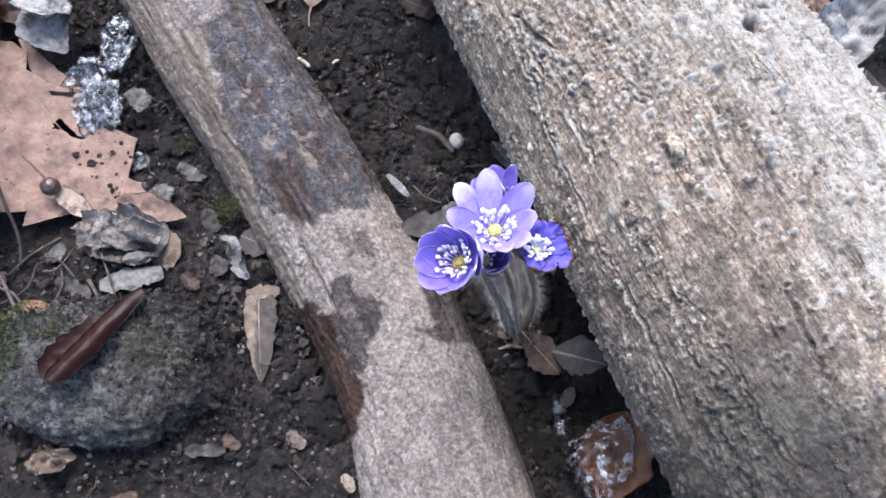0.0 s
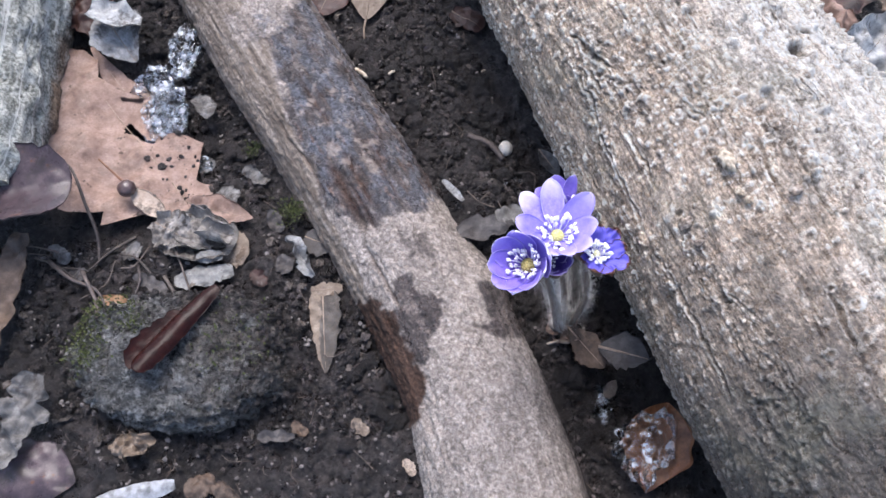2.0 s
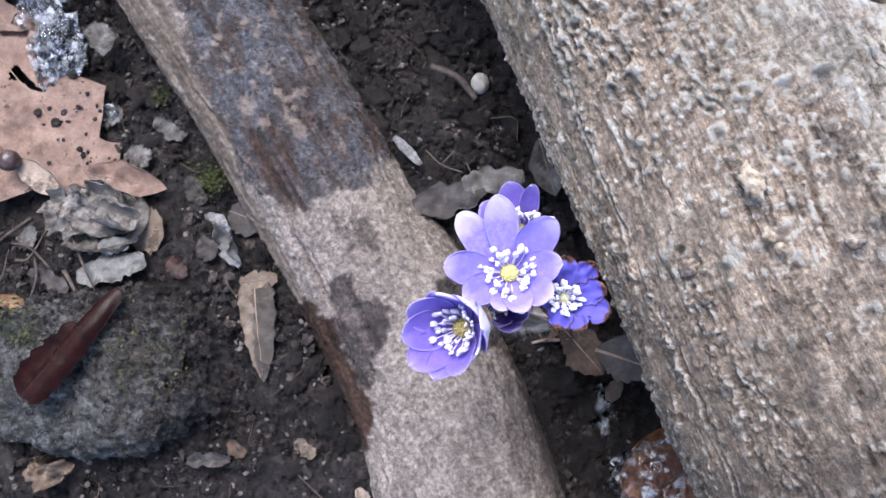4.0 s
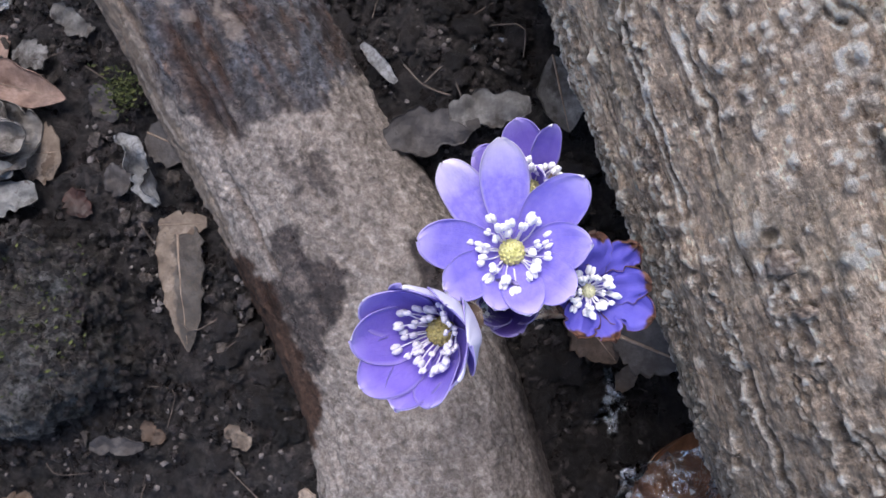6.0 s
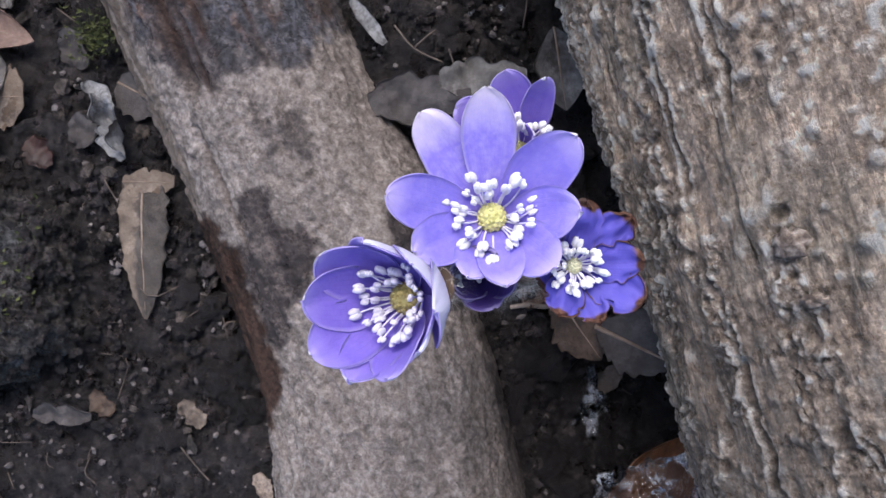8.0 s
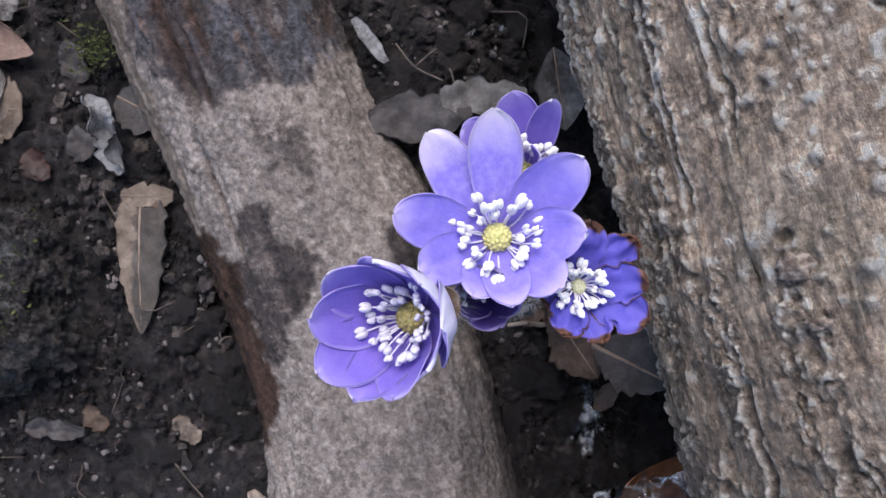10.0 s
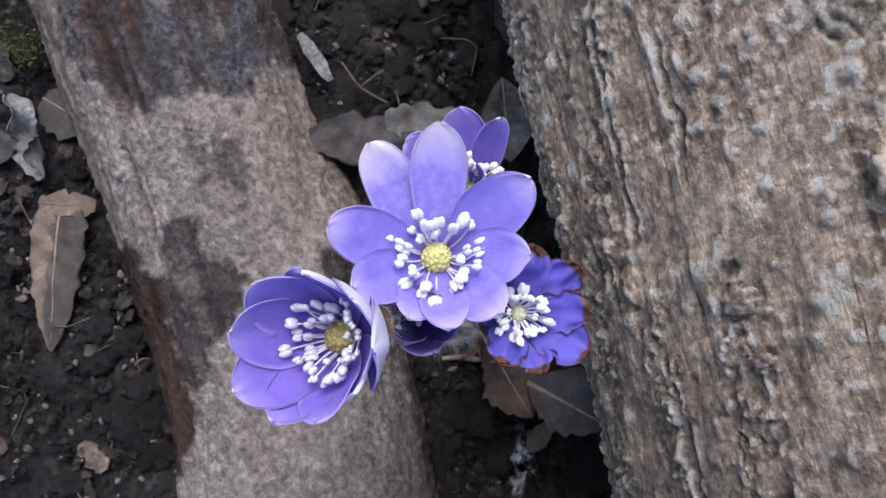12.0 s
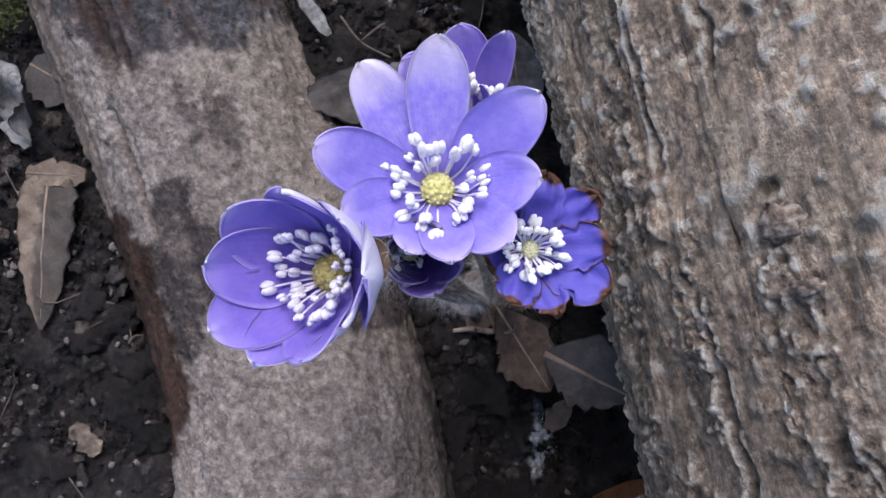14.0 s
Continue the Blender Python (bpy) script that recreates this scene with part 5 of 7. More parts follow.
def leaf(name, label, base, tip, left, right, mat, spin=0.0, rib=0.0004, stalk=0.0, under=None, category="leaf", group="", gaps=(), **shape):
    base, tip = np.asarray(base, float), np.asarray(tip, float)
    chord = float(np.linalg.norm(tip - base))
    curl = shape.get("curl", 0.0)
    us = np.linspace(0.1, 0.9, 9)
    FOOT.append((base[0], base[1], tip[0], tip[1], 0.8 * float(min(left(us).mean(), right(us).mean()))))
    length = chord * (curl / 2) / math.sin(curl / 2) if abs(curl) > 1e-6 else chord
    V, F, uv, mid, slots = blade(length, left, right, **shape)
    for u0, v0, u1, v1, half in gaps:
        # torn gaps: a run between two places of the blade, and its half width
        spot = uv[F].mean(1) * (length, float(left(us).mean() + right(us).mean()))
        a, b = np.array([u0, v0]) * (length, float(left(us).mean() + right(us).mean())), np.array([u1, v1]) * (length, float(left(us).mean() + right(us).mean()))
        w = np.clip(((spot - a) @ (b - a)) / ((b - a) @ (b - a)), 0, 1)
        keep = np.linalg.norm(spot - a - w[:, None] * (b - a), axis=1) > half * (1 + 0.4 * vnoise(xyz(spot[:, 0] / 0.003, spot[:, 1] / 0.003, 2), 5))
        F, slots = F[keep], slots[keep]
    if abs(curl) > 1e-6:
        a = -curl / 2
        c, s = math.cos(a), math.sin(a)
        m = np.array([[c, 0, -s], [0, 1, 0], [s, 0, c]])
        V, mid = V @ m.T, mid @ m.T
    ob = thing(name, label, category, base, group)
    part("blade", laid(V, base, tip, spin), F, [mat, under or mat], ob, uv=uv, slots=slots)
    line = laid(mid - (0, 0, 0.0001), base, tip, spin)
    if rib:
        v, f = tube(line[:: max(1, len(line) // 14)], np.linspace(rib, rib * 0.3, len(line[:: max(1, len(line) // 14)])), 5)
        part("midrib", v, f, M_RIB, ob)
    if stalk:
        away = unit(line[0] - line[2])
        v, f = tube(curve3([line[0], line[0] + away * stalk * 0.5 + (0, 0, 0.0005), line[0] + away * stalk + (0.001, 0, 0.0008)], 8), rib * 1.3, 5)
        part("stalk", v, f, M_RIB, ob)
    return ob


def gz(x, y, up=0.0):
    return (x, y, float(ground_z(np.array(x), np.array(y))) + up)


# ---- litter on the far side: the big lobed leaf and what lies round it ----
oak = leaf("oak_leaf", "large pale tan lobed oak leaf, dry, lying on the soil", (-0.0800, 0.1535, -0.003), (-0.1540, 0.2315, 0.000),
     profile([0, 0.08, 0.12, 0.20, 0.24, 0.33, 0.40, 0.47, 0.58, 0.67, 0.74, 0.83, 0.90, 1.0], [2, 14, 12, 33, 28, 44, 40, 30, 37, 44, 28, 24, 16, 1], 3),
     profile([0, 0.10, 0.16, 0.29, 0.36, 0.43, 0.52, 0.60, 0.66, 0.78, 0.86, 0.93, 1.0], [2, 13, 8, 21, 17, 7, 12, 19, 9, 3, 9, 6, 1], 5),
     M_OAK, wave=0.0055, grain=0.020, fold=0.06, nu=180, nv=70, seed=4, rib=0.00035, spin=9, gaps=((0.520, 0.47, 0.415, 0.33, 0.0026), (0.63, 0.21, 0.60, 0.17, 0.0022)))
FOOT.append((-0.105, 0.158, -0.150, 0.200, 0.020))
leaf("oak_leaf_scrap", "pointed tan lobe of an oak leaf", (-0.112, 0.199, -0.004), (-0.141, 0.232, 0.001), profile([0, 0.25, 0.5, 0.7, 1], [3, 8, 4, 4, 0.5], 2), profile([0, 0.2, 0.5, 0.7, 1], [4, 10, 5, 3, 0.5], 4), M_OAK, wave=0.002, curl=0.5, seed=8, rib=0.0003)
leaf("oak_leaf_scrap", "small russet tan leaf scrap with a point", (-0.085, 0.158, 0.004), (-0.058, 0.154, 0.004), oval(0.012, 0.4), oval(0.010, 0.5), M_OAK, fold=0.2, wave=0.003, grain=0.008, seed=9, rib=0.0003)

fruit = thing("linden_fruit", "dark round linden nut on a pale papery bract", "fruit", (-0.109, 0.160, 0.003))
V, F, uv, mid, slots = blade(0.024, oval(0.0085, 0.6), oval(0.0085, 0.6), 24, 11, wave=0.0006, seed=3, roll=0.012, thick=0.0004)
part("bract", laid(V, (-0.1115, 0.1635, 0.008), (-0.0905, 0.1495, 0.007), 4), F, [M_STRAW, M_STRAW], fruit, "pale tan papery bract", uv=uv, slots=slots)
v, f = BALL[4]
part("nut", v * (1 + 0.04 * fbm(v * 4, 2, 3))[:, None] * (0.0037, 0.0036, 0.0034) + (-0.1085, 0.1605, 0.0105), f, M_NUT, fruit, "glossy dark brown nut")
v, f = tube(curve3([(-0.1085, 0.1615, 0.012), (-0.116, 0.168, 0.008), (-0.124, 0.1745, 0.0065)], 10), np.linspace(0.0006, 0.0004, 10), 6)
part("stalk", v, f, M_RUST, fruit)

v, f = tube(curve3([(-0.143, 0.166, 0.010), (-0.131, 0.1665, 0.016), (-0.122, 0.151, 0.013), (-0.118, 0.141, 0.006), (-0.1165, 0.131, 0.002)], 30), np.linspace(0.0005, 0.0008, 30), 7)
solo("twig", "thin dark arching twig over the leaf litter", "twig", v, f, M_TWIG)

pale_curl = leaf("curled_leaf", "crumpled pale grey leaf folded over, with a thin stalk", (-0.137, 0.246, 0.006), (-0.119, 0.224, 0.004), profile([0, 0.15, 0.4, 0.65, 0.85, 1], [2, 9, 13, 10, 5, 1], 7), profile([0, 0.2, 0.45, 0.7, 0.88, 1], [2, 8, 12, 9, 4, 1], 8), M_PALE, wave=0.004, grain=0.008, fold=0.45, twist=0.4, nu=50, nv=30, seed=5, stalk=0.016, thick=0.0004)
V, F, uv, mid, slots = blade(0.022, profile([0, 0.2, 0.6, 1], [5, 9, 8, 2], 4), profile([0, 0.3, 0.7, 1], [5, 7, 6, 1], 5), 36, 22, roll=0.010, wave=0.004, grain=0.007, seed=6, thick=0.0004)
part("fold", laid(V, (-0.138, 0.240, 0.015), (-0.115, 0.238, 0.012), -14), F, [M_WHITE, M_PALEGREEN], pale_curl, "whitish underside folded over", uv=uv, slots=slots)
leaf("curled_leaf", "crinkled dull grey leaf coiled on itself", (-0.094, 0.1445, 0.003), (-0.063, 0.1415, 0.006), torn(0.030, 11, 0.8), torn(0.030, 13, 0.8), M_ASH, wave=0.0055, grain=0.0060, roll=0.012, seed=14, thick=0.0004, rib=0.0003, nu=60, nv=40)
leaf("curled_leaf", "crinkled light grey leaf with a rolled rim", (-0.089, 0.1515, 0.006), (-0.066, 0.1400, 0.010), oval(0.020, 0.5), oval(0.022, 0.5), M_ASH, wave=0.0050, grain=0.0055, roll=0.010, seed=15, thick=0.0004, rib=0, nu=60, nv=40)
leaf("leaf_scrap", "smooth pale grey leaf scrap", (-0.084, 0.1235, 0.0080), (-0.062, 0.1300, 0.0080), torn(0.012, 63, 0.75), torn(0.011, 64, 0.7), M_PALEGREEN, roll=-0.010, wave=0.003, grain=0.008, seed=21, spin=-6, rib=0)
leaf("leaf_scrap", "small pale grey-green leaf scrap lying on another", (-0.0765, 0.1330, 0.0100), (-0.0660, 0.1345, 0.0105), torn(0.007, 93, 0.8), torn(0.006, 94, 0.8), M_PALEGREEN, roll=-0.008, wave=0.0012, grain=0.004, seed=121, rib=0)
leaf("curled_leaf", "brittle grey leaf edge rolled into a tube", (-0.0770, 0.1440, 0.0120), (-0.0635, 0.1400, 0.0115), torn(0.020, 87, 0.9), torn(0.018, 88, 0.9), M_ASH, roll=0.0036, wave=0.0016, grain=0.004, seed=122, rib=0, nu=50, nv=36, thick=0.0005, spin=-25)
leaf("curled_leaf", "shrivelled grey-brown leaf skeleton", (-0.0960, 0.1480, 0.0085), (-0.0800, 0.1395, 0.0085), torn(0.018, 89, 0.5), torn(0.018, 90, 0.5), M_ASH, wave=0.0045, grain=0.0045, fold=0.3, seed=123, rib=0.0003, nu=60, nv=36)
leaf("leaf_scrap", "small torn tan leaf piece", (-0.0695, 0.1385, 0.0035), (-0.0575, 0.1405, 0.004), torn(0.018, 31, 0.8), torn(0.016, 33, 0.7), M_TAN, wave=0.001, seed=22)
leaf("leaf_scrap", "twisted whitish dry leaf folded lengthwise", (-0.0425, 0.1455, 0.007), (-0.0295, 0.1295, 0.008), torn(0.009, 61, 0.5), torn(0.007, 62, 0.5), M_PALE, fold=1.3, twist=2.0, wave=0.004, grain=0.005, seed=23, curl=0.8, rib=0)
leaf("leaf_scrap", "small dark grey leaf piece", (-0.036, 0.147, 0.004), (-0.024, 0.143, 0.004), torn(0.013, 37, 0.8), torn(0.013, 39, 0.8), M_DARKLEAF, wave=0.001, seed=24)
leaf("serrated_leaf", "narrow tan and grey leaf with toothed edge and torn top", (-0.0265, 0.1255, 0.0040), (-0.0222, 0.0925, 0.0005), profile([0, 0.06, 0.16, 0.2, 0.35, 0.39, 0.55, 0.59, 0.75, 0.79, 0.92, 1], [2, 5, 7.2, 6.4, 7.0, 6.2, 5.8, 5.0, 4.3, 3.5, 1.8, 0.2], 2), profile([0, 0.08, 0.22, 0.26, 0.42, 0.46, 0.62, 0.66, 0.82, 0.86, 1], [1, 4.5, 5.6, 4.9, 5.0, 4.3, 3.9, 3.2, 2.6, 1.9, 0.2], 4), M_TWOTONE, fold=0.15, wave=0.0025, grain=0.010, seed=25, curl=-0.35, nu=70)
leaf("leaf_scrap", "torn tan flap at the head of a leaf", (-0.031, 0.124, 0.0045), (-0.0185, 0.1255, 0.0055), torn(0.008, 41, 0.6), torn(0.007, 43, 0.6), M_TAN, wave=0.0006, seed=26)
leaf("leaf_scrap", "thin ochre leaf sliver beside the rock", (-0.113, 0.1155, 0.006), (-0.0935, 0.1115, 0.0055), oval(0.006, 0.4), oval(0.005, 0.5), M_ORANGE, wave=0.0012, seed=27, fold=0.3)
wet = leaf("wet_leaf", "wet reddish-brown leaf arched lengthwise, lying on the rock", (-0.0640, 0.1200, rock_top(-0.064, 0.119) + 0.0045), (-0.0872, 0.0850, rock_top(-0.087, 0.088) + 0.0062), profile([0, 0.06, 0.3, 0.6, 0.9, 0.97, 1], [1.2, 2.6, 4.2, 5.2, 4.6, 3.0, 1.2], 3), profile([0, 0.06, 0.3, 0.6, 0.9, 0.97, 1], [1.0, 2.2, 3.4, 4.2, 4.2, 3.0, 1.2], 6), M_WETBROWN, roll=-0.0052, wave=0.0008, grain=0.014, seed=28, nu=60, nv=30, curl=-0.15, thick=0.0005, spin=4, rib=0)
V, F, uv, mid, slots = blade(0.0275, profile([0, 0.5, 1], [1, 2, 1], 3), profile([0, 0.06, 0.14, 0.2, 0.36, 0.41, 0.55, 0.60, 0.72, 0.77, 0.88, 0.93, 1], [0.5, 3.4, 4.2, 3.4, 5.4, 4.4, 6.0, 5.0, 6.0, 4.8, 5.0, 3.4, 0.8], 6), 60, 24, roll=0.022, wave=0.0008, grain=0.012, seed=29, thick=0.0005)
part("lobe", laid(V, (-0.0745, 0.1085, rock_top(-0.076, 0.108) + 0.0026), (-0.0900, 0.0870, rock_top(-0.090, 0.088) + 0.0030), -6), F, [M_WETBROWN, M_WETBROWN], wet, "dark toothed side lobe", uv=uv, slots=slots)
leaf("dry_husk", "shrivelled tan seed husk on bare soil", (-0.0985, 0.0585, 0.002), (-0.083, 0.0635, 0.005), torn(0.012, 47, 0.5), torn(0.013, 49, 0.5), M_TAN, rib=0, wave=0.008, grain=0.0045, seed=29, fold=0.5)
leaf("leaf_scrap", "small grey leaf sliver on the soil", (-0.045, 0.0665, 0.002), (-0.031, 0.0675, 0.002), torn(0.007, 78, 0.6), torn(0.005, 79, 0.6), M_DARKLEAF, fold=0.4, wave=0.0015, grain=0.004, seed=30, rib=0)
for k, (a, b, w, m, lab) in enumerate((
        ((-0.066, 0.178), (-0.055, 0.172), 0.008, M_GREY, "small grey bit of leaf"), ((-0.089, 0.179), (-0.080, 0.182), 0.009, M_GREY, "small pale grey bit of leaf"),
        ((-0.075, 0.168), (-0.066, 0.163), 0.010, M_GREY, "small grey bit of leaf"), ((-0.052, 0.158), (-0.046, 0.150), 0.008, M_DARKLEAF, "small dark bit of leaf"),
        ((-0.128, 0.128), (-0.121, 0.123), 0.009, M_DARKLEAF, "small dark bit of leaf"), ((-0.100, 0.125), (-0.086, 0.119), 0.007, M_DARKLEAF, "small dark bit of leaf"),
        ((-0.108, 0.138), (-0.100, 0.134), 0.010, M_GREY, "small grey bit of leaf"), ((-0.137, 0.137), (-0.130, 0.131), 0.008, M_GREY, "small grey bit of leaf"),
        ((-0.045, 0.138), (-0.040, 0.131), 0.009, M_DARKLEAF, "small dark bit of leaf"), ((-0.055, 0.131), (-0.049, 0.125), 0.007, M_MAROON, "small brown bit of leaf"),
        ((-0.033, 0.073), (-0.027, 0.069), 0.006, M_DIMTAN, "small brown bit of leaf"), ((-0.010, 0.075), (-0.004, 0.070), 0.006, M_TAN, "small tan bit of leaf"))):
    leaf("leaf_bit", lab, gz(*a, 0.003), gz(*b, 0.0028), torn(w, 60 + k, 0.6), torn(w, 80 + k, 0.6), m, wave=0.0030, grain=0.005, seed=40 + k, nu=26, nv=13, rib=0, group="bits of leaf")

leaf("brown_leaf", "dark brown rotting leaf propped beside the log end", (-0.160, 0.262, 0.004), (-0.137, 0.238, 0.002), torn(0.030, 81, 0.7), torn(0.026, 82, 0.7), M_MAROON, wave=0.008, grain=0.012, nu=40, nv=24, seed=95, rib=0)
leaf("leaf_scrap", "grey-brown torn leaf piece between ice and log", (-0.092, 0.212, 0.000), (-0.083, 0.200, 0.001), torn(0.011, 83, 0.6), torn(0.010, 84, 0.6), M_GREY, wave=0.004, grain=0.006, nu=30, nv=16, seed=96, rib=0)
# ---- litter at the near left ----
oak_blade = next(c for c in oak.children if c.name.startswith("blade"))
oak_verts = np.array([v.co for v in oak_blade.data.vertices]) + np.array(oak["at"])
crumbs_on("soil_specks", "specks of dark soil lying on the tan leaf", oak_verts, [(-0.095, 0.172, 0.006, 0.006, 16), (-0.098, 0.182, 0.006, 0.005, 22), (-0.088, 0.163, 0.006, 0.003, 20)], M_CLOD, 0.0002, 0.0016, 3)
crumbs_on("soil_specks", "dark crumbs of soil washed onto the rock", rv, [(-0.043, 0.098, 0.007, 0.014, 700), (-0.052, 0.115, 0.014, 0.005, 500), (-0.085, 0.118, 0.020, 0.004, 380), (-0.066, 0.108, 0.018, 0.009, 160), (-0.112, 0.092, 0.004, 0.012, 160)], M_CLOD, 0.0002, 0.0012, 5)
leaf("brown_leaf", "dull purple-brown damp leaf leaning on the log end", (-0.1235, 0.1555, 0.026), (-0.178, 0.146, 0.024), profile([0, 0.03, 0.15, 0.5, 0.8, 1], [3, 9, 15, 18, 14, 4], 3), profile([0, 0.03, 0.12, 0.5, 0.8, 1], [3, 8, 14, 18, 14, 4], 4), M_PURPLE, roll=0.035, wave=0.003, grain=0.016, nu=60, nv=30, seed=31, fold=0.15, rib=0)
leaf("brown_leaf", "rusty curled leaf under the purple one", (-0.146, 0.139, 0.010), (-0.152, 0.085, 0.006), torn(0.018, 45, 0.6), torn(0.014, 46, 0.6), M_DIMTAN, roll=0.012, wave=0.005, grain=0.010, nu=60, nv=24, seed=32, rib=0)
leaf("grey_leaf", "ragged whitish decaying leaf", (-0.127, 0.084, 0.012), (-0.134, 0.050, 0.010), torn(0.022, 51, 0.4), torn(0.022, 53, 0.4), M_GREY, wave=0.008, grain=0.009, nu=60, nv=34, seed=33, rib=0)
leaf("brown_leaf", "damp brownish-purple leaf on the soil", (-0.150, 0.052, 0.006), (-0.108, 0.047, 0.004), oval(0.026, 0.6), oval(0.024, 0.55), M_PURPLE, roll=-0.03, wave=0.003, grain=0.014, nu=50, nv=26, rib=0, seed=34)
leaf("bark_curl", "whitish curled strip of birch-like bark", (-0.1000, 0.0400, 0.004), (-0.0720, 0.0480, 0.005), torn(0.0088, 15, 0.9), torn(0.0082, 17, 0.9), M_PAPERBARK, roll=-0.0042, wave=0.0022, grain=0.012, seed=35, rib=0, thick=0.0006, category="bark")
leaf("brown_leaf", "small coiled rusty leaf", (-0.069, 0.046, 0.002), (-0.058, 0.050, 0.003), torn(0.011, 65, 0.8), torn(0.010, 66, 0.8), M_DIMTAN, roll=-0.0050, wave=0.003, grain=0.006, seed=36, rib=0)
leaf("brown_leaf", "small coiled rusty leaf", (-0.058, 0.049, 0.002), (-0.049, 0.041, 0.003), torn(0.009, 67, 0.8), torn(0.008, 68, 0.8), M_DIMTAN, roll=0.0040, wave=0.003, grain=0.005, seed=37, rib=0)
v, f = tube(curve3([(-0.121, 0.126, 0.006), (-0.117, 0.121, 0.009), (-0.112, 0.113, 0.008), (-0.109, 0.106, 0.012)], 16), 0.0008, 6)
solo("twig", "short forked grey twig by the rock", "twig", v, f, M_TWIG)
v, f = tube(curve3([(-0.136, 0.130, 0.004), (-0.124, 0.122, 0.008), (-0.113, 0.118, 0.0085), (-0.107, 0.110, 0.009)], 16), np.linspace(0.0009, 0.0005, 16), 6)
solo("twig", "short dark rootlet by the rock", "twig", v, f, M_TWIG)
v, f = tube(curve3([(-0.100, 0.130, 0.005), (-0.097, 0.122, 0.008), (-0.099, 0.112, 0.009)], 12), np.linspace(0.0007, 0.0004, 12), 6)
solo("twig", "thin crooked rootlet over the rock's edge", "twig", v, f, M_TWIG)

tw = np.random.default_rng(23)
for k in range(9):
    x, y, a, ln = tw.uniform(-0.150, -0.080), tw.uniform(0.118, 0.142), tw.uniform(0, 6.28), tw.uniform(0.012, 0.028)
    d = np.array([math.cos(a), math.sin(a), 0]) * ln / 2
    m = np.array(gz(x, y, 0.0045))
    v, f = tube(curve3([m - d - (0, 0, 0.0015), m + tw.normal(0, 0.002, 3) * (1, 1, 0.3), m + d - (0, 0, 0.001)], 12), np.linspace(0.0006, 0.0003, 12) * tw.uniform(0.7, 1.5), 6)
    solo("rootlet", "thin grey-brown rootlet in the leaf litter", "twig", v, f, M_FIBRE, group="rootlets")

# ---- between the logs ----
leaf("leaf_scrap", "small pale grey flake of wood", (0.0185, 0.1700, 0.0165), (0.0272, 0.1615, 0.0165), torn(0.0034, 76, 0.8), torn(0.0036, 77, 0.8), M_PALE, roll=0.008, wave=0.0004, seed=51, rib=0, nu=20, nv=9)
leaf("leaf_scrap", "small reddish-brown leaf on the soil", (0.0285, 0.1645, 0.010), (0.0375, 0.1530, 0.012), oval(0.008, 0.45), oval(0.007, 0.45), M_RUST, fold=0.2, wave=0.0005, seed=52)
leaf("grey_leaf", "dull grey leaf with torn edge beneath the flowers", (0.0255, 0.1480, 0.016), (0.0470, 0.1545, 0.015), torn(0.013, 74, 0.6), torn(0.012, 69, 0.6), M_DARKLEAF, wave=0.003, grain=0.009, rib=0, seed=53)
leaf("grey_leaf", "dull grey toothed leaf beneath the flowers", (0.040, 0.1555, 0.0165), (0.0585, 0.1590, 0.0145), torn(0.011, 70, 0.6), torn(0.011, 72, 0.6), M_GREY, wave=0.003, grain=0.009, rib=0, seed=54)
leaf("grey_leaf", "pale grey leaf tucked against the log", (0.063, 0.1720, 0.010), (0.0685, 0.1540, 0.010), oval(0.012, 0.5), oval(0.011, 0.5), M_GREY, fold=0.2, wave=0.001, seed=55)
leaf("grey_leaf", "narrow grey leaf edge by the log", (0.0585, 0.193, 0.004), (0.067, 0.1805, 0.005), oval(0.008, 0.5), oval(0.007, 0.5), M_GREY, fold=0.2, wave=0.001, seed=56)
leaf("brown_leaf", "dark red-brown leaf on the soil", (-0.035, 0.282, 0.004), (-0.042, 0.2535, 0.003), oval(0.024, 0.5), oval(0.022, 0.5), M_MAROON, wave=0.003, seed=57, fold=0.15)
leaf("brown_leaf", "grey-tan ribbed leaf with a long stalk on the soil", (-0.0205, 0.2530, 0.004), (-0.018, 0.285, 0.006), oval(0.022, 0.5), oval(0.020, 0.5), M_TAN, wave=0.0015, seed=58, stalk=0.010, fold=0.15)
leaf("brown_leaf", "small russet leaf on the soil", (0.018, 0.262, 0.003), (0.032, 0.252, 0.003), torn(0.014, 71, 0.8), torn(0.012, 73, 0.8), M_MAROON, wave=0.003, seed=59)
for k, (a, b, r) in enumerate((((-0.0222, 0.2240), (-0.0165, 0.2190), 0.0010), ((-0.0075, 0.2200), (-0.0050, 0.2225), 0.0007), ((0.0325, 0.2275), (0.0345, 0.2290), 0.0006))):
    v, f = tube(curve3([gz(*a, 0.0055), gz((a[0] + b[0]) / 2, (a[1] + b[1]) / 2, 0.0058), gz(*b, 0.0050)], 8), [r * 0.6, r, r, r, r, r, r * 0.9, r * 0.5], 7)
    solo("wood_chip", "tiny whitish splinter of wood", "wood chip", v, f, M_PALEKNOT, group="wood splinters")
v, f = BALL[4]
solo("pebble", "small round pale pebble on dark soil", "pebble", v * (1 + 0.05 * fbm(v * 2.5, 2, 6))[:, None] * (0.0029, 0.0034, 0.0027) + gz(0.0440, 0.1895, 0.0042), f, M_PEBBLE)
v, f = tube(curve3([gz(0.028, 0.195, 0.003), gz(0.037, 0.191, 0.004), gz(0.043, 0.184, 0.003)], 12), 0.0013, 7)
solo("twig", "short dark stick on the soil", "twig", v, f, M_TWIG)
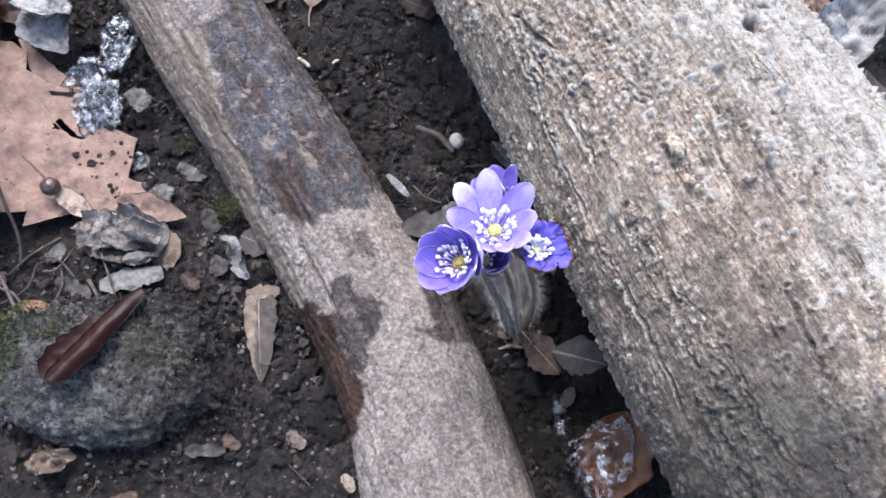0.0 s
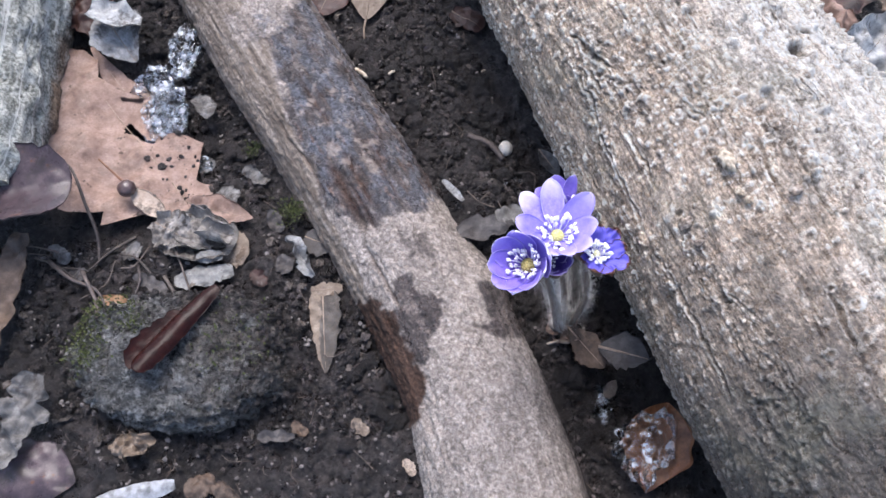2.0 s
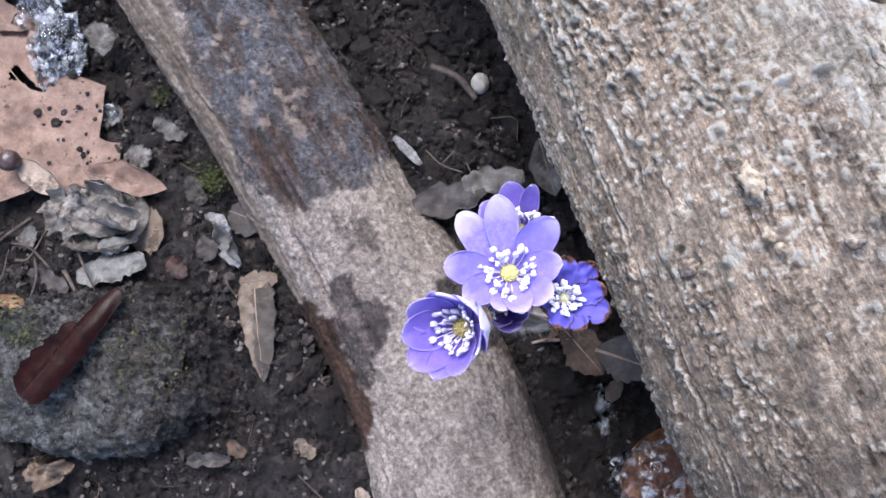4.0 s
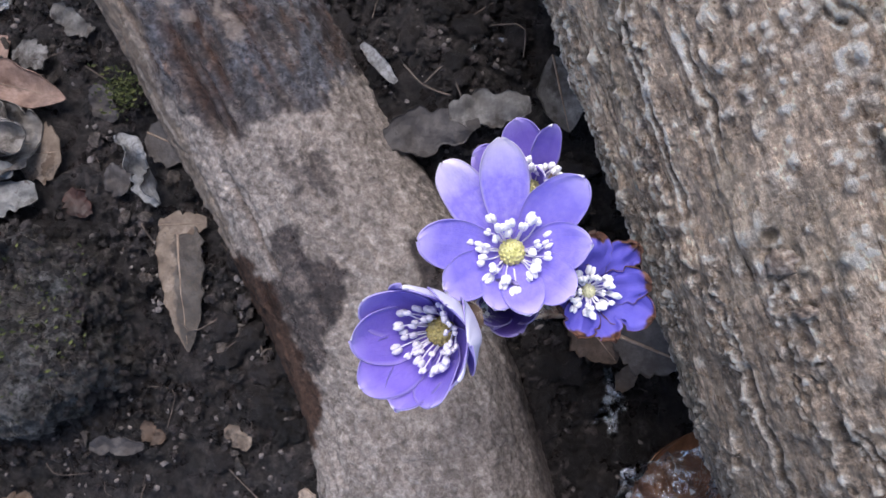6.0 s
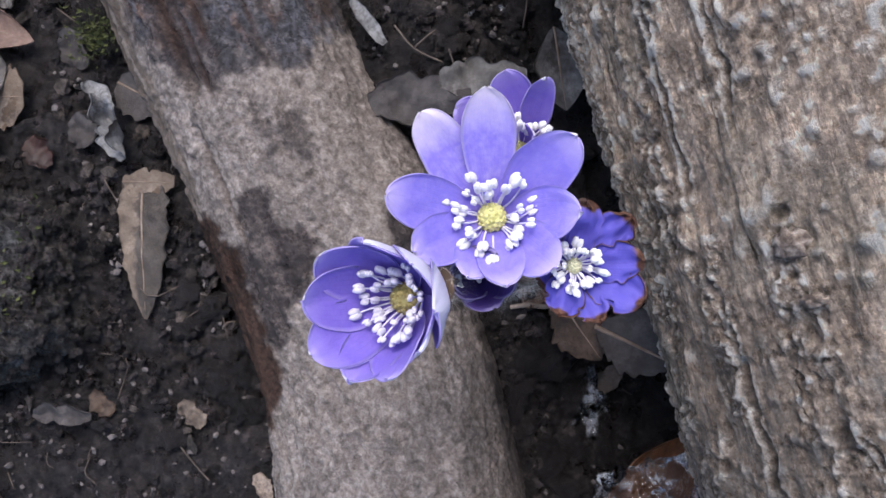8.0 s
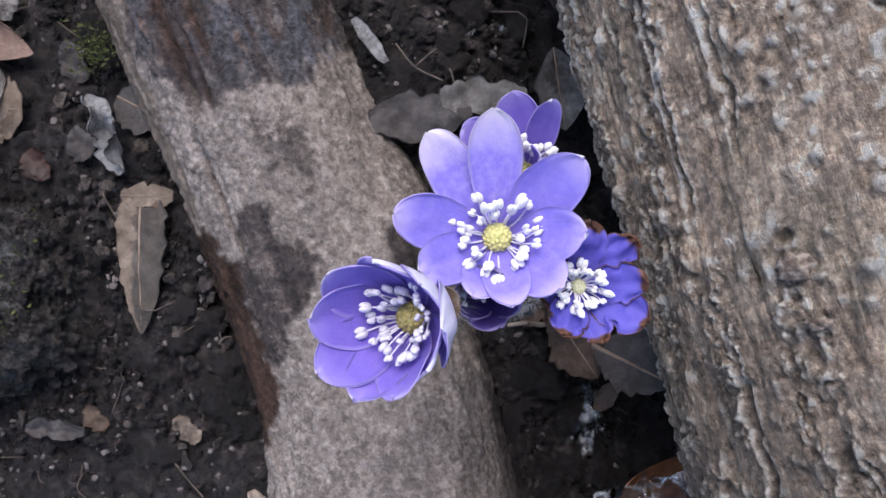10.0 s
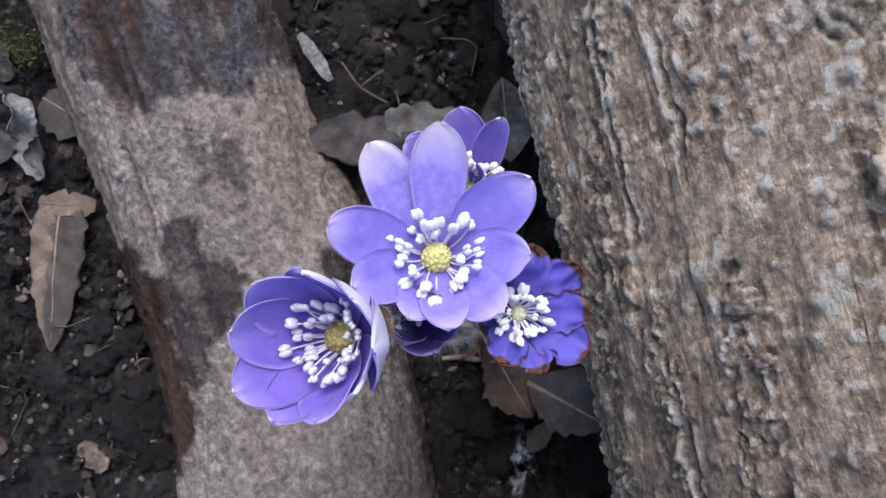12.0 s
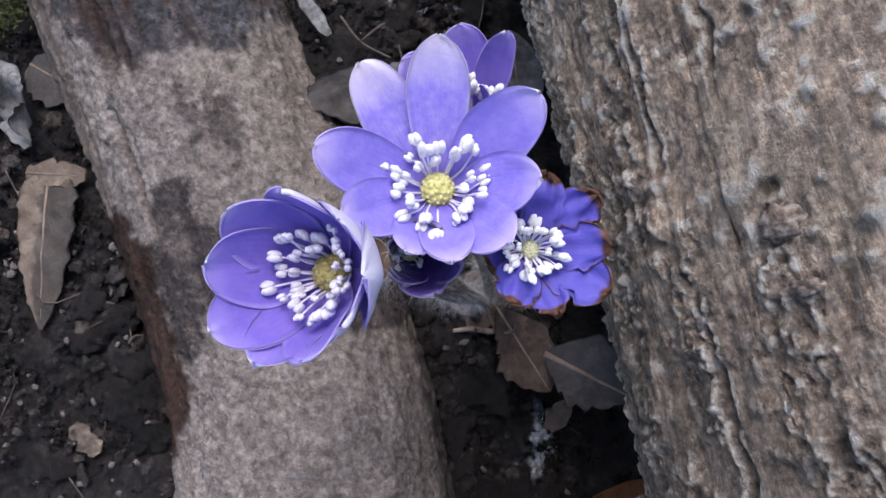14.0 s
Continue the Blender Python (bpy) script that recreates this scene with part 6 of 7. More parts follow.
for pts in (((0.0285, 0.166), (0.0335, 0.1615), (0.040, 0.1595)), ((0.0335, 0.1615), (0.036, 0.1645), (0.0375, 0.166)), ((0.0410, 0.1625), (0.0428, 0.1590), (0.0440, 0.1565))):
    v, f = tube(curve3([gz(*q, 0.0035) for q in pts], 10), 0.00028, 5)
    solo("rootlet", "thin brown rootlet on the soil", "twig", v, f, M_FIBRE, group="rootlets")
v, f = tube(curve3([gz(0.0630, 0.1085, 0.0030), gz(0.0672, 0.1098, 0.0042), gz(0.0712, 0.1100, 0.0040), gz(0.0738, 0.1120, 0.0030)], 14), np.linspace(0.0005, 0.0008, 14), 7)
solo("twig", "short pale dry stalk at the foot of the flower stems", "twig", v, f, M_STALK)
# these two leaves have the hollow's shade in their dark colours
leaf("tan_leaf", "tan leaf with toothed edge in the hollow under the log", (0.0705, 0.1155, 0.005), (0.0850, 0.1000, 0.0050), oval(0.013, 0.55), oval(0.014, 0.6, 7, 0.2, 3), M_DIMTAN, wave=0.001, seed=71, fold=0.1)
leaf("grey_leaf", "dim grey-brown leaf with pale rib leaning under the log", (0.0820, 0.1075, 0.008), (0.1000, 0.1020, 0.014), oval(0.016, 0.5), oval(0.014, 0.5, 6, 0.2, 5), M_DARKLEAF, wave=0.001, seed=72, fold=0.1, rib=0.0007)
leaf("leaf_scrap", "small orange-tan leaf chip", gz(0.0880, 0.0900, 0.003), gz(0.0925, 0.0985, 0.0035), oval(0.0055, 0.5), oval(0.005, 0.5), M_TAN, wave=0.0004, seed=73, rib=0)
leaf("brown_leaf", "rust-brown leaf partly under ice", (0.0990, 0.0545, 0.006), (0.1075, 0.0870, 0.011), oval(0.028, 0.55), oval(0.026, 0.55), M_AMBER, wave=0.002, seed=74, roll=0.02)
leaf("leaf_scrap", "pale chip of wood beside the slender log", (0.0105, 0.0615, 0.004), (0.0145, 0.0560, 0.004), torn(0.005, 24, 0.7), torn(0.0045, 25, 0.7), M_STRAW, roll=0.006, seed=75, rib=0, nu=16, nv=9)

# ---- beyond the thick log ----
leaf("curled_leaf", "big whitish curled dry leaf beside the log", (0.176, 0.216, 0.026), (0.208, 0.252, 0.034), oval(0.028, 0.5), oval(0.034, 0.45), M_WHITE, roll=0.013, wave=0.012, grain=0.012, seed=81, fold=0.15, curl=0.8, nu=50, nv=30)
leaf("dry_leaf", "orange-tan curled leaf beside the log", (0.165, 0.250, 0.016), (0.186, 0.232, 0.028), oval(0.018, 0.5), oval(0.016, 0.5), M_ORANGE, roll=0.007, wave=0.005, grain=0.007, seed=82)
leaf("dry_leaf", "pinkish tan leaf lying in the litter", (0.162, 0.272, 0.018), (0.196, 0.252, 0.016), torn(0.022, 97, 0.6), torn(0.020, 98, 0.6), M_OAK, wave=0.010, grain=0.009, nu=50, nv=30, seed=83, fold=0.2)
leaf("dry_leaf", "pale tan leaf in the litter", (0.205, 0.275, 0.020), (0.226, 0.232, 0.024), torn(0.018, 95, 0.6), torn(0.016, 96, 0.6), M_TAN, wave=0.008, grain=0.009, nu=50, nv=26, seed=84, roll=0.008)
leaf("grey_leaf", "dark grey curled leaf with pale rim", (0.206, 0.226, 0.018), (0.198, 0.190, 0.016), oval(0.028, 0.5), oval(0.026, 0.5), M_DARKLEAF, roll=0.016, wave=0.002, seed=85)
leaf("grey_leaf", "grey leaf in the litter", (0.216, 0.226, 0.020), (0.240, 0.196, 0.016), oval(0.026, 0.5), oval(0.026, 0.5), M_GREY, wave=0.003, seed=86, roll=0.03)
leaf("curled_leaf", "white curled leaf fragment", (0.203, 0.196, 0.014), (0.224, 0.204, 0.018), torn(0.016, 91, 0.7), torn(0.016, 93, 0.7), M_WHITE, wave=0.004, seed=87, roll=0.010)
leaf("dry_leaf", "orange-tan leaf tip by the log", (0.202, 0.176, 0.012), (0.222, 0.184, 0.014), oval(0.014, 0.5), oval(0.014, 0.5), M_ORANGE, wave=0.001, seed=88)
leaf("brown_leaf", "brown crumpled leaf deep in the litter", (0.176, 0.272, 0.012), (0.214, 0.290, 0.014), oval(0.030, 0.5), oval(0.030, 0.5), M_MAROON, wave=0.008, grain=0.010, nu=40, nv=24, seed=89)
leaf("brown_leaf", "dark brown leaf deep in the litter", (0.188, 0.236, 0.010), (0.226, 0.262, 0.012), oval(0.036, 0.5), oval(0.036, 0.5), M_DARKLEAF, wave=0.004, seed=90)
leaf("brown_leaf", "brown leaf deep in the litter", (0.190, 0.214, 0.009), (0.224, 0.172, 0.010), oval(0.030, 0.5), oval(0.030, 0.5), M_MAROON, wave=0.006, grain=0.010, nu=40, nv=24, seed=94)


# ---- ice ----
def ice(label, centre, size, seed, grains=6, mat=M_ICE, smooth_lump=False):
    """A bumpy glassy lump, with a few loose grains as parts."""
    r = np.random.default_rng(seed)
    v, f = BALL[4]
    d, own = cells(np.stack([np.arctan2(v[:, 1], v[:, 0]) * 2.6, v[:, 2] * 4.2], -1), seed)
    q = v * (1 + 0.75 * fbm(v * 1.5 + seed, 3, seed) + 0.26 * np.clip(1 - 1.5 * d, 0, 1) + 0.16 * ridged(v * 4 + seed, 2, seed) + 0.10 * vnoise(v * 9, seed))[:, None]
    ob = thing("ice_lump", label, "ice", centre)
    part("lump", q * size + centre, f, mat, ob, shade=smooth_lump)
    vv, ff = BALL[2]
    for k in range(grains):
        a = r.uniform(0, 6.28)
        at = np.array(centre) + np.array([math.cos(a) * size[0], math.sin(a) * size[1], 0]) * r.uniform(0.15, 1.3)
        reach = np.hypot((at[0] - centre[0]) / size[0], (at[1] - centre[1]) / size[1])
        at[2] = max(float(ground_z(at[0], at[1])) + 0.001, centre[2] + size[2] * (0.95 * math.sqrt(max(0.0, 1 - reach * reach)) - 0.25 * (reach > 1)))
        part("grain", vv * (1 + 0.3 * fbm(vv * 1.7 + k * 3, 2, seed))[:, None] * r.uniform(0.07, 0.24) * min(size[0], size[1]) * r.uniform(0.7, 1.2, 3) + at, ff, mat, ob, shade=False)
    return ob


ice("glassy lump of melting granular ice on the leaf litter", (-0.1050, 0.2020, -0.004), (0.0072, 0.0120, 0.0060), 3, 46)
ice("thin glassy crust of melting ice in the litter", (-0.1120, 0.2180, -0.004), (0.0065, 0.0065, 0.0045), 8, 26)
ice("thin glassy crust of melting ice in the litter", (-0.1000, 0.2330, 0.000), (0.0050, 0.0105, 0.0040), 4, 30)
ice("small cube-like bit of melting ice", gz(-0.0845, 0.1810, 0.002), (0.0030, 0.0028, 0.0022), 14, 4)
ice("wet glassy lump of ice on a brown leaf", (0.0980, 0.0695, 0.0125), (0.0078, 0.0105, 0.0078), 5, 9, M_ICE, True)
ice("thin patch of ice crystals on black soil", gz(0.0850, 0.0860, 0.0018), (0.0040, 0.0085, 0.0018), 6, 34, M_CLEARICE)
ice("thin patch of ice crystals on black soil", (0.0475, 0.1750, 0.0035), (0.0040, 0.0035, 0.0014), 7, 22)


# ---- moss ----
def moss(label, places, count, seed):
    r = np.random.default_rng(seed)
    pieces = []
    for cx, cy, cz, sx, sy in places:
        for _ in range(count):
            x, y = cx + sx * r.normal(), cy + sy * r.normal()
            z = cz if cz is not None else rock_top(x, y)
            a, ln = r.uniform(0, 6.28), r.uniform(0.0007, 0.0022)
            d = np.array([math.cos(a) * 0.6, math.sin(a) * 0.6, r.uniform(0.5, 1.0)]) * ln
            s = np.array([-math.sin(a), math.cos(a), 0]) * ln * 0.22
            b = np.array([x, y, z - 0.0006 + r.uniform(0, 0.001)])
            pieces.append((np.array([b, b + d * 0.55 + s, b + d, b + d * 0.55 - s, b + d * 0.5 - (0, 0, 0.0003)]), np.array([[0, 1, 4], [1, 2, 4], [2, 3, 4], [3, 0, 4]])))
    v, f = joined(pieces)
    return solo("moss", label, "moss", v, f, M_MOSS, kind="stuff", shade=False)


moss("small yellow-green moss tufts on the wet rock", [(-0.112, 0.106, None, 0.005, 0.005), (-0.110, 0.095, None, 0.004, 0.006), (-0.104, 0.112, None, 0.005, 0.003), (-0.094, 0.106, None, 0.003, 0.003), (-0.116, 0.100, None, 0.003, 0.006), (-0.108, 0.090, None, 0.003, 0.004)], 120, 3)
moss("thin olive moss flecks on the wet rock", [(-0.055, 0.105, None, 0.007, 0.006), (-0.058, 0.093, None, 0.007, 0.005), (-0.050, 0.099, None, 0.006, 0.008)], 40, 6)
moss("green moss tuft at the foot of the slender log", [(-0.0440, 0.1585, 0.004, 0.0028, 0.0028), (-0.0405, 0.1560, 0.008, 0.002, 0.002)], 150, 4)
moss("green moss tuft beside the slender log", [(-0.0620, 0.1850, 0.003, 0.002, 0.002)], 90, 5)


# ---- the flowers ----
def petal_mesh(base, axis, az, el, length, width, bend, cup, nu=24, nv=15, seed=0, ruffle=0.0, ragged=0.0):
    """One petal from the flower's base; az and el are its direction round and above the flower's plane."""
    a = unit(axis)
    X = unit(np.array([1.0, 0, 0]) - a * a[0])
    Y = np.cross(a, X)
    out = math.cos(radians(az)) * X + math.sin(radians(az)) * Y
    side = np.cross(a, out)
    u = 1 - (1 - np.linspace(0, 1, nu)) ** 1.6
    phi = radians(el) - radians(bend) / 2 + radians(bend) * u
    step = np.stack([np.cos(phi), np.sin(phi)], -1)
    line = np.concatenate([[[0, 0]], np.cumsum((step[1:] + step[:-1]) / 2 * np.diff(u)[:, None], 0)])
    line *= length / np.linalg.norm(line[-1])
    v = np.linspace(-1, 1, nv)
    w = (0.16 + 0.84 * np.sin(np.pi / 2 * np.clip(u / 0.62, 0, 1)) ** 1.1) * np.sqrt(np.clip(1 - np.clip((u - 0.55) / 0.45, 0, 1) ** 2.6, 0, 1))
    w = np.maximum(w, 0.05) * width / 2 * (1 + 0.05 * vnoise(xyz(u * 4, seed * 1.3, 0), seed))
    U, W = np.meshgrid(u, v, indexing="ij")
    wv = w[:, None] * np.ones(nv)[None]
    if ragged:
        wv = wv * (1 - ragged * np.clip(vnoise(xyz(U * 12, np.sign(W) * 3, seed), seed), 0, 1) * (np.abs(W) > 0.6))
    rise = cup * (W * wv) ** 2 / (width / 2) + ruffle * vnoise(xyz(U * 4, W * 2.5, seed), seed + 3) * U + 0.0002 * vnoise(xyz(U * 3, W * 2, seed), seed + 5)
    nrm = np.stack([-np.sin(phi), np.cos(phi)], -1)
    P2 = line[:, None] + nrm[:, None] * rise[..., None]
    P = np.asarray(base) + P2[..., :1] * out + P2[..., 1:] * a + (W * wv)[..., None] * side
    du, dv = np.gradient(P, axis=0), np.gradient(P, axis=1)
    N = np.cross(du, dv)
    N /= np.linalg.norm(N, axis=-1)[..., None] + 1e-12
    if (N * (nrm[:, None, :1] * out + nrm[:, None, 1:] * a)).sum() < 0:
        N = -N
    V = np.concatenate([P.reshape(-1, 3), (P - 0.00022 * N).reshape(-1, 3)])
    n = nu * nv
    top = quads(nu, nv)[:, ::-1]
    idx = np.arange(n).reshape(nu, nv)
    loop = np.concatenate([idx[:-1, 0], idx[-1, :-1], idx[:0:-1, -1], idx[0, :0:-1]])
    nxt = np.roll(loop, -1)
    F = np.concatenate([top, (top + n)[:, ::-1], np.stack([loop, nxt, nxt + n, loop + n], -1)])
    uv = np.concatenate([np.stack([U, (W + 1) / 2], -1).reshape(-1, 2)] * 2)
    slots = np.concatenate([np.zeros(len(top)), np.ones(len(top)), np.zeros(len(loop))])
    return V, F, uv, slots


def hairs_along(line, radius, count, length, seed):
    r = np.random.default_rng(seed)
    tan = np.gradient(line, axis=0)
    pieces = []
    for _ in range(count):
        i = r.integers(0, len(line))
        d = r.normal(size=3)
        t = unit(tan[i])
        d = unit(d - t * (d @ t) * 0.85)
        b = line[i] + d * radius * 0.8
        ln = length * r.uniform(0.5, 1.2)
        tip = b + d * ln + r.normal(0, 0.15 * ln, 3)
        s = unit(np.cross(d, t + 0.01)) * 0.000013
        k = np.cross(unit(d), unit(s)) * 0.000013
        pieces.append((np.array([b + s, b - 0.5 * s + 0.87 * k, b - 0.5 * s - 0.87 * k, tip]), np.array([[0, 1, 3], [1, 2, 3], [2, 0, 3]])))
    return joined(pieces)


def hepatica(label, base, axis, root, petals, front, back, stamens, ovary, seed, bend=25, cup=0.25, pistil=None, reach=0.0074, spread=(36, 68), worn=False, anther_size=0.00074, bow=(0, 0, 0), anthers=None, arc=(0, 360)):
    """A stalked hepatica bloom. petals: (direction round, rise, length, width)."""
    r = np.random.default_rng(seed)
    base, axis = np.asarray(base, float), unit(axis)
    X = unit(np.array([1.0, 0, 0]) - axis * axis[0])
    Y = np.cross(axis, X)
    ob = thing("hepatica_flower", label, "flower", root, "hepatica clump")
    foot = base - axis * 0.0024
    line = curve3([np.array(root) - (0, 0, 0.002), np.array(root) * 0.5 + foot * 0.5 + np.array(bow), foot - axis * 0.010 + np.array(bow) * 0.2, foot], 30)
    v, f = tube(line, np.linspace(0.00125, 0.0010, 30), 9)
    stem = part("stem", v, f, M_STEM, ob, "hairy brownish stem")
    v, f = hairs_along(line[1:-1], 0.0011, 1500, 0.0040, seed + 50)
    part("hairs", v, f, M_HAIR, stem, "fine whitish hairs", shade=False)
    for k in range(3):
        V, F, uv, sl = petal_mesh(base - axis * 0.0026, axis, k * 120 + seed * 17, min(q[1] for q in petals) * 0.5 - 4, 0.0066, 0.0052, 20, 0.3, 12, 9, seed + k)
        bract = part("bract", V, F, [M_BRACT, M_BRACT], ob, "hairy brown-green bract", uv=uv, slots=sl)
        lim = V[: len(V) // 2].reshape(12, 9, 3)
        v, f = hairs_along(np.concatenate([lim[:, 0], lim[:, -1], lim[-1]]), 0.0001, 90, 0.0016, seed + k)
        part("hairs", v, f, M_HAIR, bract, shade=False)
    for k, (az, el, ln, wd, *own) in enumerate(petals):
        V, F, uv, sl = petal_mesh(base + axis * 0.00012 * (k % 3), axis, az, el, ln, wd, own[0] if own else bend, cup, seed=seed * 20 + k, ruffle=0.0010 if worn else 0.0003, ragged=0.35 if worn else 0.0)
        part("petal", V, F, [M_PETALTIP if len(own) > 1 else front, back], ob, uv=uv, slots=sl)
    # pistil: a dome of small carpels
    v, f = BALL[2]
    pieces = [(v * ovary * (0.95, 0.95, 0.95) + base + axis * ovary * 0.75, f)]
    golden = math.pi * (3 - math.sqrt(5))
    for k in range(44):
        t = k / 44
        ph, rr = math.acos(1 - t * 1.15), golden * k
        d = math.sin(ph) * (math.cos(rr) * X + math.sin(rr) * Y) + math.cos(ph) * axis
        vv, ff = BALL[1]
        pieces.append((vv * ovary * 0.19 + base + axis * ovary * 0.75 + d * ovary * 0.86, ff))
    v, f = joined(pieces)
    part("pistil", v, f, pistil or M_PISTIL, ob, "greenish-yellow pistil cluster")
    bunch = max(3, stamens // 4)
    for k in range(stamens):
        az = 2 * np.pi * (k + r.uniform(-0.8, 0.8)) / stamens
        az += 0.55 * math.sin(bunch * az + seed) / bunch
        az = radians(arc[0]) + az * (arc[1] - arc[0]) / 360
        el = radians(r.uniform(*spread))
        ln = reach * r.uniform(0.60, 1.04)
        out = math.cos(az) * X + math.sin(az) * Y
        s = base + out * ovary * 0.55 + axis * 0.0004
        e = base + out * (ovary * 0.55 + ln * math.cos(el)) + axis * (0.0004 + ln * math.sin(el))
        m = (s + e) / 2 + axis * r.uniform(-0.0006, 0.0004) + np.cross(axis, out) * r.normal(0, 0.0003)
        v, f = tube(curve3([s, m, e], 7), np.linspace(0.00017, 0.00012, 7), 5)
        st = part("stamen", v, f, M_FILAMENT, ob)
        vv, ff = BALL[2]
        along, across = unit(e - m), unit(np.cross(axis, out) + r.normal(0, 0.5, 3))
        across = unit(across - along * (across @ along))
        third = np.cross(along, across)
        z = anther_size * r.uniform(0.72, 1.25)
        lobes = []
        apart = r.uniform(0.30, 0.62)
        for sgn in (-1, 1):
            lump = vv * (1 + 0.26 * fbm(vv * 2.2 + r.uniform(0, 50, 3), 2, seed))[:, None]
            lobes.append((e + (lump[:, :1] * r.uniform(0.9, 1.5) * along + lump[:, 1:2] * 0.62 * across + lump[:, 2:] * 0.66 * third) * z + sgn * apart * z * across + along * r.normal(0, 0.1 * z), ff))
        va, fa = joined(lobes)
        part("anther", va, fa, anthers or M_ANTHER, st, "whitish anther")
    return ob




F1 = [(133, 16, 0.0178, 0.0076, 16, 1), (101, 24, 0.0184, 0.0074, 16, 1), (51, 33, 0.0174, 0.0082), (11, 40, 0.0146, 0.0072), (-32, 40, 0.0138, 0.0076), (-70, 43, 0.0126, 0.0066), (-103, 40, 0.0114, 0.0062), (-146, 40, 0.0150, 0.0072), (178, 38, 0.0174, 0.0076)]
hepatica("open violet-blue hepatica bloom with pale petal tips on a hairy stem", (0.0550, 0.1245, 0.0762), (0.0, 0.0, 1.0), gz(0.0700, 0.1175), F1, M_PETAL, M_PETALBACK, 30, 0.0021, 1, bend=16, cup=0.18, reach=0.0071, bow=(0.0015, 0.001, 0))
F2 = [(143, 54, 0.0152, 0.0090), (-176, 55, 0.0152, 0.0086), (-131, 54, 0.0158, 0.0086), (-96, 52, 0.0150, 0.0078), (-60, 53, 0.0142, 0.0080), (-22, 52, 0.0132, 0.0082, 60), (14, 48, 0.0132, 0.0112, 92), (54, 50, 0.0138, 0.0090, 70), (98, 53, 0.0146, 0.0088, 50)]
hepatica("cupped violet hepatica bloom with a pale outside on a hairy stem", (0.0462, 0.1124, 0.0822), (-0.42, -0.20, 0.88), gz(0.0676, 0.1162), F2, M_PETALDEEP, M_PETALBACK, 32, 0.0023, 2, bend=34, cup=0.35, reach=0.0078, spread=(54, 76), anther_size=0.00068, pistil=M_PISTILDULL, anthers=M_ANTHERDULL, bow=(0.0025, -0.0005, 0.0))
F3 = [(-20, 24, 0.0110, 0.0066), (14, 28, 0.0100, 0.0058), (52, 20, 0.0106, 0.0064), (92, 26, 0.0098, 0.0062), (-60, 26, 0.0090, 0.0058), (-105, 30, 0.0080, 0.0062), (-150, 20, 0.0058, 0.0056), (140, 20, 0.0056, 0.0056)]
hepatica("fading deep blue hepatica bloom with brown tattered petals", (0.0671, 0.1196, 0.0762), (0.12, -0.05, 1.0), gz(0.0725, 0.1175), F3, M_PETALWORN, M_PETALWORN, 32, 0.0012, 3, bend=10, cup=0.1, pistil=M_PISTILPALE, reach=0.0046, spread=(38, 74), worn=True, anther_size=0.00062, bow=(0.0025, 0, 0))
F4 = [(80, 52, 0.0136, 0.0044), (114, 38, 0.0130, 0.0068), (160, 34, 0.0130, 0.0070), (24, 84, 0.0096, 0.0056), (-40, 66, 0.0066, 0.0060), (-100, 40, 0.0056, 0.0056), (-150, 36, 0.0066, 0.0060)]
hepatica("deep violet hepatica bloom behind the others", (0.0580, 0.1345, 0.0715), (0.0, 0.10, 1.0), gz(0.0712, 0.1195), F4, M_PETALDEEP, M_PETALBACK, 14, 0.0018, 4, bend=26, cup=0.3, reach=0.0066, spread=(56, 76), arc=(-40, 150), bow=(0.0, 0.002, 0))
F5 = [(8, 60, 0.0106, 0.0066), (60, 62, 0.0098, 0.0066), (-48, 58, 0.0092, 0.0066), (-100, 58, 0.0068, 0.0060), (-152, 62, 0.0062, 0.0060), (118, 66, 0.0080, 0.0060)]
hepatica("half-open violet hepatica bud, darkened for its inner shade", (0.0528, 0.1172, 0.0720), (0.14, -0.18, 0.95), gz(0.0690, 0.1158), F5, M_PETALSHADED, M_PETALSHADED, 12, 0.0013, 5, bend=40, cup=0.45, reach=0.0036, spread=(55, 80), anther_size=0.0004, bow=(0.001, -0.001, 0))


crown = thing("bud_scales", "papery pinkish-brown bud scales at the foot of the stems", "bud scale", gz(0.0692, 0.1168))
for k, (az, el, ln, wd) in enumerate(((20, 58, 0.011, 0.006), (80, 66, 0.010, 0.006), (150, 55, 0.012, 0.007), (205, 48, 0.011, 0.006), (255, 40, 0.010, 0.007), (310, 46, 0.012, 0.006), (350, 62, 0.009, 0.005))):
    V, F, uv, sl = petal_mesh(np.array(gz(0.0692, 0.1168, -0.001)), (0, 0, 1), az, el, ln, wd, 26, 0.5, 14, 9, 70 + k, 0.0008, 0.2)
    part("scale", V, F, [M_SCALE, M_SCALE], crown, uv=uv, slots=sl)


# ---- soil, laid round the things ----
gx, gy = axis_steps(-0.19, 0.24, 0.0009, 60.0), axis_steps(0.02, 0.29, 0.0009, 60.0)
GX, GY = np.meshgrid(gx, gy, indexing="ij")
near = np.exp(-np.maximum(0, np.hypot(GX - 0.03, GY - 0.15) - 0.3) ** 2 / 0.02)
lumps = 0.0022 * ridged(xyz(GX / 0.011, GY / 0.011, 1.0), 3, 40) + 0.0022 * fbm(xyz(GX / 0.0045, GY / 0.0045, 7.0), 4, 21, 0.65)
GZ = ground_z(GX, GY) + near * lumps * np.where(covered(GX, GY), 0.1, 1.0) + (1 - near) * 0.03 * fbm(xyz(GX / 2.0, GY / 2.0, 0.5), 3, 8)
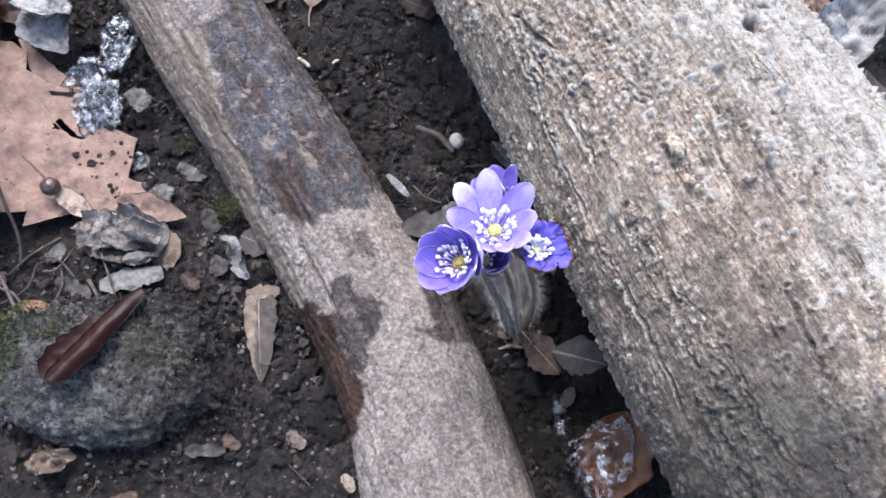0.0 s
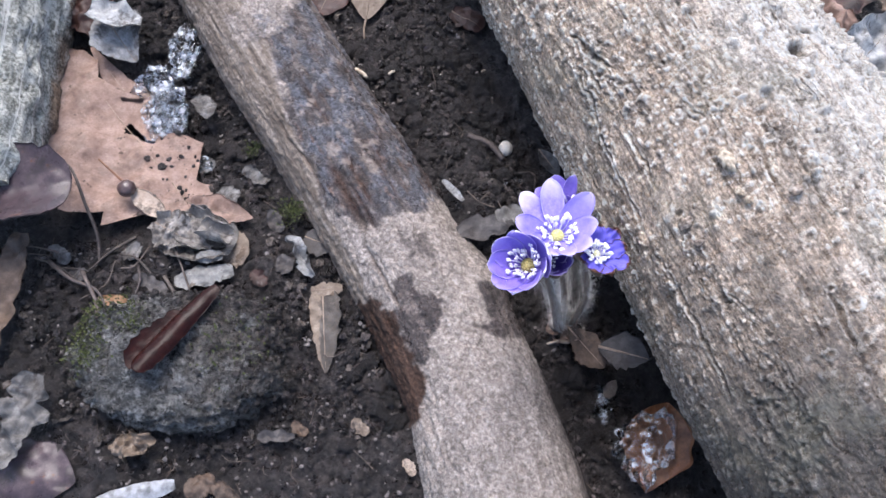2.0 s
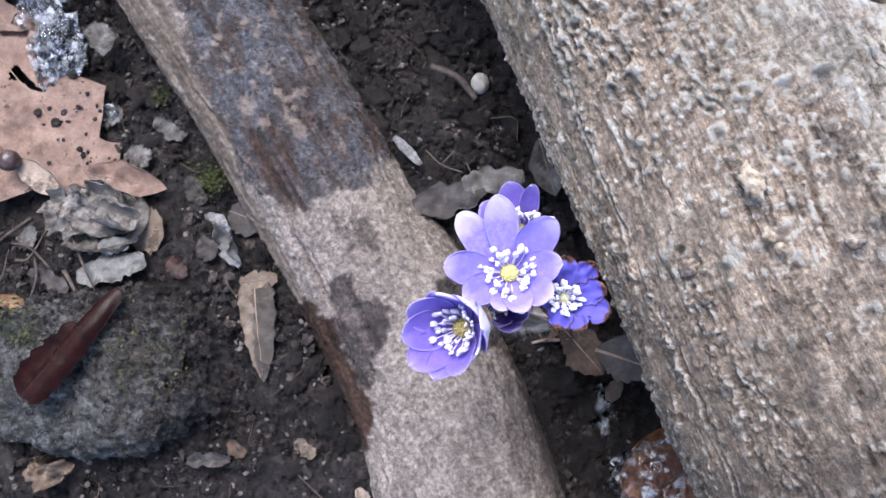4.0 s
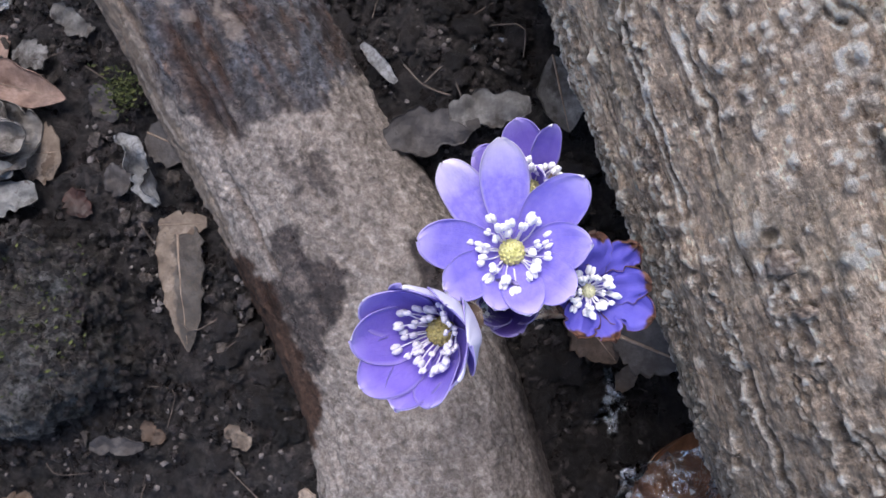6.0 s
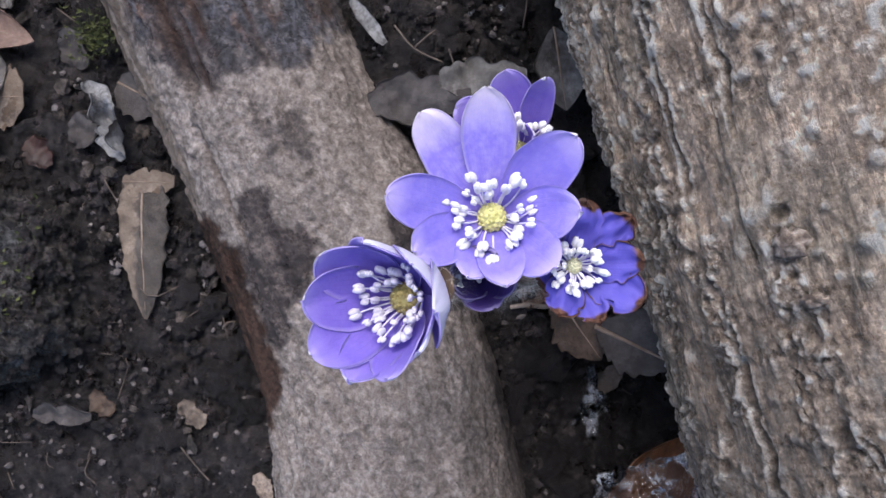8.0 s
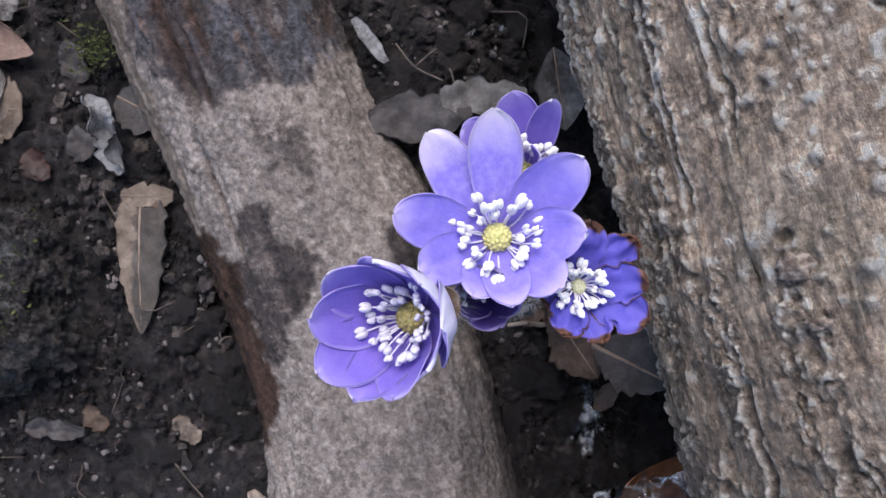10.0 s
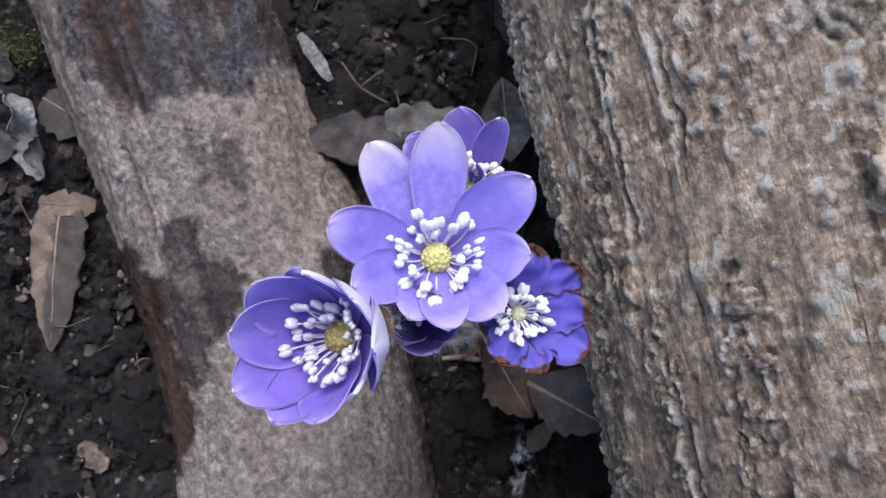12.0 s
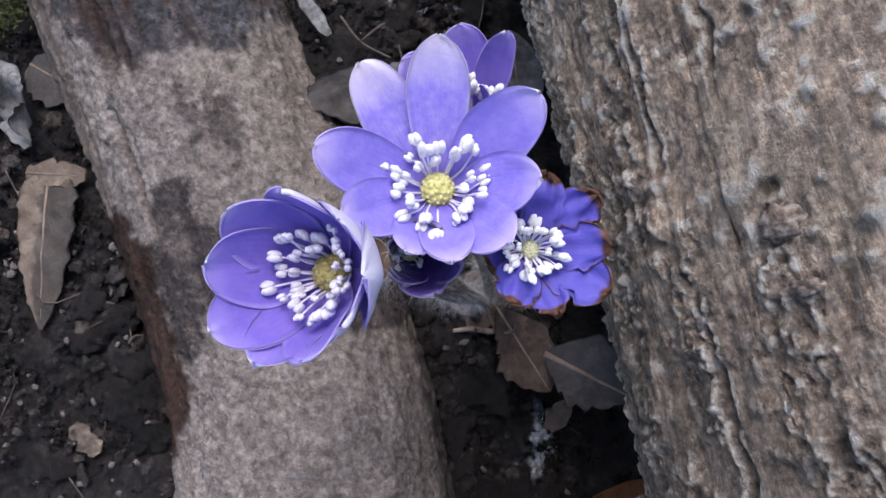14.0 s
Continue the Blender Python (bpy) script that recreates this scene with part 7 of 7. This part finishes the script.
ground = solo("ground", "dark moist crumbly forest soil", "ground", np.stack([GX, GY, GZ], -1).reshape(-1, 3), quads(len(gx), len(gy)), M_SOIL, kind="structure")


soft = lambda x, y: (y > 0.066) | (x > 0.02) | (rng.random(np.shape(x)) < 0.25)
clods(2700, 0.0008, 0.0022, 2, 5, M_CLOD, "soil_clods", "loose dark clods of moist soil", power=3.0, flat=0.7, keep=soft)
clods(22500, 0.0003, 0.0012, 2, 6, M_CLOD, "soil_crumbs", "fine dark crumbs of soil", power=1.6, keep=soft)
clods(5000, 0.0003, 0.0010, 1, 9, M_GRIT, "grit", "fine grey-brown grit and humus in the soil", power=1.5)
clods(240, 0.0003, 0.0009, 1, 7, M_CRUMB, "pale_crumbs", "pale bits of grit and wood in the soil", power=2.0, keep=soft)
shapes = []
for k in range(10):
    v, f = BALL[3]
    q = v * (1 + 0.7 * fbm(v * 1.5 + 7.7 * k, 3, 200 + k, 0.6) + 0.35 * vnoise(v * 4.5 + 3.1 * k, 210 + k) + 0.16 * vnoise(v * 10.0 + 3.1 * k, 220 + k))[:, None] * (1.0, 0.85, 0.62)
    shapes.append(mesh_of("clod", q, f, M_LUMP))
cx, cy = scatter(1150, (-0.15, 0.12, 0.066, 0.26), lambda x, y: ~covered(x, y, 0.0045))
for k, (x, y) in enumerate(zip(cx, cy)):
    ob = new("clod", shapes[k % 10])
    ob.parent = ground
    size = rng.uniform(0.0017, 0.0042) * (1.25 if rng.random() < 0.12 else 1.0)
    ob.matrix_local = pose(x, y, float(ground_z(x, y)) + 0.0012, rng.uniform(-30, 30), rng.uniform(-30, 30), rng.uniform(0, 360)) @ Matrix.Diagonal((size, size, size, 1))
fragments(1500, "leaf_fragments", "small torn grey and brown fragments of old leaves", M_FRAGMENT, 0.0008, 0.0030, keep=lambda x, y: (x < 0.0) & (y > 0.062))
fragments(300, "leaf_fragments", "fine dark fragments of old leaves on the soil", M_FRAGMENT, 0.0008, 0.0020, keep=lambda x, y: x > -0.02)
fibres(620, "root_fibres", "fine dark rootlets and plant fibres on the soil", M_FIBRE, 0.003, 0.014, 0.00018)
